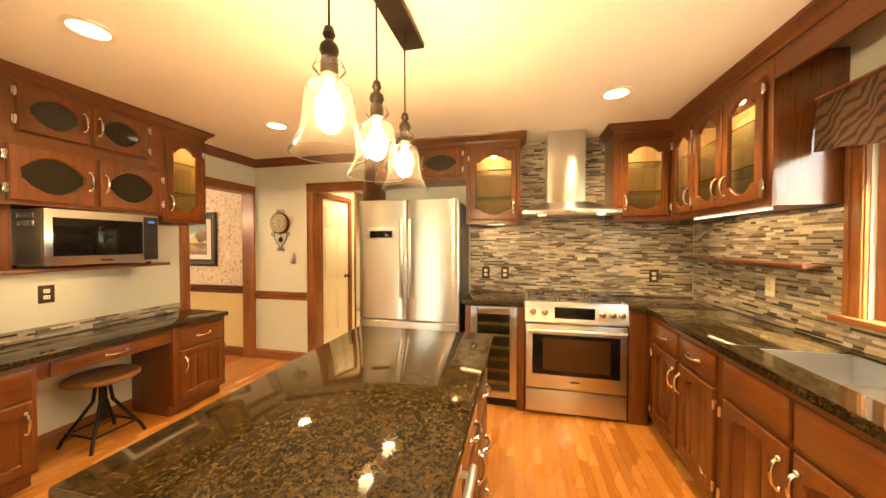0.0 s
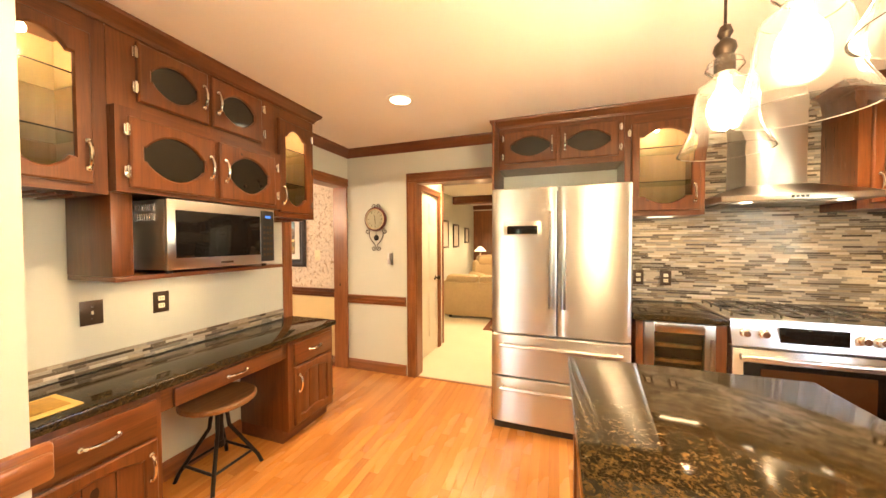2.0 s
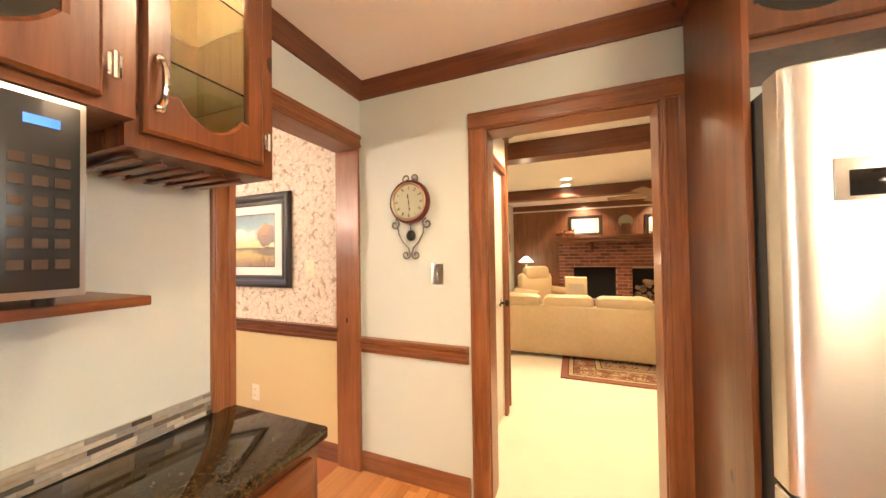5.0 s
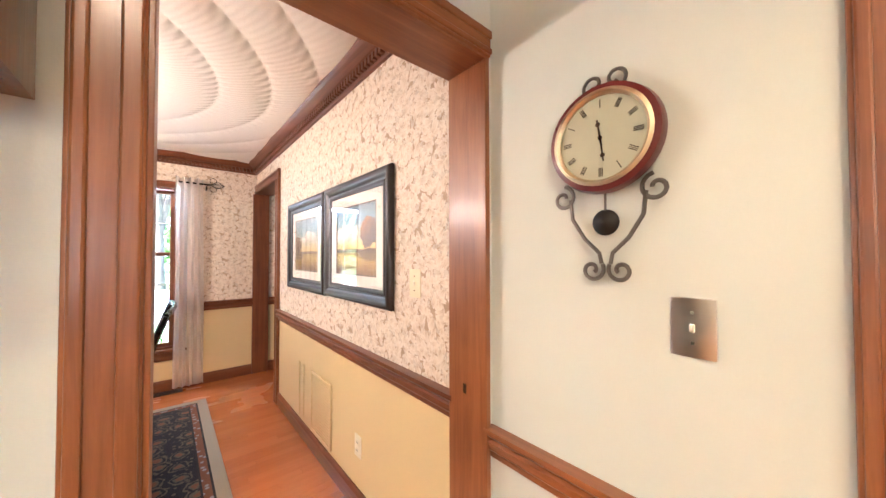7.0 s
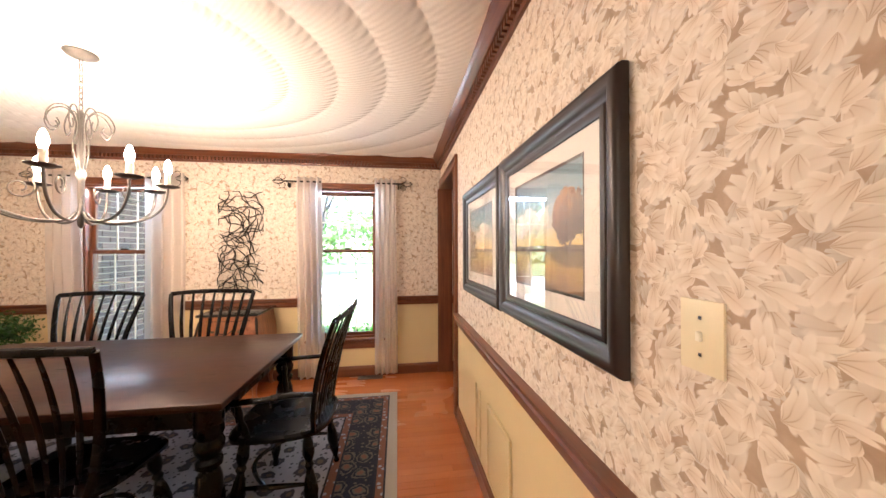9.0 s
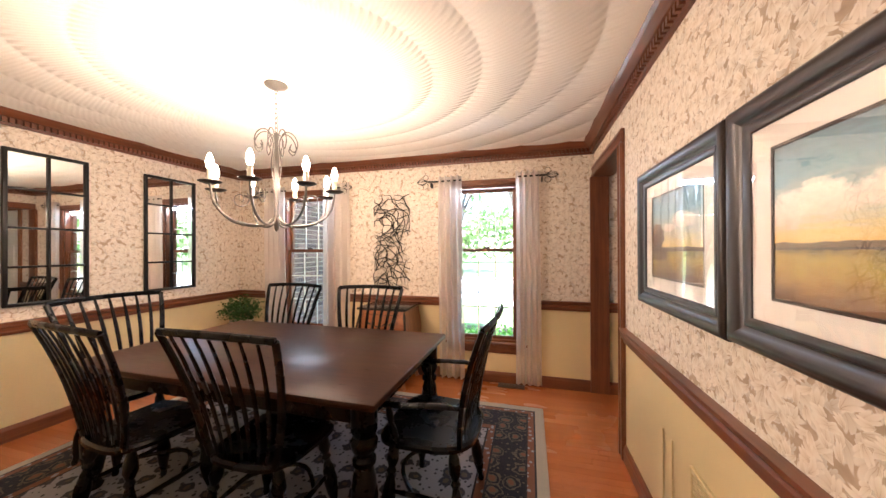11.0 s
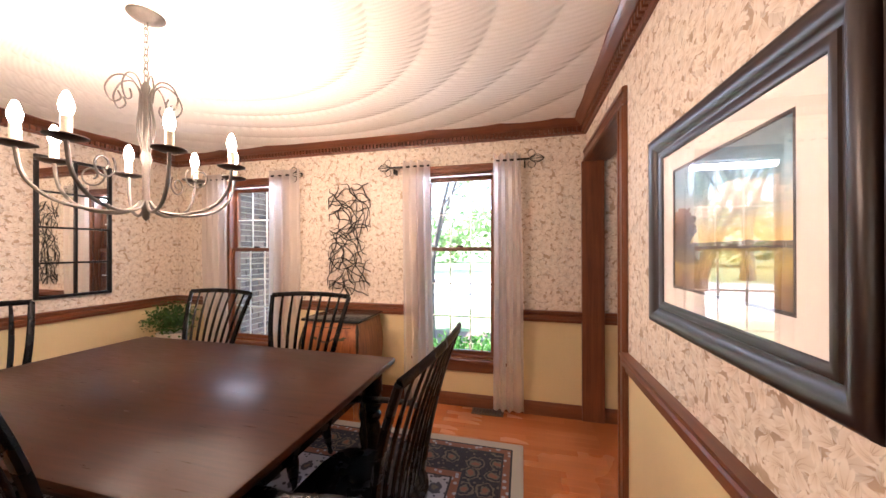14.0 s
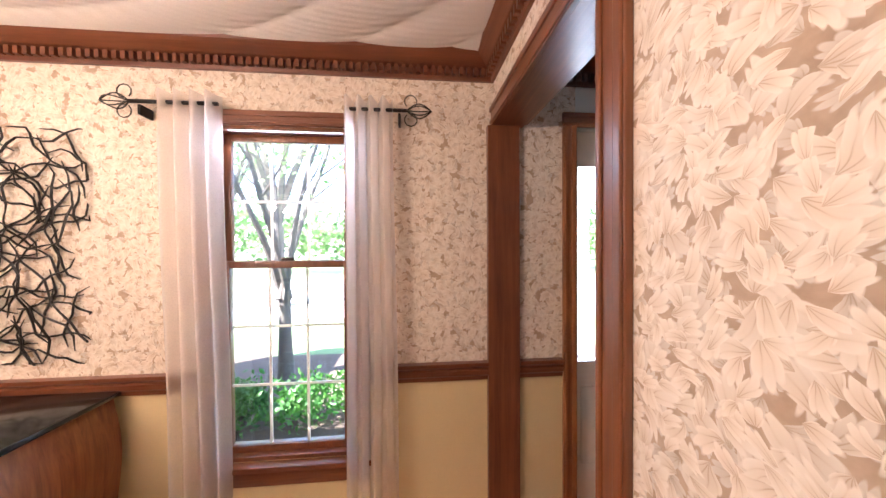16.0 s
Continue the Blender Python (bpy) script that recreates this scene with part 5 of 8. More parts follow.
fr = thing("refrigerator", (-0.807, 3.85, 0), "stainless steel French door refrigerator with two lower drawers", "refrigerator")
part("body", box(-1.255, -0.36, 3.60, N - 0.02, 0.03, 1.755, 0.004), plain("fridge_side", (0.10, 0.10, 0.10), 0.4, 0.4), fr, "dark grey sides")
for x0, x1, hx in ((-1.262, -0.813, -0.845), (-0.805, -0.352, -0.772)):
    d = part("door", bowed_front(x0, x1, 0.725, 1.775, 3.595, 3.515), STEEL["x"], fr, "brushed steel door")
    bm = sweep(bmesh.new(), [(hx, 3.475, 0.93), (hx, 3.47, 1.2), (hx, 3.475, 1.60)], 0.017, 12, 0.75)
    for z in (0.95, 1.58):
        sweep(bm, [(hx, 3.475, z), (hx, 3.522, z)], 0.009, 8)
    part("handle", bm, STEEL["z"], d, "steel bar handle")
    if x0 < -1:
        pnl = part("dispenser_panel", box(-1.175, -0.915, 3.512, 3.521, 1.435, 1.535, 0.004), STEEL["x"], d, "steel control panel")
        part("display", box(-1.15, -0.94, 3.509, 3.5125, 1.445, 1.505, 0.001), BLACKGLASS, pnl, "black display")
for z0, z1 in ((0.41, 0.715), (0.065, 0.40)):
    d = part("drawer", bowed_front(-1.262, -0.352, z0, z1, 3.595, 3.513), STEEL["x"], fr, "brushed steel drawer")
    bm = sweep(bmesh.new(), [(-1.20, 3.475, z1 - 0.07), (-0.807, 3.468, z1 - 0.07), (-0.41, 3.475, z1 - 0.07)], 0.013, 10)
    for x in (-1.18, -0.43):
        sweep(bm, [(x, 3.475, z1 - 0.07), (x, 3.522, z1 - 0.07)], 0.009, 8)
    part("handle", bm, STEEL["x"], d, "steel bar handle")
part("plinth", box(-1.25, -0.365, 3.56, 3.62, 0.0, 0.064), BLACKPLASTIC, fr)
pn = solo("end_panel", box(-1.285, -1.268, 3.64, N - 0.03, 0, TOP, 0.002), CABINET["z"], "tall stained wooden panel beside the refrigerator", "panel")
cab = thing("wall_cabinet", (-0.8, 4.0, 1.99), "cherry-stained cabinet with two oval doors above the refrigerator", "cabinet", "range wall cabinets")
carcass(cab, NF_, -1.267, -0.345, 1.985, TOP, 0.30, [(-1.2, -0.86, 2.06, 2.26), (-0.78, -0.42, 2.06, 2.26)])
bm = bmesh.new()
NF_.box(bm, -1.248, -0.364, 2.006, 2.299, 0.004, 0.012)
part("back_panel", bm, CABINET["x"], cab)
cab_door(cab, NF_, -1.22, -0.815, 2.03, 2.285, 0.30, "lens", "smoked", -0.85, -1.235, handle_mid=True)
cab_door(cab, NF_, -0.79, -0.385, 2.03, 2.285, 0.30, "lens", "smoked", -0.755, -0.37, handle_mid=True)
glass_cabinet(NF_, -0.343, 0.15, 1.575, TOP, 0.30, [(-0.30, 0.12, 0.085, -0.315)], "cherry-stained wall cabinet with lit arched glass door beside the hood", "range wall cabinets")
glass_cabinet(NF_, 0.915, 1.36, 1.585, TOP, 0.30, [(0.97, 1.32, 1.0, 1.335)], "cherry-stained corner wall cabinet with lit glass door", "range wall cabinets")
cornice(NF_, -1.285, 0.15, TOP, 0.30, (True, True))
cornice(NF_, 0.915, 1.36, TOP, 0.30, (True, False))
glass_cabinet(EF_, 2.805, 3.855, 1.585, TOP, 0.295, [(3.535, 3.83, 3.565, 3.845), (3.19, 3.515, 3.225, 3.527), (2.85, 3.175, 3.14, 2.84)], "cherry-stained wall cabinet with three lit arched glass doors", "sink wall cabinets")
cornice(EF_, 1.0, 3.862, TOP, 0.295, (False, False))
structure("bridge_board", box(E - 0.295, E - 0.275, 1.0, 2.803, 2.20, 2.319, 0.002), CABINET["y"], "stained wooden board over the sink window", "trim")

# hood
hd = thing("range_hood", (0.55, 3.95, 1.64), "stainless steel chimney range hood over the range", "range hood")
part("chimney", box(0.385, 0.70, 3.89, N - 0.012, 1.75, KC - 0.002, 0.003), STEEL["x"], hd)
bm = bmesh.new()
v0 = [bm.verts.new(p) for p in ((0.175, 3.68, 1.675), (0.93, 3.68, 1.675), (0.93, N - 0.012, 1.675), (0.175, N - 0.012, 1.675))]
v1 = [bm.verts.new(p) for p in ((0.37, 3.875, 1.76), (0.715, 3.875, 1.76), (0.715, N - 0.012, 1.76), (0.37, N - 0.012, 1.76))]
for i in range(4):
    bm.faces.new((v0[i], v0[(i + 1) % 4], v1[(i + 1) % 4], v1[i]))
bm.faces.new(v1)
bm.faces.new(v0[::-1])
part("canopy", bm, STEEL["x"], hd)
part("rim", box(0.17, 0.935, 3.675, N - 0.012, 1.64, 1.676, 0.003), STEEL["x"], hd)
part("filter", box(0.22, 0.88, 3.80, 4.10, 1.634, 1.6395), plain("hood_mesh", (0.3, 0.29, 0.28), 0.4, 1.0, 0.3, 200, 0.4), hd)
for x in (0.33, 0.80):
    part("lamp_lens", lathe(bmesh.new(), [(0.0, 0), (0.028, 0), (0.03, 0.005)], (x, 3.76, 1.633), 14), CANGLOW, hd, "glowing hood light")
for i in range(4):
    part("button", box(0.51 + i * 0.022, 0.524 + i * 0.022, 3.672, 3.6755, 1.651, 1.665), BLACKPLASTIC, hd)

# range
rg = thing("range", (0.572, 3.87, 0), "stainless steel slide-in gas range with a glass oven door", "range")
part("body", box(0.197, 0.951, 3.62, N - 0.014, 0.03, 0.90, 0.003), STEEL["x"], rg)
part("cooktop", box(0.187, 0.961, 3.60, N - 0.02, 0.9005, 0.922, 0.004), STEEL["x"], rg, "steel cooktop")
bm = bmesh.new()
vs = [bm.verts.new((x, y, z)) for x in (0.19, 0.958) for y, z in ((3.565, 0.765), (3.625, 0.765), (3.625, 0.92), (3.60, 0.92))]
for f in ((0, 1, 2, 3), (7, 6, 5, 4), (0, 4, 5, 1), (1, 5, 6, 2), (2, 6, 7, 3), (3, 7, 4, 0)):
    bm.faces.new([vs[i] for i in f])
cp = part("control_panel", bm, STEEL["x"], rg, "sloping steel control panel")
part("display", box(0.42, 0.72, 3.572, 3.585, 0.795, 0.885, 0.002), BLACKGLASS, cp, "black glass display")
for x in (0.255, 0.345, 0.775, 0.845, 0.912):
    part("knob", lathe(bmesh.new(), [(0.026, 0), (0.026, -0.012), (0.02, -0.018), (0.018, -0.038), (0, -0.039)], (x, 3.584, 0.84), 18, "y"), CHROME, cp, "polished knob")
od = part("oven_door", box(0.197, 0.951, 3.575, 3.618, 0.225, 0.745, 0.006), STEEL["x"], rg)
part("oven_window", box(0.25, 0.90, 3.570, 3.5745, 0.34, 0.665, 0.001), BLACKGLASS, od, "dark oven glass")
part("window_glow", box(0.33, 0.83, 3.568, 3.5696, 0.38, 0.635), plain("oven_inner", (0.045, 0.020, 0.009), 0.12, 0, 0.3, 8, 0), od, "brown inner glass")
bm = sweep(bmesh.new(), [(0.215, 3.525, 0.705), (0.935, 3.525, 0.705)], 0.014, 12)
for x in (0.24, 0.91):
    sweep(bm, [(x, 3.525, 0.705), (x, 3.576, 0.705)], 0.011, 8)
part("handle", bm, STEEL["x"], od, "steel bar handle")
part("nameplate", box(0.54, 0.61, 3.5735, 3.5748, 0.285, 0.297), BROWNPLATE, od)
part("drawer", box(0.197, 0.951, 3.58, 3.618, 0.03, 0.215, 0.006), STEEL["x"], rg)
part("plinth", box(0.21, 0.94, 3.64, 3.68, 0, 0.03), BLACKPLASTIC, rg)
for gx in (0.33, 0.572, 0.815):
    bm = bmesh.new()
    for dx in (-0.10, 0, 0.10):
        sweep(bm, [(gx + dx, 3.66, 0.945), (gx + dx, 4.08, 0.945)], 0.006, 6)
    for y in (3.66, 3.80, 3.94, 4.08):
        sweep(bm, [(gx - 0.11, y, 0.945), (gx + 0.11, y, 0.945)], 0.006, 6)
        for dx in (-0.105, 0.105):
            sweep(bm, [(gx + dx, y, 0.922), (gx + dx, y, 0.945)], 0.006, 6)
    part("grate", bm, PEWTER, rg, "cast iron grate")
    for y in (3.74, 4.0):
        part("burner", lathe(bmesh.new(), [(0.045, 0.9225), (0.04, 0.935), (0, 0.936)], (gx, y, 0), 16), BLACKPLASTIC, rg)

# wine cooler and counter beside the fridge
wc = thing("wine_cooler", (-0.07, 3.87, 0), "stainless framed wine cooler with a glass door", "wine cooler")
part("body", box(-0.262, 0.125, 3.64, N - 0.014, 0.08, 0.868, 0.003), BLACKPLASTIC, wc)
bm = bmesh.new()
for a in ((-0.262, -0.205, 0.09, 0.862), (0.068, 0.125, 0.09, 0.862)):
    quad_box(bm, a[0], a[1], 3.60, 3.639, a[2], a[3], 0.003)
for a in ((0.09, 0.15), (0.80, 0.862)):
    quad_box(bm, -0.205, 0.068, 3.60, 3.639, a[0], a[1], 0.003)
dr = part("door", bm, STEEL["z"], wc, "steel door frame")
part("pane", box(-0.205, 0.068, 3.608, 3.612, 0.15, 0.80), SHELFGLASS, dr, "tinted glass")
part("handle", sweep(bmesh.new(), [(0.095, 3.57, 0.2), (0.095, 3.565, 0.5), (0.095, 3.57, 0.78)], 0.01, 8), STEEL["z"], dr)
for i in range(6):
    part("rack", box(-0.20, 0.063, 3.6175, 3.638, 0.20 + i * 0.10, 0.225 + i * 0.10, 0.003), STOOLWOOD, wc, "wooden bottle rack")
part("grille", box(-0.262, 0.125, 3.66, 3.70, 0, 0.079), BLACKPLASTIC, wc)
for x0, x1 in ((-0.31, -0.266), (0.129, 0.186)):
    solo("filler_panel", box(x0, x1, 3.61, N - 0.02, 0.0, 0.874, 0.002), CABINET["z"], "stained wooden filler beside the wine cooler", "panel", "filler panels")
solo("countertop", box(-0.335, 0.184, 3.565, N - 0.012, 0.875, 0.915, 0.008), GRANITE, "polished dark granite countertop over the wine cooler", "countertop", "kitchen counters")

# sink run: one granite top with the sink cut out
bm = bmesh.new()
CF = E - 0.58
SK = (1.21, 1.58, 1.86, 2.68)
quad_box(bm, 0.965, E - 0.012, 3.565, N - 0.012, 0.875, 0.915, 0.006)
quad_box(bm, CF, E - 0.012, SK[3], 3.564, 0.875, 0.915, 0.006)
quad_box(bm, CF, SK[0], SK[2], SK[3], 0.875, 0.915)
quad_box(bm, SK[1], E - 0.012, SK[2], SK[3], 0.875, 0.915)
quad_box(bm, CF, E - 0.012, -0.4, SK[2], 0.875, 0.915, 0.006)
solo("countertop", bm, GRANITE, "polished dark granite countertop around the steel sink", "countertop", "kitchen counters")
sk = thing("sink", (1.40, 2.27, 0.70), "stainless steel double bowl undermount sink", "sink")
for y0, y1 in ((SK[2] + 0.002, 2.27), (2.29, SK[3] - 0.002)):
    bm = bmesh.new()
    x0, x1, t = SK[0] + 0.002, SK[1] - 0.002, 0.008
    quad_box(bm, x0, x1, y0, y1, 0.70, 0.708)
    quad_box(bm, x0, x0 + t, y0, y1, 0.708, 0.905)
    quad_box(bm, x1 - t, x1, y0, y1, 0.708, 0.905)
    quad_box(bm, x0 + t, x1 - t, y0, y0 + t, 0.708, 0.905)
    quad_box(bm, x0 + t, x1 - t, y1 - t, y1, 0.708, 0.905)
    part("bowl", bm, STEEL["y"], sk)
    part("drain", lathe(bmesh.new(), [(0.0, 0.709), (0.04, 0.709), (0.045, 0.713), (0.045, 0.708)], ((x0 + x1) / 2, (y0 + y1) / 2, 0), 16), CHROME, sk)
solo("base_filler", box(0.966, E - 0.55, 3.60, N - 0.02, 0, 0.874, 0.002), CABINET["z"], "stained wooden corner panel beside the range", "panel")
BD = 0.55
base_cabinet(EF_, 2.692, 3.598, 0.874, BD, [("drawer", 3.115, 3.475, 0.70, 0.84), ("drawer", 2.725, 3.085, 0.70, 0.84), ("door", 3.115, 3.475, 0.13, 0.675, 3.145, 3.485), ("door", 2.725, 3.085, 0.13, 0.675, 3.055, 2.712)], "cherry-stained base cabinet with two drawers above two doors", "sink base cabinets")
cab = base_cabinet(EF_, 1.55, 2.69, 0.874, BD, [("door", 2.275, 2.655, 0.13, 0.665, 2.305, 2.667), ("door", 1.875, 2.255, 0.13, 0.665, 2.225, 1.863)], "cherry-stained sink base cabinet with false drawer fronts", "sink base cabinets", open_top=True)
for a0, a1 in ((2.275, 2.655), (1.875, 2.255)):
    bm = bmesh.new()
    EF_.box(bm, a0, a1, 0.69, 0.845, BD + 0.001, BD + 0.021, 0.006)
    part("false_front", bm, CABINET["y"], cab)
base_cabinet(EF_, -0.4, 1.548, 0.874, BD, [], "plain stained base cabinet run", "sink base cabinets")
sh = solo("backsplash_shelf", box(E - 0.13, E - 0.012, 2.86, N - 0.015, 1.268, 1.288, 0.003), CABINET["y"], "narrow stained wooden shelf on the mosaic wall", "shelf")
plate("wall_outlet", Face("-x", E - 0.012), 3.25, 1.13, 0.075, 0.118, IVORY, "ivory outlet on the mosaic beside the sink", "outlet", "backsplash outlets")
for nm, F, a0, a1, o in (("under_cabinet_light", EF_, 2.95, 3.70, 0.20), ("under_cabinet_light", NF_, -0.16, 0.0, 0.16)):
    bm = bmesh.new()
    F.box(bm, a0, a1, 1.571 if F is NF_ else 1.576, 1.5745 if F is NF_ else 1.584, o, o + 0.014, 0.001)
    solo(nm, bm, STRIPGLOW, "glowing light strip under the wall cabinets", "light", "under-cabinet lights")

# sink window and valance
wd = tagged(thing("window_3", (E + 0.05, 1.9, SINKWIN[2]), "stained wooden double window over the sink", "window"), kind="structure")
a0, a1, z0, z1 = SINKWIN
bm = bmesh.new()
for q in ((a0, a0 + 0.05, z0, z1), (a1 - 0.05, a1, z0, z1), (a0 + 0.05, a1 - 0.05, z0, z0 + 0.05), (a0 + 0.05, a1 - 0.05, z1 - 0.05, z1), ((a0 + a1) / 2 - 0.04, (a0 + a1) / 2 + 0.04, z0 + 0.05, z1 - 0.05)):
    quad_box(bm, E + 0.02, E + 0.08, q[0], q[1], q[2], q[3], 0.003)
part("window_frame", bm, TRIM["z"], wd)
pane = part("pane", box(E + 0.05, E + 0.054, a0 + 0.05, a1 - 0.05, z0 + 0.05, z1 - 0.05), GLASS, wd)
pane.visible_shadow = False
part("sill", box(E - 0.06, E + 0.02, a0 - 0.12, a1 + 0.12, z0 - 0.03, z0, 0.005), TRIM["y"], wd)
casing("y", E, -1, a0, a1, z1, TRIM, floor=z0)
bm = bmesh.new()
k = 40
ring = []
for i in range(k + 1):
    y = a0 - 0.15 + (a1 - a0 + 0.235) * i / k
    out = 0.135 + 0.008 * math.sin(i * 1.9)
    low = 1.80 + 0.03 * math.cos(i / k * math.pi * 4)
    ring.append([bm.verts.new((E - out, y, 2.07)), bm.verts.new((E - out - 0.01, y, low)), bm.verts.new((E - out + 0.012, y, low)), bm.verts.new((E - out + 0.02, y, 2.07))])
for r0, r1 in zip(ring, ring[1:]):
    for j in range(4):
        bm.faces.new((r0[j], r0[(j + 1) % 4], r1[(j + 1) % 4], r1[j]))
bm.faces.new(ring[0])
bm.faces.new(ring[-1][::-1])
vl = thing("valance", (E - 0.1, 1.9, 1.78), "brown patterned fabric valance over the sink window", "valance")
part("fabric", bm, VALANCE, vl)
part("board", box(E - 0.15, E - 0.028, a0 - 0.15, a1 + 0.085, 2.071, 2.083, 0.002), TRIM["y"], vl, "stained mounting board")

# glazed door in the south wall, unseen: added to hold the cool fill lamp
wd = tagged(thing("door_3", (-2.25, KS - 0.07, 0), "assumed glazed door, unseen, added for cool fill light", "door"), kind="structure")
x0, x1 = FILL_DOOR[0], FILL_DOOR[1]
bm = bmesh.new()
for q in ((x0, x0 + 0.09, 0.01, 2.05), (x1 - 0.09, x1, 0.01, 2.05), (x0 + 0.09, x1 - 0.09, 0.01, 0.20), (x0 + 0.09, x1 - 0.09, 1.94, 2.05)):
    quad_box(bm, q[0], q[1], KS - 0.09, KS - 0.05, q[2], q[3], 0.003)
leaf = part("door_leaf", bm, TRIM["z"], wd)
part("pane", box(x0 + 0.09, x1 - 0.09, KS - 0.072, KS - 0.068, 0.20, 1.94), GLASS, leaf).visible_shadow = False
casing("x", KS, 1, FILL_DOOR[0], FILL_DOOR[1], FILL_DOOR[3], TRIM)

# island
isl = thing("island", (-0.38, 1.96, 0), "cherry-stained kitchen island with dark granite top", "island")
part("body", box(-0.735, -0.035, 1.36, 2.56, 0.09, 0.874, 0.003), CABINET["z"], isl)
part("toe_kick", box(-0.70, -0.09, 1.40, 2.52, 0, 0.089), DARKTRIM["y"], isl)
part("top", box(-0.772, 0.012, 1.315, 2.605, 0.875, 0.915, 0.01), GRANITE, isl, "polished dark granite top")
IF_ = Face("+x", -0.035)
for y0, y1 in ((2.14, 2.50),):
    for z0, z1 in ((0.13, 0.36), (0.38, 0.61), (0.63, 0.84)):
        drawer(isl, IF_, y0, y1, z0, z1, 0.001)
cab_door(isl, IF_, 1.78, 2.12, 0.13, 0.66, 0.001, "panel", "wood", 2.09, 1.77, False)
drawer(isl, IF_, 1.78, 2.12, 0.69, 0.84, 0.001)
part("appliance_front", box(-0.034, -0.012, 1.40, 1.76, 0.13, 0.84, 0.004), STEEL["z"], isl, "steel appliance front")
bm = sweep(bmesh.new(), [(0.022, 1.42, 0.79), (0.022, 1.74, 0.79)], 0.012, 10)
for y in (1.45, 1.71):
    sweep(bm, [(0.022, y, 0.79), (-0.013, y, 0.79)], 0.009, 8)
part("handle", bm, STEEL["y"], isl, "steel bar handle")
IW_ = Face("-x", -0.735)
for y0, y1 in ((1.42, 1.94), (1.98, 2.50)):
    bm = ring_door(IW_, y0, y1, 0.15, 0.82, (y1 - y0) / 2 - 0.06, 0.275, "panel", 0.001, 0.016)
    d = part("panel_frame", bm, CABINET["z"], isl)
    bm = bmesh.new()
    IW_.box(bm, y0 + 0.03, y1 - 0.03, 0.18, 0.79, 0.0012, 0.008)
    part("panel", bm, CABINET["z"], d)

# pendants
bar = solo("pendant_canopy", box(-0.43, -0.32, 1.46, 2.43, KC - 0.028, KC - 0.001, 0.004), BRONZE, "dark bronze bar canopy on the ceiling", "canopy")


def pendant(x, y):
    p = thing("pendant_lamp", (x, y, 1.645), "bell-shaped clear glass pendant lamp over the island", "pendant lamp", "island pendants")
    outer = [(0.022, 0.265), (0.040, 0.25), (0.044, 0.235), (0.028, 0.215), (0.034, 0.205), (0.060, 0.185), (0.068, 0.15), (0.072, 0.10), (0.080, 0.06), (0.098, 0.022), (0.108, 0.0)]
    prof = outer + [(r - 0.0035, h + 0.001) for r, h in outer[::-1]]
    bm = lathe(bmesh.new(), prof + [prof[0]], (x, y, 1.645), 36)
    g = part("glass_shade", bm, SEEDED, p, "clear bell-shaped glass shade")
    g.visible_shadow = False
    part("holder", lathe(bmesh.new(), [(0.0, 0.35), (0.012, 0.35), (0.018, 0.33), (0.010, 0.315), (0.024, 0.30), (0.027, 0.285), (0.020, 0.268), (0.024, 0.258), (0.024, 0.22), (0.012, 0.215), (0, 0.215)][::-1], (x, y, 1.645), 18), BRONZE, p, "dark bronze lamp holder")
    part("cord", sweep(bmesh.new(), [(x, y, 1.99), (x, y, KC - 0.028)], 0.004, 6), BRONZE, p)
    b = part("bulb", lathe(bmesh.new(), [(0.0, 0.215), (0.013, 0.21), (0.014, 0.185), (0.034, 0.15), (0.040, 0.120), (0.030, 0.085), (0.0, 0.07)][::-1], (x, y, 1.645), 18), BULBGLOW, p, "glowing bulb")
    b.visible_shadow = False
    return p


for x, y in PENDANTS:
    pendant(x, y)


def can_light(x, y, group, top):
    c = thing("recessed_light", (x, y, top - 0.006), "round glowing recessed ceiling light", "ceiling light", group)
    part("trim_ring", lathe(bmesh.new(), [(0.072, 0.006), (0.095, 0.0055), (0.095, 0.001), (0.072, -0.003), (0.072, 0.006)], (x, y, top - 0.006), 28), WHITEPAINT, c)
    part("lens", lathe(bmesh.new(), [(0.0, -0.001), (0.071, -0.001), (0.071, 0.004)], (x, y, top - 0.006), 28), CANGLOW, c, "glowing lens").visible_shadow = False


for x, y in KITCHEN_CANS_AND_FILL[:3]:
    can_light(x, y, "kitchen ceiling lights", KC)
for x, y in FAMILY_CANS_AND_FILL[:3]:
    can_light(x, y, "family room ceiling lights", CEIL)

# wall clock
ck = thing("wall_clock", (-2.615, N - 0.03, 1.30), "round red-rimmed wall clock on scrolled iron with a pendulum", "clock")
CX, CZ = -2.615, 1.632
part("rim", lathe(bmesh.new(), [(0.0, -0.004), (0.122, -0.004), (0.128, -0.02), (0.124, -0.042), (0.108, -0.046), (0.104, -0.036), (0, -0.036)], (CX, N, CZ), 40, "y"), REDRIM, ck, "dark red rim")
part("bezel", lathe(bmesh.new(), [(0.098, -0.037), (0.110, -0.037), (0.112, -0.047), (0.104, -0.05), (0.098, -0.044), (0.098, -0.037)], (CX, N, CZ), 40, "y"), GOLD, ck, "brass bezel")
part("face", lathe(bmesh.new(), [(0.0, -0.0385), (0.0985, -0.0385), (0.0985, -0.037)], (CX, N, CZ), 40, "y"), CLOCKFACE, ck, "aged cream face")
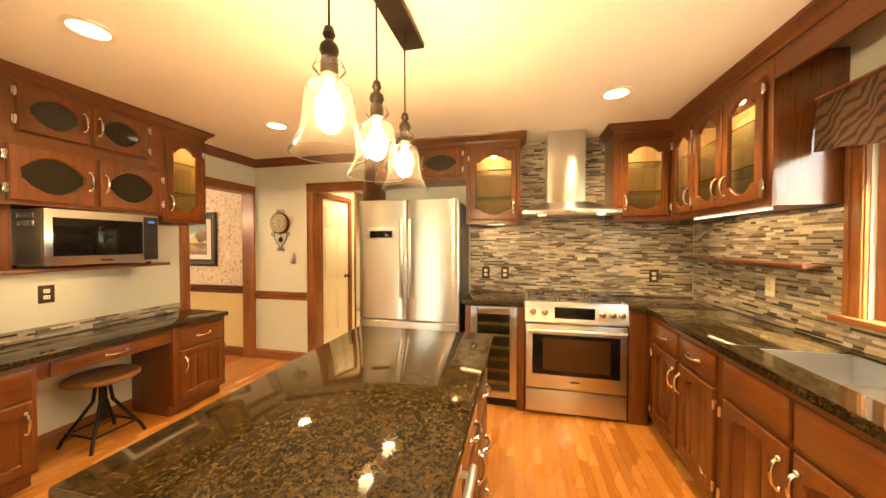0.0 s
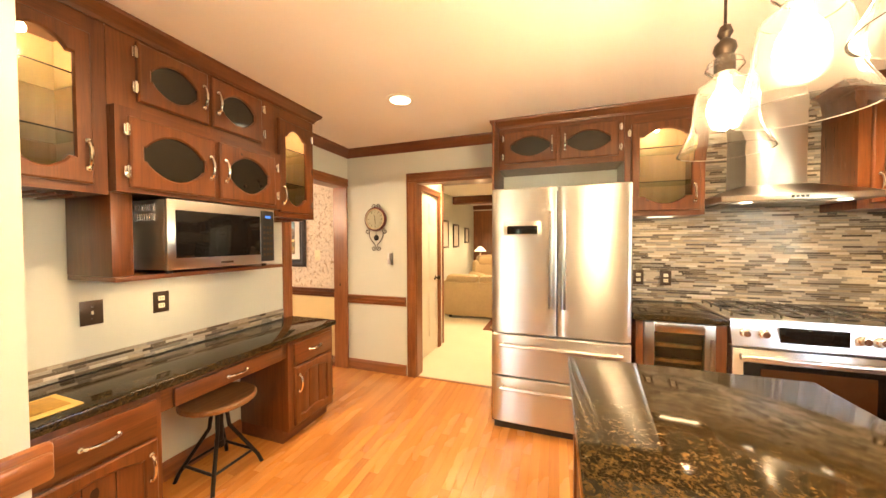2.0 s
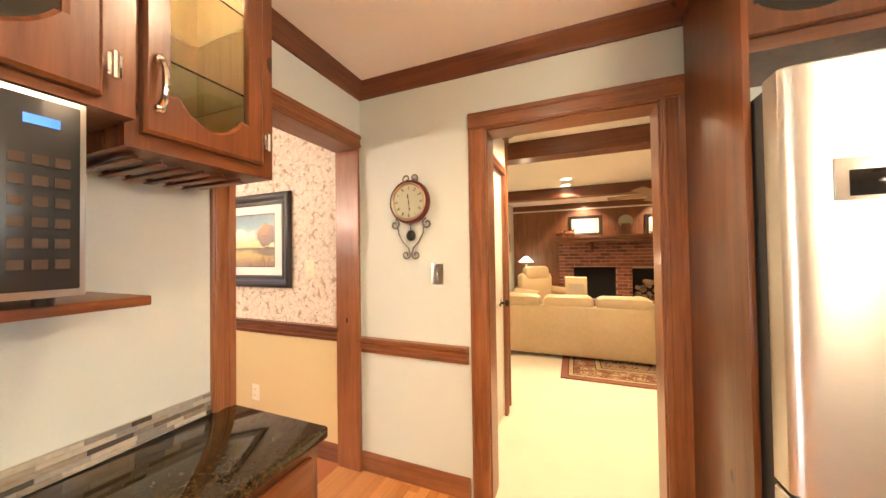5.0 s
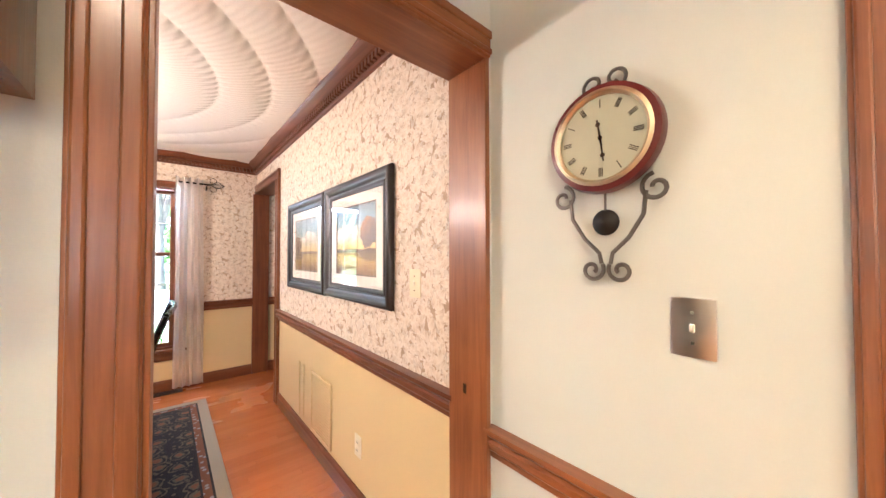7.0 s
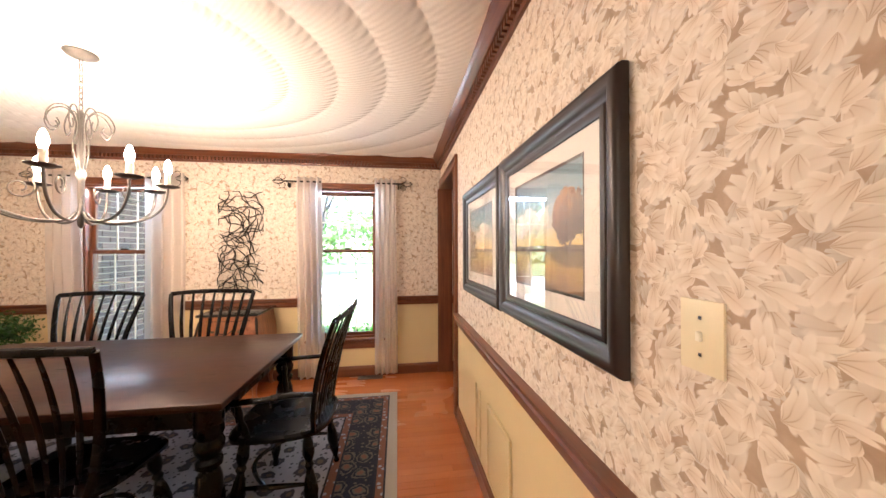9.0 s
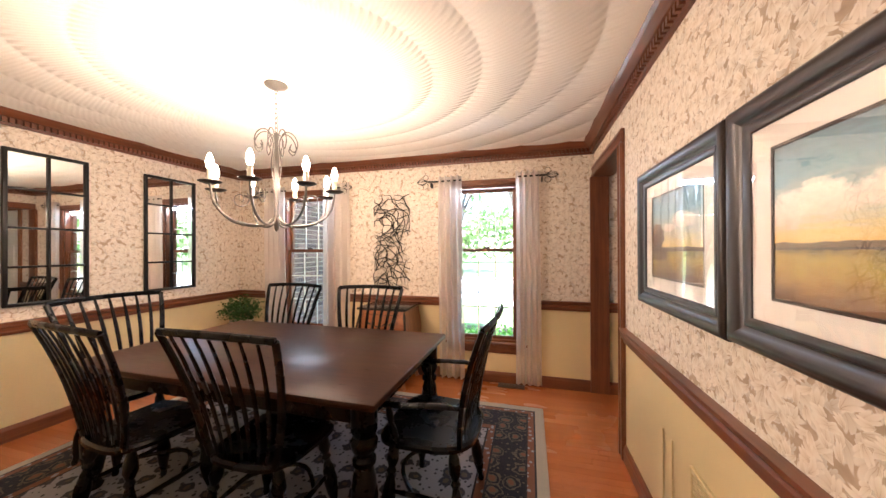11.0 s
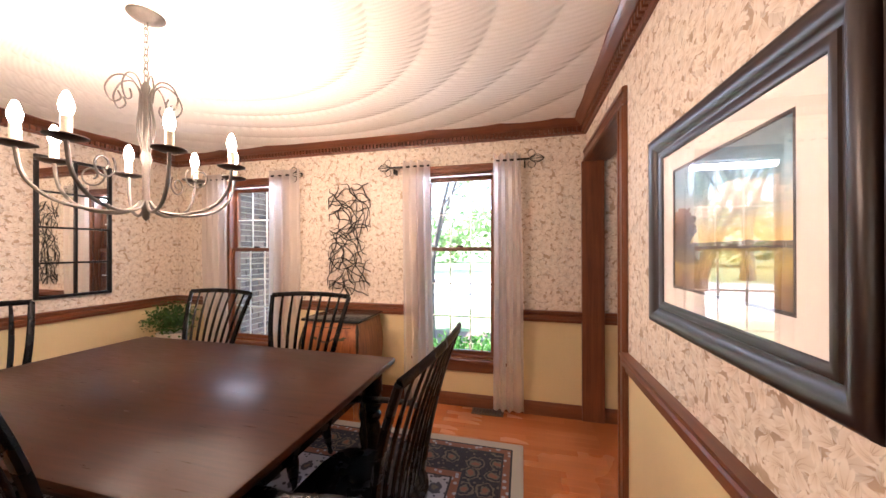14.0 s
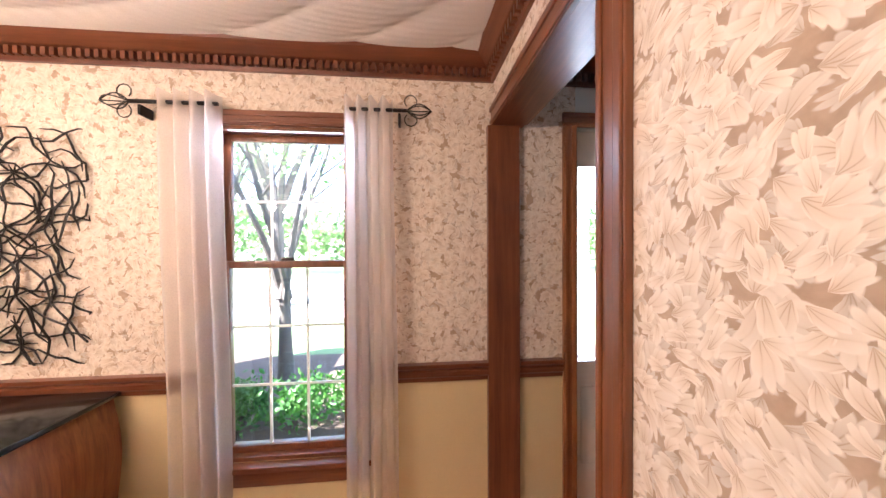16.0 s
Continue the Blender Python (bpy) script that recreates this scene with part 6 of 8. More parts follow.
for i in range(12):
    a = radians(30 * i)
    bm = bmesh.new()
    for q in ((-0.0045, -0.0025), (-0.0008, 0.0008), (0.0025, 0.0045)) if i % 5 else ((-0.001, 0.001),):
        quad_box(bm, q[0], q[1], -0.0395, -0.0388, 0.070, 0.090)
    bmesh.ops.rotate(bm, verts=bm.verts[:], matrix=Matrix.Rotation(a, 3, "Y"), cent=(0, 0, 0))
    bmesh.ops.translate(bm, verts=bm.verts[:], vec=(CX, N, CZ))
    part("hour_mark", bm, BRONZE, ck, "roman hour numeral")
for ln, wd_, a in ((0.056, 0.0016, 173), (0.044, 0.002, -9)):
    bm = box(-wd_, wd_, -0.041, -0.0402, -0.018, ln)
    lathe(bm, [(0.0, -0.0412), (0.0055, -0.0412), (0.0055, -0.0402), (0.0, -0.0402)], (0, 0, ln * 0.74), 12, "y")
    lathe(bm, [(0.0, -0.0416), (0.005, -0.0416), (0.005, -0.0402)], (0, 0, 0), 12, "y")
    bmesh.ops.rotate(bm, verts=bm.verts[:], matrix=Matrix.Rotation(radians(a), 3, "Y"), cent=(0, 0, 0))
    bmesh.ops.translate(bm, verts=bm.verts[:], vec=(CX, N, CZ))
    part("clock_hand", bm, BRONZE, ck)


def scroll(cx, cz, r, a0, turns, sg, y, k=22):
    return [(cx + sg * r * (1 - 0.75 * i / k) * math.cos(a0 + turns * 2 * math.pi * i / k), y, cz + r * (1 - 0.75 * i / k) * math.sin(a0 + turns * 2 * math.pi * i / k)) for i in range(k + 1)]


YC = N - 0.016
for sg in (-1, 1):
    part("scroll", sweep(bmesh.new(), scroll(CX + sg * 0.025, 1.772, 0.028, radians(-90), 1.1, sg, YC), 0.0045, 6), PEWTER, ck)
    part("scroll", sweep(bmesh.new(), scroll(CX + sg * 0.105, 1.505, 0.032, radians(100), 1.2, sg, YC), 0.005, 6), PEWTER, ck)
    part("scroll", sweep(bmesh.new(), [(CX + sg * 0.085, YC, 1.50), (CX + sg * 0.08, YC, 1.45), (CX + sg * 0.05, YC, 1.40), (CX + sg * 0.015, YC, 1.365), (CX + sg * 0.01, YC, 1.34)] , 0.005, 6), PEWTER, ck)
    part("scroll", sweep(bmesh.new(), scroll(CX + sg * 0.032, 1.325, 0.028, radians(150), 1.2, sg, YC), 0.005, 6), PEWTER, ck)
part("pendulum_rod", sweep(bmesh.new(), [(CX, YC, 1.52), (CX, YC, 1.445)], 0.003, 6), PEWTER, ck)
part("pendulum", lathe(bmesh.new(), [(0, -0.004), (0.025, -0.006), (0.031, -0.015), (0.022, -0.025), (0, -0.029)], (CX, N, 1.437), 20, "y"), IRON, ck, "dark pendulum bob")

# ---- dining room windows ----
def sash_window(name, win, label):
    """A stained double-hung window with white grilles, in the window wall."""
    a0, a1, z0, z1 = win
    w = tagged(thing(name, (XW - 0.05, (a0 + a1) / 2, z0), label, "window"), kind="structure")
    bm = bmesh.new()
    for q in ((a0, a0 + 0.022, z0, z1), (a1 - 0.022, a1, z0, z1), (a0 + 0.022, a1 - 0.022, z0, z0 + 0.022), (a0 + 0.022, a1 - 0.022, z1 - 0.022, z1)):
        quad_box(bm, XW - 0.138, XW + 0.006, *q, 0.002)
    part("window_frame", bm, DINTRIM["z"], w)
    mid = 1.378
    for lo, hi, x in ((z0 + 0.022, mid + 0.016, XW - 0.06), (mid - 0.016, z1 - 0.022, XW - 0.09)):
        bm = bmesh.new()
        b0, b1 = a0 + 0.022, a1 - 0.022
        for q in ((b0, b0 + 0.034, lo, hi), (b1 - 0.034, b1, lo, hi), (b0 + 0.034, b1 - 0.034, lo, lo + 0.034), (b0 + 0.034, b1 - 0.034, hi - 0.034, hi)):
            quad_box(bm, x, x + 0.028, *q, 0.002)
        s = part("sash", bm, DINTRIM["z"], w)
        pane = part("pane", box(x + 0.012, x + 0.015, b0 + 0.034, b1 - 0.034, lo + 0.034, hi - 0.034), GLASS, s, "clear window glass")
        pane.visible_shadow = False
        bm = bmesh.new()
        for i in (1, 2):
            a = b0 + 0.034 + (b1 - b0 - 0.068) * i / 3
            quad_box(bm, x + 0.002, x + 0.009, a - 0.006, a + 0.006, lo + 0.034, hi - 0.034)
        rows_ = 3 if lo < 1 else 2
        for k in range(1, rows_):
            z = lo + 0.034 + (hi - lo - 0.068) * k / rows_
            quad_box(bm, x + 0.0025, x + 0.0085, b0 + 0.034, b1 - 0.034, z - 0.006, z + 0.006)
        part("grille", bm, WHITEPAINT, s, "thin white grille bars")
    part("sash_lock", box(XW - 0.058, XW - 0.035, (a0 + a1) / 2 - 0.03, (a0 + a1) / 2 + 0.03, mid + 0.0165, mid + 0.034, 0.004), BRONZE, w)
    part("sill", box(XW - 0.03, XW + 0.055, a0 - 0.10, a1 + 0.10, z0 - 0.03, z0 - 0.002, 0.005), DINTRIM["y"], w)
    part("apron", box(XW + 0.0045, XW + 0.022, a0 - 0.075, a1 + 0.075, z0 - 0.115, z0 - 0.031, 0.004), DINTRIM["y"], w)
    for c in casing("y", XW + INSIDE, 1, a0, a1, z1, DINTRIM, wide=0.07, floor=z0 - 0.002):
        pass
    return w


sash_window("window_1", WIN1, "stained double-hung dining room window with white grilles")
sash_window("window_2", WIN2, "stained double-hung dining room window with white grilles")


def curtain(y0, y1, seed, skew):
    """A hanging sheer panel gathered in folds."""
    rnd = random.Random(seed)
    bm = bmesh.new()
    k, rows = 84, 26
    grid = []
    ph = [rnd.uniform(0, 6.28) for _ in range(4)]
    for j in range(rows + 1):
        t = j / rows
        z = 2.165 - t * 2.13
        line = []
        for i in range(k + 1):
            u = i / k
            spread = 1 + 0.10 * t * math.sin(ph[0] + 2 * t)
            y = (y0 + y1) / 2 + (u - 0.5) * (y1 - y0) * spread + skew * t * t + 0.012 * math.sin(5 * t + ph[1]) * t
            fold = 0.036 * math.sin(u * 2 * math.pi * 4 + ph[2] + 0.6 * t * math.sin(3 * t + ph[3])) * (1 - 0.25 * t) + 0.010 * t * math.sin(u * 33 + ph[1] + 4 * t)
            line.append(bm.verts.new((XW + 0.085 + fold, y, z + 0.004 * math.sin(u * 25))))
        grid.append(line)
    for r0, r1 in zip(grid, grid[1:]):
        for i in range(k):
            bm.faces.new((r0[i], r0[i + 1], r1[i + 1], r1[i]))
    return solo("curtain", bm, SHEER, "beige sheer curtain panel hanging in folds to the floor", "curtain", "dining room curtains")


curtain(2.60, 2.86, 1, 0.03)
curtain(3.42, 3.645, 2, 0.02)
curtain(0.36, 0.66, 3, 0.03)
curtain(1.20, 1.55, 4, 0.0)


def rod(y0, y1, in0, in1):
    r = thing("curtain_rod", (XW + 0.085, (y0 + y1) / 2, 2.06), "pair of short dark iron curtain rods with cage finials", "curtain rod", "dining room curtain rods")
    for a, b in ((y0 + 0.12, in0), (in1, y1 - 0.12)):
        part("rod", sweep(bmesh.new(), [(XW + 0.085, a, 2.115), (XW + 0.085, b, 2.115)], 0.009, 10), IRON, r)
    for s, y in ((-1, y0 + 0.12), (1, y1 - 0.12)):
        bm = bmesh.new()
        for q in range(5):
            a = 2 * math.pi * q / 5 + 0.3
            sweep(bm, [(XW + 0.085 + 0.034 * math.sin(math.pi * t) * math.cos(a), y + s * 0.12 * t, 2.115 + 0.034 * math.sin(math.pi * t) * math.sin(a)) for t in (i / 8 for i in range(9))], 0.003, 5)
        part("finial", bm, IRON, r, "open iron cage finial")
        for t in (-1, 1):
            part("scroll", sweep(bmesh.new(), [(XW + 0.085, y + s * (0.02 + 0.030 * math.sin(q * 0.62)), 2.115 + t * (0.014 + 0.030 * (1 - math.cos(q * 0.62)))) for q in range(10)], 0.0028, 5), IRON, r)
        part("bracket", box(XW + INSIDE, XW + 0.08, y - s * 0.035 - 0.006, y - s * 0.035 + 0.006, 2.06, 2.105, 0.002), IRON, r)
    return r


rod(2.37, 3.83, 2.86, 3.42)
rod(0.12, 1.575, 0.66, 1.20)

# ---- table ----
tb = thing("dining_table", (-4.935, 2.0, 0.012), "dark mahogany dining table on black turned legs", "table")
TX0, TX1, TY0, TY1 = -5.505, -4.365, 1.04, 2.95
part("tabletop", box(TX0, TX1, TY0, TY1, 0.725, 0.76, 0.012), TABLEWOOD, tb, "polished dark mahogany top")
bm = bmesh.new()
for q in ((TX0 + 0.09, TX1 - 0.09, TY0 + 0.09, TY0 + 0.115), (TX0 + 0.09, TX1 - 0.09, TY1 - 0.115, TY1 - 0.09), (TX0 + 0.09, TX0 + 0.115, TY0 + 0.115, TY1 - 0.115), (TX1 - 0.115, TX1 - 0.09, TY0 + 0.115, TY1 - 0.115)):
    quad_box(bm, *q, 0.62, 0.7245)
part("apron", bm, BLACKPAINT, tb, "black apron")
LEGP = [(0.035, 0.012), (0.042, 0.03), (0.030, 0.06), (0.034, 0.09), (0.056, 0.20), (0.060, 0.30), (0.050, 0.40), (0.038, 0.44), (0.052, 0.455), (0.052, 0.475), (0.038, 0.49), (0.055, 0.52), (0.060, 0.55), (0.048, 0.575), (0.058, 0.60), (0.058, 0.7245)]
for x in (TX0 + 0.10, TX1 - 0.10):
    for y in (TY0 + 0.065, TY1 - 0.10):
        part("leg", lathe(bmesh.new(), LEGP, (x, y, 0), 20), BLACKPAINT, tb, "black turned leg")

# ---- chairs: built facing +y with the seat's middle at the origin ----
def build_chair(arms, name, label, top_w, wide=0.245, deep=0.225):
    c = thing(name, (0, 0, 0), label, "chair", "chairs round the table")
    bm = bmesh.new()
    rings = []
    for z, ins in ((0.425, 0.02), (0.435, 0.0), (0.452, 0.0), (0.462, 0.012)):
        ring = []
        for i in range(32):
            a = 2 * math.pi * i / 32
            cx, sy = math.cos(a), math.sin(a)
            hx, hy = wide + 0.03 * sy - 0.012 * math.cos(2 * a), deep
            x = math.copysign(abs(cx) ** 0.62, cx) * (hx - ins)
            y = math.copysign(abs(sy) ** 0.62, sy) * (hy - ins)
            ring.append(bm.verts.new((x, y, z)))
        rings.append(ring)
    for r0, r1 in zip(rings, rings[1:]):
        for i in range(32):
            bm.faces.new((r0[i], r0[(i + 1) % 32], r1[(i + 1) % 32], r1[i]))
    bm.faces.new(rings[0][::-1])
    ctr = bm.verts.new((0, -0.03, 0.448))
    for i in range(32):
        bm.faces.new((rings[-1][i], rings[-1][(i + 1) % 32], ctr))
    part("seat", bm, BLACKPAINT, c, "shaped black wooden seat", True)
    for sx in (-1, 1):
        for fy, out in ((0.15, 0.03), (-0.15, -0.05)):
            p0, p1 = Vector((sx * (wide - 0.085), fy, 0.428)), Vector((sx * (wide - 0.02), fy + out, 0.0))
            prof = [(0.0, 0.016), (0.08, 0.026), (0.20, 0.031), (0.29, 0.017), (0.33, 0.025), (0.37, 0.016), (0.48, 0.028), (0.60, 0.035), (0.74, 0.029), (0.90, 0.014), (0.96, 0.018), (1.0, 0.014)]
            part("leg", sweep(bmesh.new(), [p0.lerp(p1, t) for t, _ in prof], [r for _, r in prof], 12), BLACKPAINT, c, "", True)
        part("side_stretcher", sweep(bmesh.new(), [(sx * (wide - 0.05), 0.163, 0.20), (sx * (wide - 0.047), 0.0, 0.20), (sx * (wide - 0.05), -0.172, 0.20)], [0.008, 0.014, 0.008], 8), BLACKPAINT, c, "", True)
    part("bow_stretcher", sweep(bmesh.new(), [((2 * t - 1) * (wide - 0.049), 0.04 + 0.14 * math.sin(math.pi * t), 0.20) for t in (i / 10 for i in range(11))], 0.011, 8), BLACKPAINT, c, "", True)

    def back(u, t):
        """u -1..1 across, t 0..1 from seat to top: splayed, bent back and curved."""
        w = wide - 0.07 + top_w * t ** 0.8
        return Vector((u * w, -0.185 - 0.03 * t - 0.10 * t * t - 0.028 * (1 - u * u) * t, 0.455 + 0.575 * t + 0.012 * (1 - u * u) * t))
    for u in (-1, 1):
        part("back_post", sweep(bmesh.new(), [back(u, i / 10) for i in range(11)], [0.019 - 0.003 * abs(i - 4) / 6 for i in range(11)], 8, 0.8, (1, 0, 0)), BLACKPAINT, c, "", True)
    part("top_rail", sweep(bmesh.new(), [back(-1.0 + 2 * i / 12, 1.0) for i in range(13)], 0.017, 8, 0.62, (0, 0, 1)), BLACKPAINT, c, "curved black top rail", True)
    for k in range(7):
        u = -0.75 + 0.25 * k
        part("spindle", sweep(bmesh.new(), [back(u, i / 8) for i in range(9)], [0.007, 0.009, 0.011, 0.013, 0.0135, 0.013, 0.012, 0.010, 0.008], 6, 0.55, (1, 0, 0)), BLACKPAINT, c, "", True)
    if arms:
        for sx in (-1, 1):
            p = back(sx, 0.36)
            part("arm", sweep(bmesh.new(), [p, (sx * (wide + 0.015), -0.10, 0.675), (sx * (wide + 0.03), 0.03, 0.665), (sx * (wide + 0.025), 0.17, 0.655), (sx * wide, 0.22, 0.645)], [0.014, 0.018, 0.018, 0.023, 0.016], 10, 0.7, (1, 0, 0)), BLACKPAINT, c, "black curved arm", True)
            part("arm_support", sweep(bmesh.new(), [(sx * (wide - 0.025), 0.11, 0.455), (sx * (wide - 0.01), 0.125, 0.52), (sx * wide, 0.13, 0.56), (sx * (wide + 0.005), 0.135, 0.60), (sx * (wide + 0.012), 0.14, 0.655)], [0.013, 0.020, 0.012, 0.018, 0.010], 10), BLACKPAINT, c, "", True)
    return c


SIDE = build_chair(False, "dining_chair", "black painted spindle-back dining chair pushed to the table", 0.125)
ARM = build_chair(True, "dining_armchair", "black painted spindle-back armchair at the table's end", 0.12, 0.275, 0.245)
RUGZ = 0.012
# near side, window side, then the two ends
for x, y, rz in ((-4.44, 1.59, 84), (-5.48, 1.36, -92), (-5.48, 2.195, -86)):
    copy_thing(SIDE, pose(x, y, RUGZ, 0, 0, rz))
SIDE.matrix_basis = pose(-4.505, 2.335, RUGZ, 0, 0, 90)
copy_thing(ARM, pose(-4.82, 0.92, RUGZ, 0, 0, 0))
ARM.matrix_basis = pose(-4.86, 3.06, RUGZ, 0, 0, 178)

RUGX, RUGY = 1.19, 1.655
rg2 = box(-RUGX, RUGX, -RUGY, RUGY, 0, 0.012, 0.003)
ob = link("area_rug", rg2, rug("dining_rug", RUGX, RUGY, (0.34, 0.33, 0.35), (0.014, 0.016, 0.026), (0.045, 0.045, 0.06), (0.13, 0.105, 0.075), (0.44, 0.39, 0.31), (0.21, 0.085, 0.05)))
ob.location = (-4.895, 2.003, 0.0)
tagged(ob, "navy and ivory floral oriental rug under the dining table", "rug")

# ---- chandelier ----
def rounded(arm):
    """A smooth curve through a few profile points."""
    fine = []
    for j in range(len(arm) - 1):
        for q in range(4):
            t = q / 4
            p0, p1, p2, p3 = arm[max(j - 1, 0)], arm[j], arm[j + 1], arm[min(j + 2, len(arm) - 1)]
            fine.append(tuple(0.5 * (2 * b + (d - a_) * t + (2 * a_ - 5 * b + 4 * d - e) * t * t + (3 * b - a_ - 3 * d + e) * t ** 3) for a_, b, d, e in zip(p0, p1, p2, p3)))
    return fine + [arm[-1]]


ch = thing("chandelier", (CHAND[0], CHAND[1], 1.51), "pewter scroll-arm chandelier with eight lit candle bulbs", "chandelier")
hx, hy = CHAND
part("canopy", lathe(bmesh.new(), [(0.0, 2.385), (0.02, 2.388), (0.055, 2.40), (0.068, 2.412), (0.068, CEIL - 0.002), (0, CEIL - 0.002)], (hx, hy, 0), 24), PEWTER, ch)
bm = bmesh.new()
for i in range(9):
    z = 2.375 - i * 0.03
    pts = [(hx + (0.009 * math.cos(q) if i % 2 else 0), hy + (0 if i % 2 else 0.009 * math.cos(q)), z + 0.02 * math.sin(q)) for q in (2 * math.pi * k / 12 for k in range(13))]
    sweep(bm, pts, 0.0022, 5)
part("chain", bm, PEWTER, ch)
part("stem", lathe(bmesh.new(), [(0, 1.50), (0.012, 1.515), (0.018, 1.58), (0.012, 1.62), (0.014, 1.75), (0.022, 1.78), (0.012, 1.82), (0.010, 2.07), (0.016, 2.10), (0.008, 2.12), (0, 2.125)], (hx, hy, 0), 14), PEWTER, ch)
for i in range(8):
    a = radians(22.5 + 45 * i)
    c, s = math.cos(a), math.sin(a)
    hi = -0.025
    arm = [(0.015, 1.59), (0.05, 1.55), (0.14, 1.535), (0.26, 1.565), (0.33, 1.64), (0.35, 1.77 + hi)]
    fine = rounded(arm)
    am = part("arm", sweep(bmesh.new(), [(hx + r * c, hy + r * s, z) for r, z in fine], 0.0068, 8), PEWTER, ch, "slender scrolled arm")
    part("drip_pan", lathe(bmesh.new(), [(0, 1.77 + hi), (0.03, 1.770 + hi), (0.056, 1.780 + hi), (0.055, 1.784 + hi), (0.014, 1.776 + hi), (0, 1.778 + hi)], (hx + 0.35 * c, hy + 0.35 * s, 0), 18), BRONZE, am, "dark drip pan")
    part("candle_sleeve", lathe(bmesh.new(), [(0.015, 1.777 + hi), (0.015, 1.85 + hi), (0, 1.852 + hi)], (hx + 0.35 * c, hy + 0.35 * s, 0), 12), IVORY, am, "ivory candle sleeve")
    b = part("bulb", lathe(bmesh.new(), [(0.011, 1.852 + hi), (0.017, 1.868 + hi), (0.0195, 1.886 + hi), (0.014, 1.912 + hi), (0.007, 1.932 + hi), (0, 1.936 + hi)], (hx + 0.35 * c, hy + 0.35 * s, 0), 12), CANDLEGLOW, am, "glowing candle bulb")
    b.visible_shadow = False
    if i % 2 == 0:
        r0 = 0.135
        part("scroll", sweep(bmesh.new(), [(hx + (0.21 + 0.055 * (1 - 0.7 * t) * math.cos(2.4 + 8.2 * t)) * c, hy + (0.21 + 0.055 * (1 - 0.7 * t) * math.cos(2.4 + 8.2 * t)) * s, 1.70 + 0.055 * (1 - 0.7 * t) * math.sin(2.4 + 8.2 * t)) for t in (k / 20 for k in range(21))], 0.004, 6), PEWTER, ch)
    part("top_loop", sweep(bmesh.new(), [(hx + r * c, hy + r * s, z) for r, z in rounded(((0.012, 1.80), (0.03, 1.92), (0.018, 2.05), (0.05, 2.12), (0.10, 2.11), (0.128, 2.05), (0.108, 2.0), (0.08, 2.02), (0.09, 2.05)))], 0.0035, 6), PEWTER, ch)

# ---- framed prints ----
def framed(name, x0, x1, z0, z1, yb, tree, label, group, border=0.087):
    """A print behind glass in a mitred dark frame, hung on a wall facing -y."""
    p = thing(name, ((x0 + x1) / 2, yb, z0), label, "picture", group)
    bm = bmesh.new()
    prof = [(0.0, 0.004), (0.0, 0.020), (0.004, 0.029), (0.012, 0.035), (0.022, 0.036), (0.034, 0.032), (0.046, 0.024), (0.056, 0.017), (0.060, 0.016), (0.063, 0.020), (0.070, 0.021), (border - 0.004, 0.017), (border, 0.012), (border, 0.004)]
    loops = []
    for ins, o in prof:
        loops.append([bm.verts.new((x, yb - o, z)) for x, z in ((x0 + ins, z0 + ins), (x1 - ins, z0 + ins), (x1 - ins, z1 - ins), (x0 + ins, z1 - ins))])
    for l0, l1 in zip(loops, loops[1:] + loops[:1]):
        for i in range(4):
            bm.faces.new((l0[i], l0[(i + 1) % 4], l1[(i + 1) % 4], l1[i]))
    part("frame", bm, FRAMEWOOD, p, "dark wood frame")
    b, m, mv = border, 0.068, 0.058
    bm = bmesh.new()
    for q in ((x0 + b, x0 + b + m, z0 + b, z1 - b), (x1 - b - m, x1 - b, z0 + b, z1 - b), (x0 + b + m, x1 - b - m, z0 + b, z0 + b + mv), (x0 + b + m, x1 - b - m, z1 - b - mv, z1 - b)):
        quad_box(bm, q[0], q[1], yb - 0.010, yb - 0.005, q[2], q[3])
    part("mat_board", bm, MATBOARD, p, "cream mat board")
    bm = bmesh.new()
    e = 0.008
    X0, X1, Z0, Z1 = x0 + b + m, x1 - b - m, z0 + b + mv, z1 - b - mv
    for q in ((X0, X0 + e, Z0, Z1), (X1 - e, X1, Z0, Z1), (X0 + e, X1 - e, Z0, Z0 + e), (X0 + e, X1 - e, Z1 - e, Z1)):
        quad_box(bm, q[0], q[1], yb - 0.0095, yb - 0.0045, q[2], q[3])
    part("fillet", bm, BRONZE, p, "thin dark fillet")
    part("print", box(X0 + e, X1 - e, yb - 0.007, yb - 0.003, Z0 + e, Z1 - e), painting(*tree) if tree else PALEPRINT, p, "landscape print with an autumn tree" if tree else "pale winter print")
    g = part("glass", box(x0 + b - 0.004, x1 - b + 0.004, yb - 0.0135, yb - 0.0115, z0 + b - 0.004, z1 - b + 0.004), GLASS, p, "glazing")
    g.visible_shadow = False
    return p


framed("framed_print", -4.354, -3.552, 1.106, 1.785, NF, (2.3, (0.83, 0.60, 0.20, 0.20), ((0.30, 0.62, 0.30, 0.12), (0.08, 0.55, 0.16, 0.10)), 0.34), "large landscape print with a tree in a dark frame", "dining room prints")
framed("framed_print", -5.172, -4.364, 1.100, 1.781, NF, (6.1, (0.11, 0.50, 0.17, 0.16), ((0.66, 0.66, 0.30, 0.10), (0.40, 0.60, 0.18, 0.06)), 0.34), "large landscape print with autumn woods in a dark frame", "dining room prints")

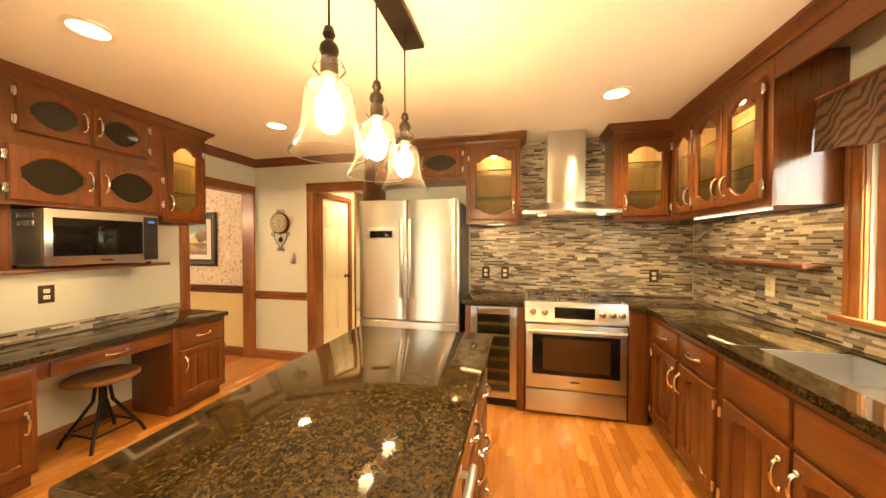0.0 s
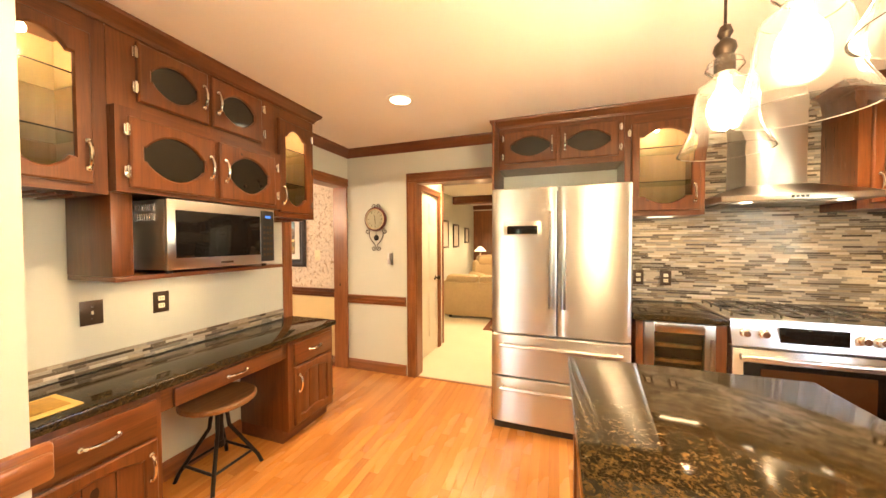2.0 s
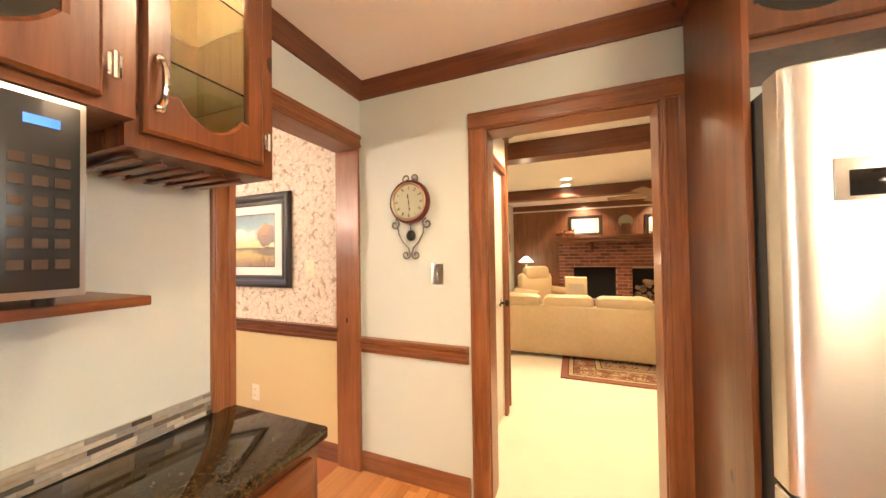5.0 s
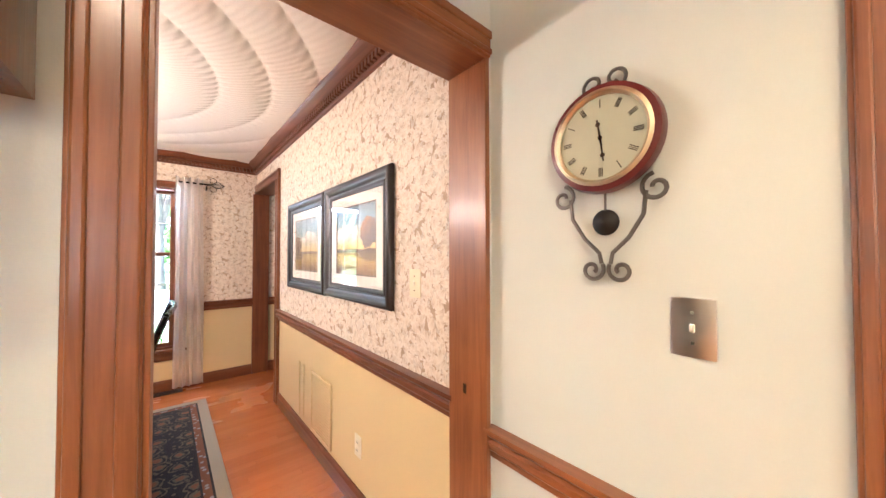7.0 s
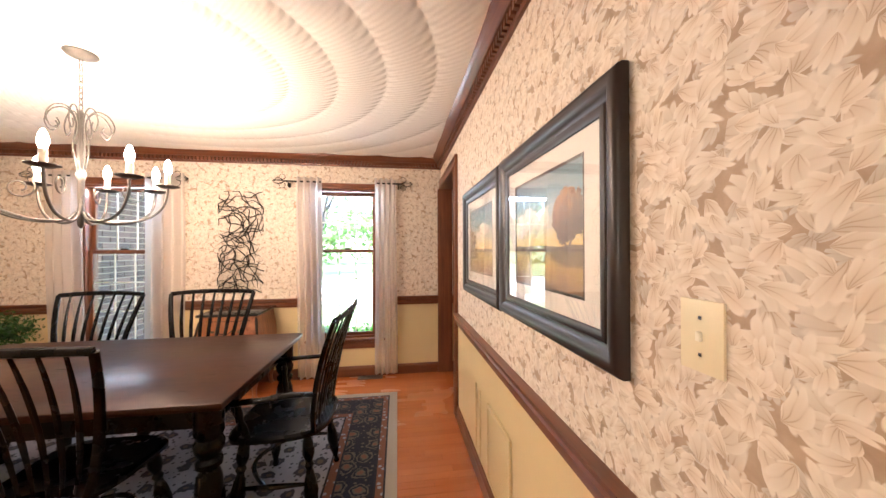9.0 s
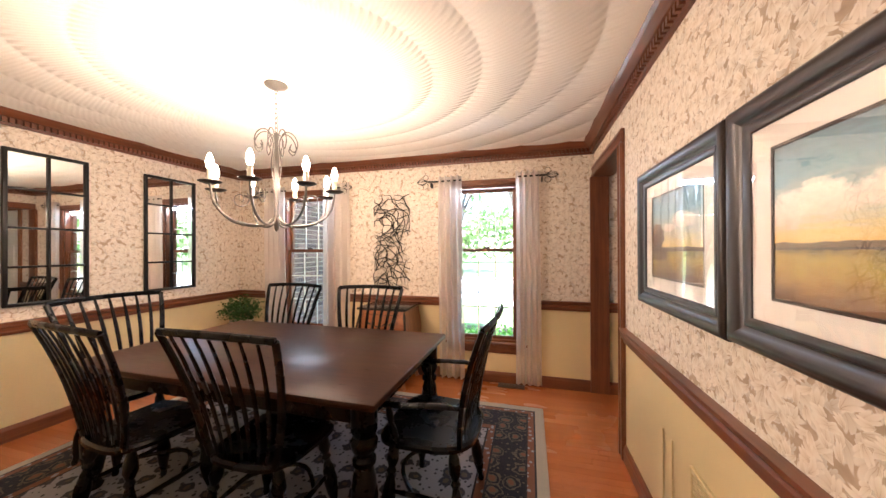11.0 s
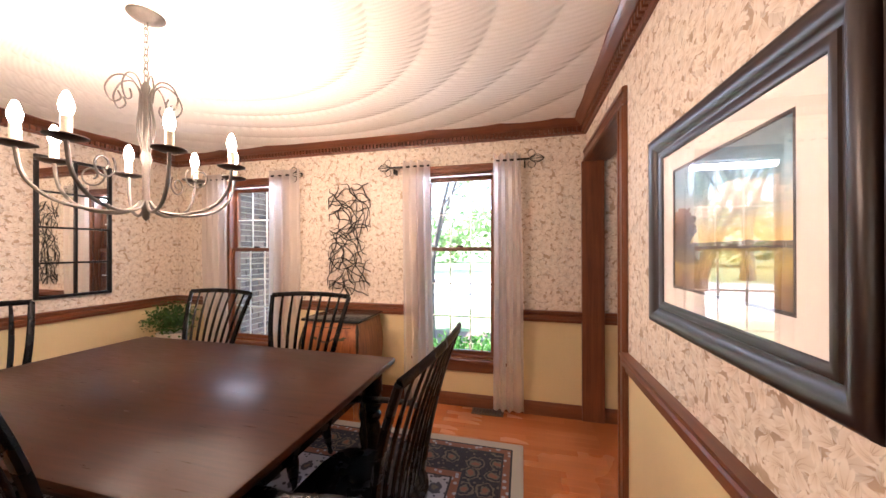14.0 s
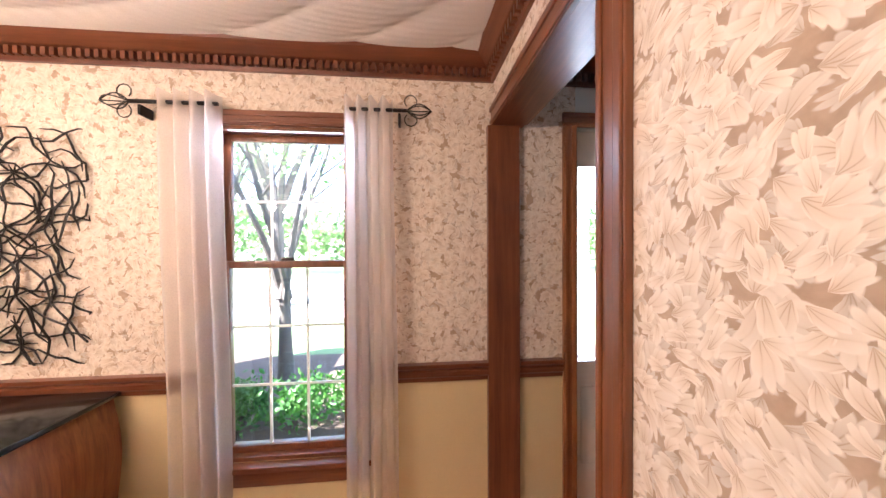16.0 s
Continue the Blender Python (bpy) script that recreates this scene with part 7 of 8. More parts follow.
# ---- mirrors on the south wall ----
def pane_mirror(x0, x1):
    m = thing("wall_mirror", ((x0 + x1) / 2, SF, 0.975), "tall window-pane mirror in a black metal frame", "mirror", "dining room mirrors")
    z0, z1 = 0.975, 2.147
    bm = bmesh.new()
    for q in ((x0, x0 + 0.025, z0, z1), (x1 - 0.025, x1, z0, z1), (x0 + 0.025, x1 - 0.025, z0, z0 + 0.025), (x0 + 0.025, x1 - 0.025, z1 - 0.025, z1), ((x0 + x1) / 2 - 0.008, (x0 + x1) / 2 + 0.008, z0 + 0.025, z1 - 0.025)):
        quad_box(bm, q[0], q[1], SF + 0.001, SF + 0.026, q[2], q[3], 0.003)
    for k in (1, 2, 3):
        z = z0 + (z1 - z0) * k / 4
        quad_box(bm, x0 + 0.025, x1 - 0.025, SF + 0.002, SF + 0.024, z - 0.008, z + 0.008, 0.002)
    part("frame", bm, IRON, m, "black metal frame")
    w2, h4 = (x1 - x0 - 0.066) / 2, (z1 - z0) / 4
    for c in range(2):
        for r in range(4):
            a = x0 + 0.025 + c * (w2 + 0.016)
            part("pane", box(a, a + w2, SF + 0.006, SF + 0.010, z0 + r * h4 + 0.009, z0 + (r + 1) * h4 - 0.009), MIRROR, m, "mirror pane")


pane_mirror(-5.06, -4.59)
pane_mirror(-5.97, -5.475)

# ---- twig wall art ----
rnd = random.Random(11)
art = thing("wall_art", (XW + 0.03, 2.04, 0.95), "dark metal twig sculpture hung between the windows", "wall art")
for k in range(70):
    z = 0.965 + 1.02 * ((k * 0.618) % 1.0)
    y = rnd.uniform(1.85, 2.23)
    a = rnd.uniform(0, math.pi)
    ln = rnd.uniform(0.20, 0.38)
    pts = []
    bend = rnd.uniform(-0.7, 0.7)
    x = XW + INSIDE + rnd.uniform(0.008, 0.05)
    for i in range(7):
        t = i / 6 - 0.5
        aa = a + bend * t + 0.25 * math.sin(7 * t + k)
        pts.append((x + 0.006 * math.sin(5 * t + k), min(max(y + ln * t * math.cos(aa), 1.83), 2.26), min(max(z + ln * t * math.sin(aa), 0.945), 2.0)))
    part("twig", sweep(bmesh.new(), pts, [0.002, 0.0045, 0.0052, 0.0052, 0.0045, 0.004, 0.002], 5), IRON, art)

# ---- bombe commode ----
cm = thing("commode", (-6.36, 2.12, 0), "painted bombe commode with a dark marble top between the windows", "chest")


def bombe(z):
    t = min(max((z - 0.20) / 0.58, 0), 1)
    return 0.06 * math.sin(math.pi * t ** 1.3) ** 1.2 + 0.012 * (1 - t) ** 3


def commode_skin(k, t):
    """Point k along the south side, front and north side, t up from the scalloped apron."""
    if k <= 6:
        foot = 0.285 - 0.075 * abs(math.cos(math.pi * k / 6))
    elif k < 20:
        foot = 0.265 - 0.05 * abs(math.cos(2 * math.pi * (k - 6) / 14))
    else:
        foot = 0.285 - 0.075 * abs(math.cos(math.pi * (k - 20) / 6))
    z = foot + (0.78 - foot) * t
    b = bombe(z)
    y0, y1, x1 = 1.90 - b * 0.55, 2.36 + b * 0.55, -6.13 + b
    if k <= 6:
        return (XW + 0.03 + (x1 - XW - 0.03) * k / 6, y0, z)
    if k < 20:
        u = (k - 6) / 14
        return (x1 + 0.022 * math.sin(math.pi * u), y0 + (y1 - y0) * u, z)
    return (x1 + (XW + 0.03 - x1) * (k - 20) / 6, y1, z)


bm = bmesh.new()
rows = [[bm.verts.new(commode_skin(k, i / 16)) for k in range(27)] for i in range(17)]
for r0, r1 in zip(rows, rows[1:]):
    for j in range(27):
        bm.faces.new((r0[j], r0[(j + 1) % 27], r1[(j + 1) % 27], r1[j]))
bm.faces.new(rows[0][::-1])
bm.faces.new(rows[-1])
part("body", bm, COMMODEWOOD, cm, "bulging orange-brown painted body with a scalloped apron")
part("top", box(XW + 0.02, -6.09, 1.865, 2.39, 0.781, 0.806, 0.008), plain("dark_marble", (0.03, 0.03, 0.028), 0.15, 0, 0.5, 12, 0), cm, "dark marble top")
for x, y, fx in ((-6.535, 1.925, 0.0), (-6.535, 2.335, 0.0), (-6.145, 1.925, 1.0), (-6.145, 2.335, 1.0)):
    oy = 0.02 if y > 2 else -0.02
    part("leg", sweep(bmesh.new(), [(x, y, 0.31), (x + 0.012 * fx, y + oy * 0.5, 0.24), (x + 0.004 * fx, y + oy * 0.4, 0.16), (x - 0.008 * fx, y, 0.08), (x, y + oy * 0.3, 0.03), (x + 0.012 * fx, y + oy * 0.7, 0.0)], [0.030, 0.036, 0.029, 0.021, 0.019, 0.025], 10), COMMODEWOOD, cm)
ORNAMENT = plain("painted_leaf_green", (0.055, 0.05, 0.022), 0.5, 0, 0.4, 60)


def front_x(y, z):
    b = bombe(z)
    u = (y - 1.90 + b * 0.55) / (0.46 + b * 1.1)
    return -6.13 + b + 0.022 * math.sin(math.pi * u)


for z in (0.355, 0.555):
    ys = [1.945 + 0.37 * k / 10 for k in range(11)]
    part("drawer_line", sweep(bmesh.new(), [(front_x(y, z + 0.185) - 0.001, y, z + 0.185) for y in ys], 0.003, 6), SOIL, cm)
    part("pull", sweep(bmesh.new(), [(front_x(y, z + dz) + off, y, z + dz) for y, dz, off in ((2.075, 0.11, 0.0), (2.08, 0.10, 0.02), (2.10, 0.085, 0.026), (2.16, 0.085, 0.026), (2.18, 0.10, 0.02), (2.185, 0.11, 0.0))], 0.005, 8), BRONZE, cm, "aged bronze drawer pull")
    for yc, sg in ((2.01, -1), (2.25, 1)):
        for da, ln in ((-0.35, 0.055), (0.15, 0.075), (0.65, 0.05)):
            pts = []
            for k in range(6):
                y, zz = yc + sg * ln * (k / 5 - 0.4) * math.cos(da), z + 0.10 + ln * (k / 5 - 0.4) * math.sin(da + 0.25 * k / 5)
                pts.append((front_x(y, zz) + 0.0005, y, zz))
            part("painted_leaf", sweep(bmesh.new(), pts, [0.002, 0.006, 0.009, 0.009, 0.006, 0.0015], 6, 0.3, (0, 0, 1)), ORNAMENT, cm)
for y in (1.90, 2.36):
    sg = 1 if y > 2 else -1
    pts = [(-6.131 + bombe(z), y + sg * bombe(z) * 0.55, z) for z in (0.50, 0.55, 0.61, 0.67, 0.72, 0.765)]
    part("corner_mount", sweep(bmesh.new(), pts, [0.003, 0.009, 0.013, 0.011, 0.015, 0.008], 8), BRONZE, cm, "aged bronze corner mount")

# ---- plant in the corner ----
pl = thing("potted_plant", (-6.27, 0.22, 0), "bushy green potted plant on a stand in the corner", "plant")
part("stand", lathe(bmesh.new(), [(0.13, 0), (0.12, 0.02), (0.03, 0.05), (0.03, 0.36), (0.13, 0.38), (0.13, 0.40), (0, 0.40)], (-6.27, 0.22, 0), 18), DARKTRIM["z"], pl, "dark wooden stand")
part("pot", lathe(bmesh.new(), [(0.08, 0.401), (0.11, 0.42), (0.125, 0.54), (0.13, 0.55), (0.115, 0.55), (0.10, 0.53), (0, 0.53)], (-6.27, 0.22, 0), 20), POTCLAY, pl, "pale pot")


def leaf_cloud(centre, radii, count, size, seed, up=0.3):
    """Many small leaves scattered through a rounded, ragged crown."""
    rnd = random.Random(seed)
    verts, faces = [], []
    c = Vector(centre)
    while len(faces) < count * 2:
        p = Vector((rnd.gauss(0, 0.45), rnd.gauss(0, 0.45), rnd.gauss(0, 0.42)))
        if p.length > 1.15:
            continue
        q = c + Vector((p.x * radii[0], p.y * radii[1], p.z * radii[2]))
        d = Vector((rnd.uniform(-1, 1), rnd.uniform(-1, 1), rnd.uniform(-0.6, 0.6) + up)).normalized()
        s = d.cross(Vector((rnd.uniform(-1, 1), rnd.uniform(-1, 1), rnd.uniform(-1, 1)))).normalized()
        nrm = d.cross(s)
        L = size * rnd.uniform(0.6, 1.3)
        b = len(verts)
        verts += [q, q + d * L * 0.5 + s * L * 0.25 + nrm * L * 0.06, q + d * L, q + d * L * 0.5 - s * L * 0.25 + nrm * L * 0.06]
        faces += [(b, b + 1, b + 2), (b, b + 2, b + 3)]
    return verts, faces


def leaves(name, parent, mat, *args, **kw):
    v, f = leaf_cloud(*args, **kw)
    o = root_place(parent) if parent else Vector((0, 0, 0))
    me = bpy.data.meshes.new(name)
    me.from_pydata([tuple(p - o) for p in v], [], f)
    me.materials.append(mat)
    ob = new(name, me)
    if parent:
        ob.parent = parent
    return ob


leaves("foliage", pl, FERN, (-6.27, 0.22, 0.67), (0.21, 0.23, 0.17), 1500, 0.036, 5)

# floor vent, return grille
v = thing("floor_vent", (-6.5, 3.36, 0), "brown metal floor vent under the window", "vent")
part("frame", box(-6.555, -6.45, 3.235, 3.50, 0.0, 0.006, 0.002), BROWNPLATE, v)
for i in range(9):
    part("slat", box(-6.545, -6.46, 3.25 + i * 0.027, 3.262 + i * 0.027, 0.006, 0.0085), BLACKPLASTIC, v)
v = thing("return_grille", (-4.46, NF, 0.14), "yellow painted return air grille in the wainscot", "vent")
bm = bmesh.new()
for q in ((-4.64, -4.62, 0.14, 0.55), (-4.30, -4.28, 0.14, 0.55), (-4.62, -4.30, 0.14, 0.16), (-4.62, -4.30, 0.53, 0.55)):
    quad_box(bm, q[0], q[1], NF - 0.014, NF - 0.0005, q[2], q[3], 0.003)
part("frame", bm, YELLOWPAINT, v)
for i in range(20):
    z = 0.166 + i * 0.018
    part("slat", box(-4.619, -4.301, NF - 0.009, NF - 0.001, z, z + 0.010), YELLOWPAINT, v)
# thin strips modelled in place of the shadow line along a panel edge
for x in (-4.92, -4.82):
    solo("wainscot_batten", box(x, x + 0.009, NF - 0.007, NF - 0.0005, 0.14, 0.545, 0.002), YELLOWPAINT, "thin raised yellow strip standing in for a panel edge's shadow line", "batten", "wainscot battens")
solo("strike_plate", box(-3.055, -3.042, 4.1035, 4.1045, 0.91, 0.94), BRONZE, "bronze latch plate on the door jamb", "hardware")

# ---- entry door with sidelight ----
e = tagged(thing("door_1", (XW - 0.06, 5.2, 0), "white panelled entry door with a glazed sidelight", "door"), kind="structure")
a0, a1, _, z1 = ENTRY
bm = bmesh.new()
for q in ((a0, a0 + 0.045, 0, 1.915), (a0 + 0.175, a0 + 0.22, 0, 1.915), (a0 + 0.045, a0 + 0.175, 0, 0.82), (a0 + 0.045, a0 + 0.175, 1.90, z1), (a0, a0 + 0.045, 1.915, z1), (a0 + 0.175, a0 + 0.22, 1.915, z1)):
    quad_box(bm, XW - 0.10, XW - 0.055, *q)
part("sidelight_frame", bm, WHITEPAINT, e, "white sidelight frame")
p = part("sidelight_pane", box(XW - 0.08, XW - 0.076, a0 + 0.045, a0 + 0.175, 0.82, 1.90), GLASS, e)
p.visible_shadow = False
part("door_leaf", box(XW - 0.10, XW - 0.055, a0 + 0.222, a1, 0.005, z1, 0.003), WHITEPAINT, e)
part("panel", box(XW - 0.055, XW - 0.047, a0 + 0.06, a0 + 0.16, 0.25, 0.68, 0.006), WHITEPAINT, e)
for y0, y1 in ((a0 + 0.30, a0 + 0.62), (a0 + 0.72, a0 + 1.04)):
    for lo, hi in ((0.2, 0.75), (0.9, 1.5), (1.62, 1.9)):
        part("panel", box(XW - 0.0545, XW - 0.045, y0, y1, lo, hi, 0.006), WHITEPAINT, e)
casing("y", XW + INSIDE, 1, a0, a1, z1, TRIM, right=True, wide=0.075)

# ---- hall door ----
hd2 = tagged(thing("door_2", (-2.29, 4.78, 0), "cream six-panel hall door with a bronze knob", "door"), kind="structure")
part("door_leaf", box(-2.325, -2.29, 4.462, 5.098, 0.008, 1.965, 0.003), WHITEPAINT, hd2)
for y0, y1 in ((4.54, 4.74), (4.82, 5.02)):
    for lo, hi in ((0.22, 0.78), (0.93, 1.50), (1.60, 1.86)):
        part("panel", box(-2.290, -2.280, y0, y1, lo, hi, 0.007), WHITEPAINT, hd2)
part("knob", lathe(bmesh.new(), [(0.03, 0.0), (0.03, 0.006), (0.011, 0.01), (0.011, 0.035), (0.026, 0.045), (0.029, 0.06), (0.018, 0.075), (0, 0.077)], (-2.290, 5.035, 0.93), 16, "x"), BRONZE, hd2, "bronze knob")
casing("y", -2.28, 1, 4.462, 5.098, 1.97, TRIM, wide=0.075)
structure("casing", box(-2.29, -2.262, 5.285, 5.31, 0, CEIL, 0.003), TRIM["z"], "stained corner board at the hall wall's end", "trim")
structure("crown", extrude_profile(bmesh.new(), CROWND, "y", N + NT, 5.38, lambda o, u, a: (-2.28 + o, a, CEIL + u)), DARKTRIM["y"], "dark stained crown moulding", "trim")

# ---- family room ----
for y0, y1 in ((5.66, 5.86), (8.2, 8.4)):
    structure("ceiling_beam", box(FW, FE, y0, y1, CEIL - 0.17, CEIL - 0.001, 0.006), DARKTRIM["x"], "dark stained ceiling beam", "beam")
structure("crown", box(FW, FE, FN - 0.05, FN - 0.001, CEIL - 0.12, CEIL - 0.001, 0.006), DARKTRIM["x"], "dark stained crown board", "trim")
structure("picture_rail", box(FW, FE, FN - 0.03, FN - 0.001, CEIL - 0.15, CEIL - 0.122), WHITEPAINT, "pale moulding under the crown", "trim")
# diagonal boards on the fireplace wall
bm = bmesh.new()
for x0, x1, sg in ((FW, -1.9, 1), (0.4, FE, -1)):
    for i in range(26):
        c = -2.2 + i * 0.16
        pts = []
        for d in (0.004, 0.156):
            for z in (0.0, 2.27):
                pts.append((x0 + (c + d + z) if sg > 0 else x1 - (c + d + z), z))
        xs = [min(max(p[0], x0), x1) for p in pts]
        if max(xs) - min(xs) < 0.02 or any(abs(p[0] - q) > 1e-6 for p, q in zip(pts, xs)):
            continue
        q = [bm.verts.new((p[0], FN - 0.012, p[1])) for p in (pts[0], pts[1], pts[3], pts[2])]
        bm.faces.new(q)
bmesh.ops.solidify(bm, geom=bm.faces[:], thickness=0.010)
tagged(link("panel_boards", bm, PANELWOOD, False), "diagonal stained boards on the fireplace wall", "panelling", "", "stuff")

FX0, FX1 = -2.03, 0.46
fp = thing("fireplace", ((FX0 + FX1) / 2, 10.0, 0), "red brick fireplace with two openings and a wooden mantel", "fireplace")
LBOX, RBOX = (-1.735, -0.925, 0.32, 1.01), (-0.63, 0.15, 0.32, 0.985)
part("core", pierced(bmesh.new(), "x", FX0, FX1, 10.012, FN - 0.013, 0.0, 1.53, (LBOX, RBOX)), MORTAR, fp, "pale mortar")
for b in (LBOX, RBOX):
    bm = bmesh.new()
    quad_box(bm, b[0] - 0.004, b[1] + 0.004, FN - 0.012, FN - 0.004, b[2], b[3])
    quad_box(bm, b[0], b[0] + 0.008, 10.02, FN - 0.012, b[2], b[3])
    quad_box(bm, b[1] - 0.008, b[1], 10.02, FN - 0.012, b[2], b[3])
    quad_box(bm, b[0], b[1], 10.02, FN - 0.012, b[3] - 0.008, b[3])
    part("firebox", bm, SOOT, fp, "sooty firebox")
part("hearth", box(FX0, FX1, 9.55, 10.0, 0.004, 0.31, 0.01), BRICK, fp, "raised brick hearth")
mt = part("mantel", box(-2.14, 0.56, 9.74, FN - 0.013, 1.615, 1.67, 0.012), TRIM["x"], fp, "stained wooden mantel shelf")
part("mantel_moulding", box(-2.06, 0.48, 9.84, FN - 0.013, 1.54, 1.614, 0.02), TRIM["x"], mt)
for x in (-1.38, -0.05):
    part("bracket", sweep(bmesh.new(), [(x, 9.86, 1.54), (x, 9.93, 1.46), (x, 9.995, 1.36)], [0.05, 0.045, 0.025], 8), DARKTRIM["z"], mt, "carved bracket")
rnd = random.Random(4)
for k in range(34):
    x, z, r = rnd.uniform(-0.56, 0.08), rnd.uniform(0.36, 0.72), rnd.uniform(0.035, 0.065)
    lg = thing("firewood_log", (x, 10.09, z - r), "split firewood log stacked in the firebox", "log", "firewood")
    part("bark", lathe(bmesh.new(), [(r, -0.07), (r * 1.04, -0.02), (r, 0.09)], (x, 10.09, z), 7, "y"), LOGWOOD, lg)
pc = 0
for x0, x1, z0, z1 in ((-1.83, -1.15, 1.68, 2.13), (-0.36, 0.27, 1.672, 2.10)):
    framed("mantel_picture", x0, x1, z0, z1, FN - 0.014, None, "wide framed picture leaning above the mantel", "mantel pictures", 0.035)
mc = thing("mantel_clock", (-0.71, 10.1, 1.67), "round wooden pendulum clock above the mantel", "clock")
part("case", box(-0.80, -0.62, 10.10, FN - 0.014, 1.68, 1.92, 0.01), DARKTRIM["z"], mc)
part("dial", lathe(bmesh.new(), [(0, -0.012), (0.115, -0.012), (0.135, -0.004), (0.135, 0.05)], (-0.71, 10.12, 1.97), 28, "y"), CLOCKFACE, mc)
for x, z in ((-2.0, 1.672), (-1.80, 1.672), (0.38, 1.672)):
    dk2 = thing("carved_duck", (x, 9.9, z), "small carved wooden duck on the mantel", "figurine", "mantel ducks")
    bm = bmesh.new()
    bmesh.ops.create_uvsphere(bm, u_segments=12, v_segments=8, radius=1, matrix=Matrix.Translation((x, 9.9, z + 0.06)) @ Matrix.Diagonal((0.10, 0.045, 0.055, 1)))
    sweep(bm, [(x + 0.06, 9.9, z + 0.08), (x + 0.08, 9.9, z + 0.14), (x + 0.115, 9.9, z + 0.15)], [0.022, 0.028, 0.012], 8)
    part("body", bm, TRIM["x"], dk2)

# sofa seen from behind
sf = thing("sofa", (-1.75, 7.1, 0), "long tan leather sofa seen from behind", "sofa")
SX0, SX1 = -2.75, -0.86
part("back", box(SX0, SX1, 6.70, 6.90, 0.05, 0.66, 0.03), LEATHER, sf, "tan leather back")
part("seat_base", box(SX0, SX1, 6.901, 7.55, 0.05, 0.40, 0.03), LEATHER, sf)
for x0, x1 in ((SX0 - 0.02, SX0 + 0.2), (SX1 - 0.18, SX1 + 0.06)):
    bm = box(x0, x1, 6.73, 7.58, 0.05, 0.56, 0.04)
    sweep(bm, [((x0 + x1) / 2, 6.72, 0.60), ((x0 + x1) / 2, 7.6, 0.60)], 0.115, 14)
    part("arm", bm, LEATHER, sf, "rolled leather arm")
w3 = (SX1 - SX0 - 0.10) / 3
for i in range(3):
    x = SX0 + 0.02 + i * (w3 + 0.02)
    bm = box(x, x + w3, 6.72, 6.98, 0.60, 0.775, 0.07)
    for v in bm.verts:
        v.co.z += 0.03 * math.sin(math.pi * (v.co.x - x) / w3)
    part("back_cushion", bm, LEATHER, sf, "plump leather cushion")
for i in range(4):
    part("foot", lathe(bmesh.new(), [(0.03, 0.004), (0.035, 0.05)], (SX0 + 0.1 + (i % 2) * 1.7, 6.8 + (i // 2) * 0.65, 0), 10), BLACKPLASTIC, sf)


def armchair(x, y, rz, label):
    c = thing("armchair", (x, y, 0.004), label, "armchair", "family room armchairs", rz)
    part("seat", box(-0.33, 0.33, -0.30, 0.40, 0.06, 0.44, 0.06), LEATHER, c, "", True)
    part("back", box(-0.36, 0.36, -0.45, -0.22, 0.10, 0.93, 0.09), LEATHER, c, "", True)
    part("headrest", box(-0.27, 0.27, -0.40, -0.19, 0.80, 1.06, 0.08), LEATHER, c, "plump headrest", True)
    for s in (-1, 1):
        bm = box(min(s * 0.33, s * 0.47), max(s * 0.33, s * 0.47), -0.35, 0.40, 0.05, 0.55, 0.04)
        sweep(bm, [(s * 0.40, -0.34, 0.57), (s * 0.40, 0.42, 0.57)], 0.085, 12)
        part("arm", bm, LEATHER, c, "", True)


armchair(-2.25, 8.85, -140, "tan leather reclining armchair near the lamp")
armchair(0.35, 8.5, 100, "tan leather armchair beside the fireplace")
bx = thing("cardboard_box", (-1.72, 7.75, 0.42), "open cardboard box on the coffee table", "box")
part("body", box(-1.86, -1.56, 7.62, 7.86, 0.43, 0.95, 0.004), CARDBOARD, bx)
part("label", box(-1.82, -1.60, 7.616, 7.6195, 0.74, 0.86), MATBOARD, bx, "white label")
tbl = thing("coffee_table", (-1.5, 7.8, 0.004), "low wooden coffee table behind the sofa", "table")
part("tabletop", box(-2.0, -1.0, 7.58, 8.05, 0.39, 0.428, 0.006), DARKTRIM["x"], tbl)
for x in (-1.95, -1.05):
    for y in (7.62, 8.01):
        part("leg", box(x - 0.025, x + 0.025, y - 0.025, y + 0.025, 0.004, 0.389), DARKTRIM["z"], tbl)
sb = thing("side_table", (-2.68, 9.3, 0.004), "small round wooden lamp table", "table")
part("tabletop", lathe(bmesh.new(), [(0, 0.60), (0.24, 0.60), (0.25, 0.615), (0.24, 0.63), (0, 0.63)], (-2.65, 9.3, 0), 20), DARKTRIM["x"], sb)
part("pedestal", lathe(bmesh.new(), [(0.16, 0.004), (0.05, 0.05), (0.03, 0.3), (0.05, 0.599)], (-2.65, 9.3, 0), 14), DARKTRIM["z"], sb)
lp = thing("table_lamp", (-2.65, 9.3, 0.63), "brass table lamp with a glowing white shade", "lamp")
part("base", lathe(bmesh.new(), [(0.08, 0.63), (0.07, 0.66), (0.02, 0.68), (0.02, 1.08), (0.03, 1.10)], (-2.65, 9.3, 0), 16), GOLD, lp)
s = part("shade", lathe(bmesh.new(), [(0.16, 1.14), (0.06, 1.24), (0.03, 1.26)], (-2.65, 9.3, 0), 20), SHADEGLOW, lp, "glowing cone shade")
s.visible_shadow = False
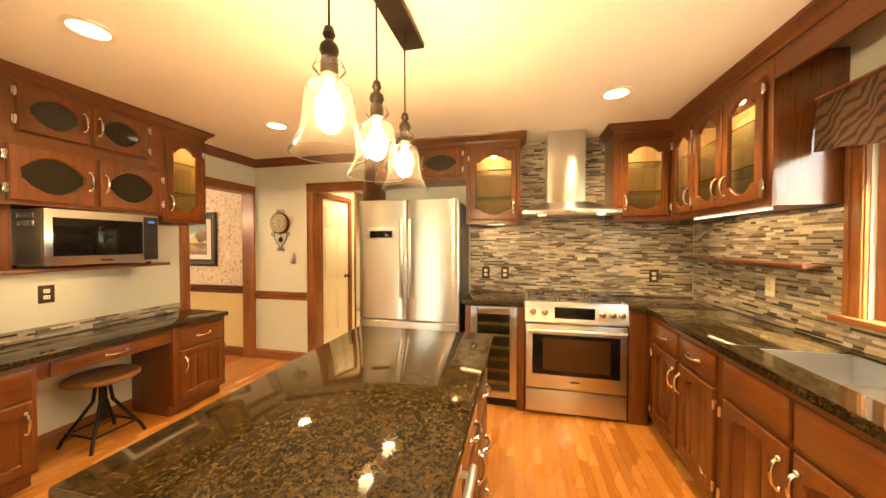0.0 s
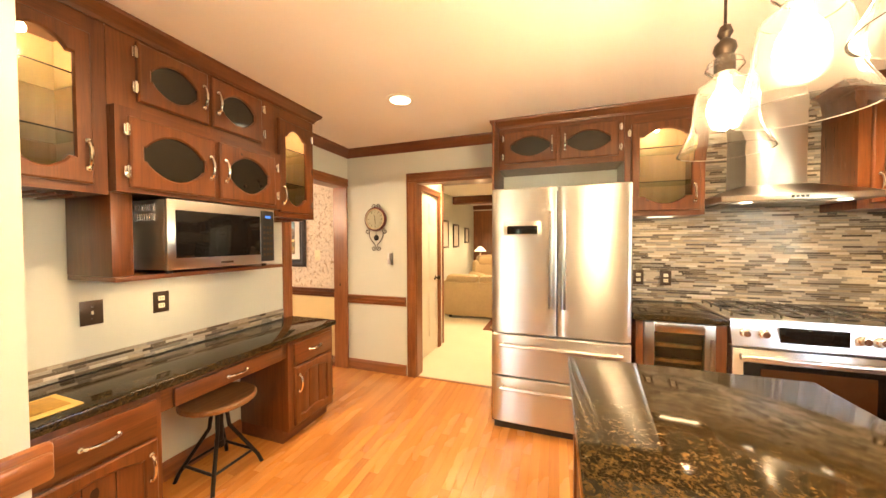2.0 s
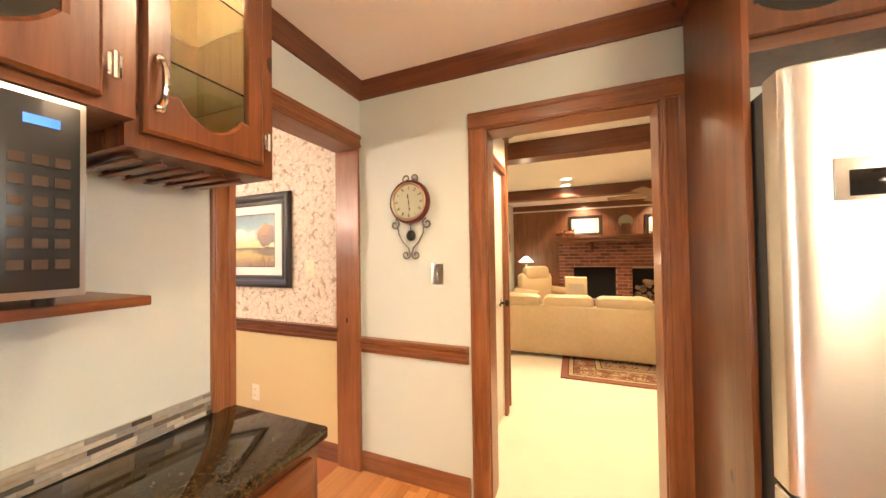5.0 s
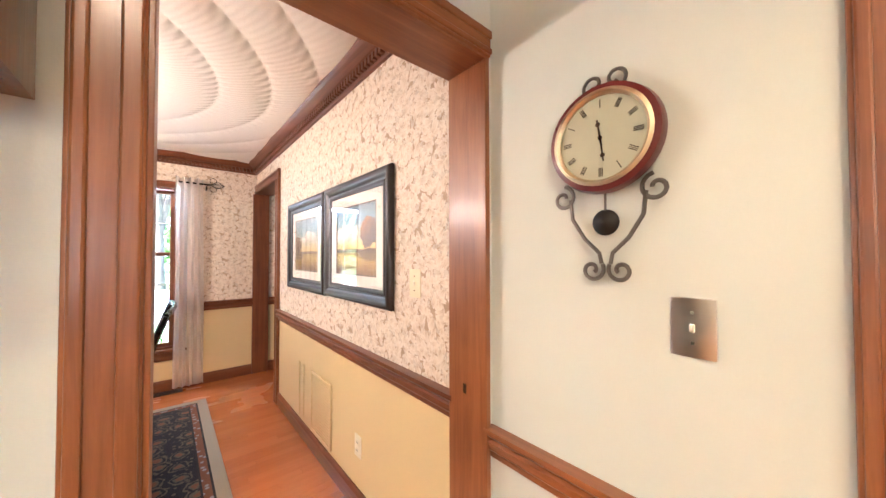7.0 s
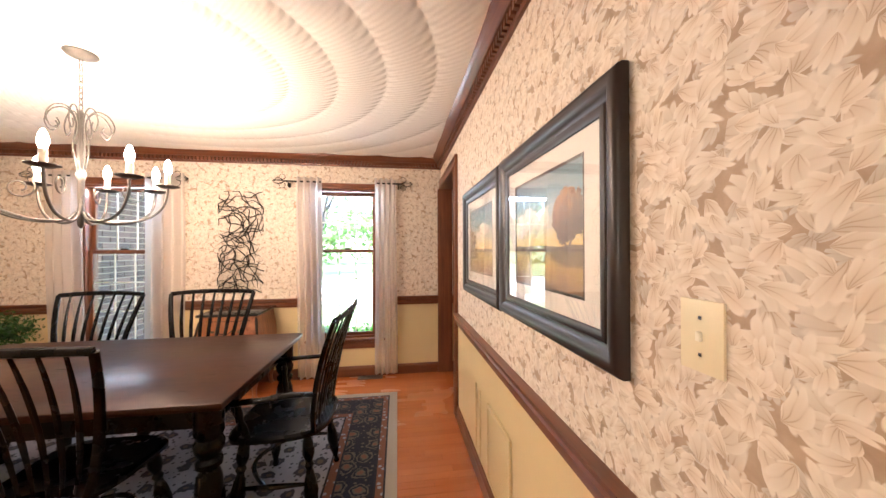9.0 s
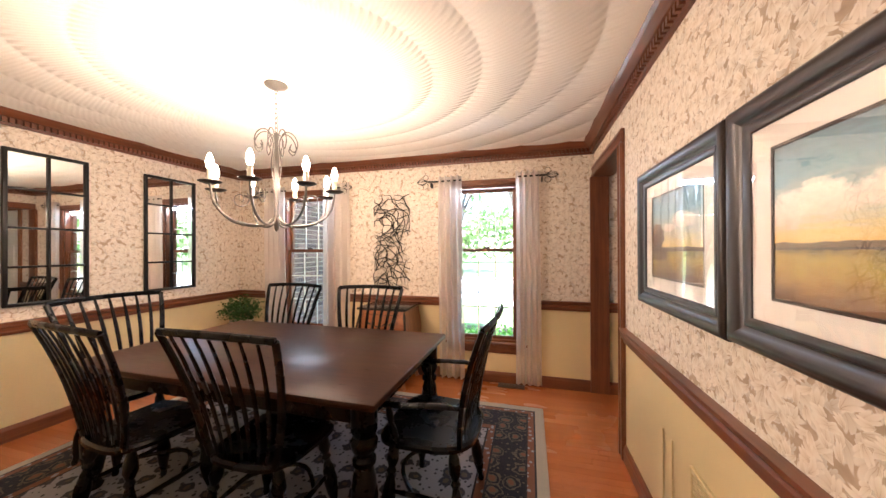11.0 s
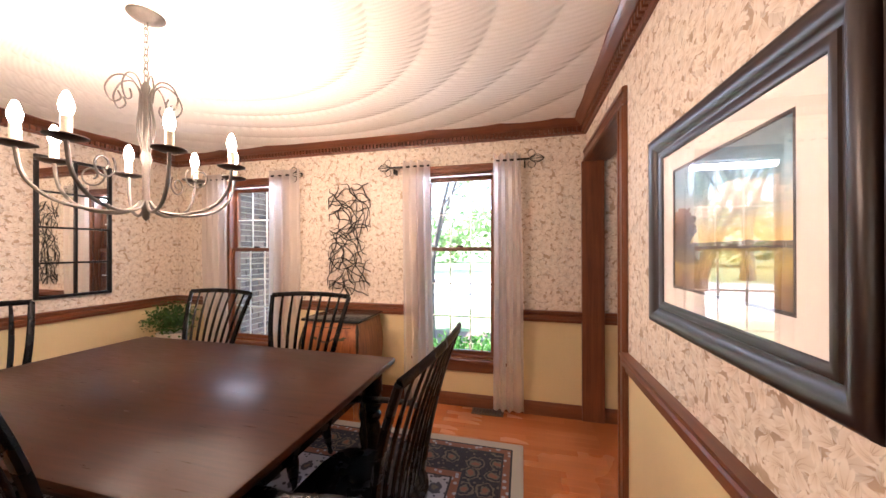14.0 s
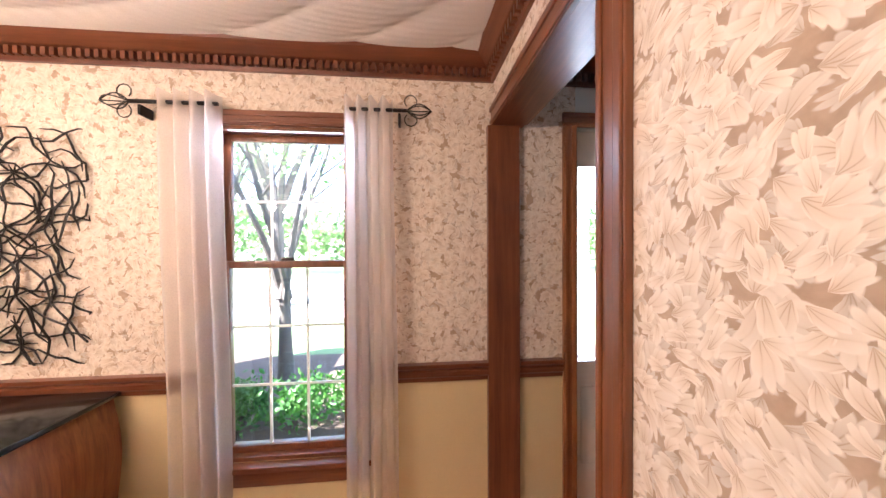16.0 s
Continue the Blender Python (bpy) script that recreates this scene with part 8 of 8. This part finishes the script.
for y0, y1, z0, z1 in ((7.4, 7.85, 1.25, 1.85), (8.2, 8.65, 1.25, 1.8), (9.2, 9.6, 1.35, 1.75)):
    f = thing("side_picture", (FW + 0.01, (y0 + y1) / 2, z0), "framed picture on the family room side wall", "picture", "side wall pictures")
    bm = bmesh.new()
    for q in ((y0, y0 + 0.04, z0, z1), (y1 - 0.04, y1, z0, z1), (y0 + 0.04, y1 - 0.04, z0, z0 + 0.04), (y0 + 0.04, y1 - 0.04, z1 - 0.04, z1)):
        quad_box(bm, FW + 0.001, FW + 0.025, *q, 0.003)
    part("frame", bm, FRAMEWOOD, f)
    part("print", box(FW + 0.001, FW + 0.012, y0 + 0.04, y1 - 0.04, z0 + 0.04, z1 - 0.04), MATBOARD, f)
RX, RY = 1.75, 1.35
ob = link("family_rug", box(-RX, RX, -RY, RY, 0, 0.012, 0.003), rug("family_rug", RX, RY, (0.33, 0.22, 0.12), (0.20, 0.07, 0.04), (0.14, 0.05, 0.03), (0.45, 0.33, 0.18), (0.24, 0.09, 0.05), (0.45, 0.33, 0.18)))
ob.location = (-0.14, 7.44, 0.0045)
tagged(ob, "rust and gold oriental rug under the sofa", "rug")
fn = thing("ceiling_fan", (-0.61, 7.7, 2.05), "brown five-blade ceiling fan at rest", "fan")
part("rod", sweep(bmesh.new(), [(-0.61, 7.7, 2.16), (-0.61, 7.7, CEIL - 0.003)], 0.012, 8), BRONZE, fn)
part("motor", lathe(bmesh.new(), [(0, 2.05), (0.06, 2.06), (0.10, 2.10), (0.10, 2.15), (0.04, 2.18), (0, 2.18)], (-0.61, 7.7, 0), 20), BRONZE, fn)
for i in range(5):
    a = radians(20 + 72 * i)
    bm = box(0.12, 0.66, -0.07, 0.07, 2.115, 2.123, 0.003)
    for v in bm.verts:
        v.co.z += v.co.y * 0.2
    bmesh.ops.rotate(bm, verts=bm.verts[:], matrix=Matrix.Rotation(a, 3, "Z"), cent=(0, 0, 0))
    bmesh.ops.translate(bm, verts=bm.verts[:], vec=(-0.61, 7.7, 0))
    part("blade", bm, FANBLADE, fn)

# ---- outdoors ----
G = -0.42
structure("driveway", box(-24, -13.5, -30, 30, G + 0.001, G + 0.006), plain("pale_concrete", (0.50, 0.49, 0.46), 0.9, 0, 0.15, 8, 0.3), "pale sunlit drive", "road")
structure("planting_bed", box(-10.6, XW - 0.15, -1.5, 9, G + 0.002, G + 0.03), WOOL, "mulched bed along the house", "ground")
structure("wall_wing", box(-9.6, XW - 0.14, -0.35, 0.10, G, 3.2), MORTAR, "projecting brick wing outside the window", "wall")
# the slab south of the kitchen is an unseen sun blocker, added
structure("porch_roof", box(-4.6, 0.2, KS - 3.0, KS - 0.15, 2.5, 2.62), WHITEPAINT, "unseen white slab added to keep the sun out of the south door", "roof")
structure("roof_eave", box(-7.05, XW - 0.14, 0.1, 8.0, 2.66, 2.78), WHITEPAINT, "white eave over the windows", "roof")


def tree(x, y, h, limbs, seed, crown, count, leafsize, trunk_r, label):
    rnd = random.Random(seed)
    t = thing("tree", (x, y, G), label, "tree", "garden trees")
    bm = bmesh.new()
    fork = h * 0.28
    sweep(bm, [(x, y, G), (x + 0.02, y, G + fork * 0.5), (x + 0.03, y + 0.01, G + fork)], [trunk_r * 1.35, trunk_r, trunk_r * 0.85], 10)
    for k in range(limbs):
        a = 2 * math.pi * k / limbs + rnd.uniform(-0.4, 0.4)
        lean = rnd.uniform(0.25, 0.5)
        pts, rr = [], []
        for i in range(8):
            q = i / 7
            pts.append((x + 0.03 + math.cos(a) * lean * h * 0.62 * q ** 1.15 + 0.06 * math.sin(5 * q + k), y + math.sin(a) * lean * h * 0.62 * q ** 1.15 + 0.06 * math.cos(4 * q + k), G + fork * 0.9 + (h - fork) * q * rnd.uniform(0.93, 1.0)))
            rr.append(trunk_r * (0.62 - 0.5 * q))
        sweep(bm, pts, rr, 7)
        for j in (3, 4, 5, 6):
            b = a + rnd.uniform(-1.2, 1.2)
            p = Vector(pts[j])
            sweep(bm, [p, p + Vector((math.cos(b) * h * 0.08, math.sin(b) * h * 0.08, h * 0.07)), p + Vector((math.cos(b) * h * 0.14, math.sin(b) * h * 0.14, h * 0.16))], [trunk_r * 0.22, trunk_r * 0.15, trunk_r * 0.06], 5)
    part("trunk", bm, BARK, t, "grey bark trunk and limbs")
    leaves("crown", t, LEAF, (x, y, G + h * 0.86), crown, count, leafsize, seed)
    return t


tree(-9.6, 1.97, 4.6, 5, 3, (2.0, 2.0, 1.15), 1500, 0.13, 0.085, "slender multi-stemmed garden tree outside the window")
tree(-14.5, 6.2, 8.5, 5, 7, (3.4, 3.4, 2.4), 2600, 0.26, 0.22, "tall shade tree beyond the lawn")
tree(-15.5, -0.5, 9.0, 5, 8, (3.6, 3.6, 2.5), 2600, 0.26, 0.24, "tall shade tree beyond the lawn")
tree(-25.0, 3.0, 11.0, 5, 9, (4.5, 4.5, 3.6), 2600, 0.38, 0.28, "tall shade tree across the drive")
tree(-26.0, 12.0, 11.0, 5, 12, (4.5, 4.5, 3.6), 2200, 0.38, 0.28, "tall shade tree across the drive")
tree(-26.0, -8.0, 11.0, 5, 13, (4.5, 4.5, 3.6), 2200, 0.38, 0.28, "tall shade tree across the drive")
rnd = random.Random(21)
for k in range(7):
    y = 0.75 + k * 0.62
    x = -8.45 + rnd.uniform(-0.15, 0.15)
    sb2 = thing("shrub", (x, y, G), "low clipped green shrub under the window", "shrub", "foundation shrubs")
    part("stems", sweep(bmesh.new(), [(x, y, G), (x, y, G + 0.3)], [0.03, 0.015], 6), BARK, sb2)
    leaves("foliage", sb2, SHRUBLEAF, (x, y, G + 0.26), (0.40, 0.40, 0.26), 900, 0.075, 30 + k, up=0.6)
v, f = [], []
for k in range(26):
    a = -1.15 + 2.3 * k / 25
    vv, ff = leaf_cloud((-46 * math.cos(a) - 2, 4 + 46 * math.sin(a), 3.0 + rnd.uniform(-0.5, 1.5)), (5.0, 4.5, 4.5), 420, 0.95, 60 + k)
    o = len(v)
    v += vv
    f += [tuple(i + o for i in q) for q in ff]
me = bpy.data.meshes.new("far_woods")
me.from_pydata([tuple(p) for p in v], [], f)
me.materials.append(LEAF)
tagged(new("far_woods", me), "far belt of sunlit woodland", "woods", "", "stuff")

# ---- pieces: brick, mosaic, floor strips ----
def box_mesh(name, sx, sy, sz, mat, chamfer=0.0):
    bm = box(-sx / 2, sx / 2, -sy / 2, sy / 2, -sz / 2, sz / 2)
    if chamfer:
        bmesh.ops.bevel(bm, geom=bm.edges[:], offset=chamfer, segments=1, affect="EDGES")
    bmesh.ops.recalc_face_normals(bm, faces=bm.faces[:])
    me = bpy.data.meshes.new(name)
    bm.to_mesh(me)
    bm.free()
    me.materials.append(mat)
    return me


def piece(name, me, parent, at):
    ob = new(name, me)
    ob.parent = parent
    ob.location = Vector(at) - root_place(parent)
    return ob


# fireplace bricks
full, half = box_mesh("brick", 0.195, 0.03, 0.06, BRICK, 0.003), box_mesh("brick_half", 0.095, 0.03, 0.06, BRICK, 0.003)
rest = bmesh.new()
count = 0
for r in range(17):
    z = 0.345 + r * 0.0715
    if z > 1.53:
        break
    x = FX0 - (0.1025 if r % 2 == 0 else 0.0)
    while x < FX1 - 0.02:
        spans = [(max(x, FX0), min(x + 0.195, FX1))]
        for b in (LBOX, RBOX):
            if z < b[3] + 0.02:
                spans = [q for lo, hi in spans for q in ((lo, min(hi, b[0])), (max(lo, b[1]), hi)) if q[1] - q[0] > 0.02]
        for lo, hi in spans:
            w = hi - lo
            me = full if abs(w - 0.195) < 0.002 else half if abs(w - 0.095) < 0.003 else None
            if me and count < 290:
                piece("brick", me, fp, ((lo + hi) / 2, 10.0, z))
                count += 1
            else:
                quad_box(rest, lo, hi, 9.985, 10.015, z - 0.03, z + 0.03)
        x += 0.205
if rest.verts:
    o = part("bricks", rest, BRICK, fp)
    o["kind"] = "stuff"

# brick wing outside
bm = bmesh.new()
for r in range(46):
    z = G + 0.04 + r * 0.075
    x = XW - 0.16 - (0.11 if r % 2 else 0)
    while x > -9.55:
        quad_box(bm, x - 0.2, x, 0.098, 0.112, z, z + 0.062)
        x -= 0.212
tagged(link("wing_bricks", bm, OUTBRICK, False), "grey-brown bricks of the wing wall", "bricks", "", "stuff")


def mosaic_wall(name, F, a0, a1, z0, z1, seed, skip=(), near=None):
    """Narrow stacked strips of stone and glass in random lengths."""
    rnd = random.Random(seed)
    verts, faces = [], []
    bm = bmesh.new()
    F.box(bm, a0, a1, z0, z1, 0.0005, 0.006)
    bed = structure("grout_bed", bm, TILE_GROUT, "grout behind the mosaic", "wall")
    z, rh, made = z0, 0.0152, 0
    meshes = {q: box_mesh("tile", *((q - 0.0016, 0.006) if F.ax == "x" else (0.006, q - 0.0016)), rh - 0.0016, MOSAIC) for q in (0.05, 0.075, 0.10, 0.15)}
    while z + rh <= z1 + 1e-4:
        a = a0 - rnd.uniform(0, 0.08)
        while a < a1:
            ln = rnd.choice((0.05, 0.075, 0.10, 0.15))
            s, e = max(a, a0), min(a + ln - 0.0016, a1)
            a += ln
            if e - s < 0.006 or any(k[0] < (s + e) / 2 < k[1] and k[2] < z < k[3] for k in skip):
                continue
            o = 0.0075 + rnd.uniform(0, 0.0025)
            if near and made < 295 and near[0] < s and e < near[1] and near[2] < z < near[3]:
                piece("tile", meshes[ln], bed, F((s + e) / 2, z + rh / 2 - 0.0008, o - 0.003))
                made += 1
                continue
            b = len(verts)
            verts += [tuple(F(p, q, w)) for w in (0.004, o) for p, q in ((s, z), (e, z), (e, z + rh - 0.0016), (s, z + rh - 0.0016))]
            faces += [(b + 4, b + 5, b + 6, b + 7), (b, b + 1, b + 5, b + 4), (b + 1, b + 2, b + 6, b + 5), (b + 2, b + 3, b + 7, b + 6), (b + 3, b, b + 4, b + 7)]
        z += rh
    me = bpy.data.meshes.new(name)
    me.from_pydata(verts, [], faces)
    bm = bmesh.new()
    bm.from_mesh(me)
    bmesh.ops.recalc_face_normals(bm, faces=bm.faces[:])
    bm.to_mesh(me)
    bm.free()
    me.materials.append(MOSAIC)
    tagged(new(name, me), "mosaic strips of stone and glass in browns, greys and cream", "tiles", "", "stuff")


mosaic_wall("mosaic_strips", NF_, -0.345, E - 0.012, 0.916, KC - 0.005, 1, ((-0.345, 0.15, 1.62, 3), (0.93, 3, 1.62, 3), (0.39, 0.69, 1.76, 3)), (0.18, 1.15, 0.93, 1.36))
mosaic_wall("mosaic_strips", EF_, 2.80, N - 0.013, 0.916, 1.60, 2)
mosaic_wall("mosaic_strips", EF_, 0.0, 2.80, 0.916, 1.03, 3)
mosaic_wall("mosaic_strips", WF_, 1.63, 3.255, 0.761, 0.837, 4)


def strip_floor(parent, x0, x1, y0, y1, mat, near, label, seed, width=0.0572):
    """Oak strips laid along y. Those inside the stretch near are parts, the rest stay joined."""
    rnd = random.Random(seed)
    lens = (0.45, 0.6, 0.8, 1.0)
    meshes = {q: box_mesh("floor_strip", width - 0.0012, q - 0.0015, 0.012, mat) for q in lens}
    verts, faces, made = [], [], 0
    x = x0
    while x < x1 - 0.001:
        w = min(width, x1 - x)
        y = y0 - rnd.uniform(0, 0.6)
        while y < y1:
            ln = rnd.choice(lens)
            c = (x + w / 2, y + ln / 2)
            inside = y >= y0 and y + ln <= y1 and w == width
            if inside and made < 295 and near[0] < c[0] < near[1] and near[2] < c[1] < near[3]:
                ob = new("floor_strip", meshes[ln])
                ob.parent = parent
                ob.location = (c[0], c[1], -0.006)
                made += 1
            else:
                s, e = max(y, y0), min(y + ln - 0.0015, y1)
                if e - s > 0.004:
                    b = len(verts)
                    verts += [(p, q, r) for r in (-0.012, 0.0) for p, q in ((x + 0.0006, s), (x + w - 0.0006, s), (x + w - 0.0006, e), (x + 0.0006, e))]
                    faces += [(b + 4, b + 5, b + 6, b + 7), (b, b + 1, b + 5, b + 4), (b + 1, b + 2, b + 6, b + 5), (b + 2, b + 3, b + 7, b + 6), (b + 3, b, b + 4, b + 7)]
            y += ln
        x += width
    me = bpy.data.meshes.new("floor_strips")
    me.from_pydata(verts, [], faces)
    me.materials.append(mat)
    ob = new("floor_strips", me)
    ob.parent = parent
    tagged(ob, label, "", "", "stuff")


strip_floor(bpy.data.objects["floor"], W - 0.16, E, KS, N, OAK, (-2.6, 1.2, 1.6, 4.2), "honey oak strip floor", 5)
strip_floor(bpy.data.objects["floor_dining"], XW, W - 0.16, DS, N + 0.02, OAK_DINING, (-6.6, -3.2, 3.2, 4.2), "reddish oak strip floor", 6)
structure("threshold", box(DOOR_A[0] + 0.02, DOOR_A[1] - 0.02, N + 0.0, N + 0.03, -0.01, 0.006, 0.002), TRIM["x"], "stained wooden threshold", "trim")
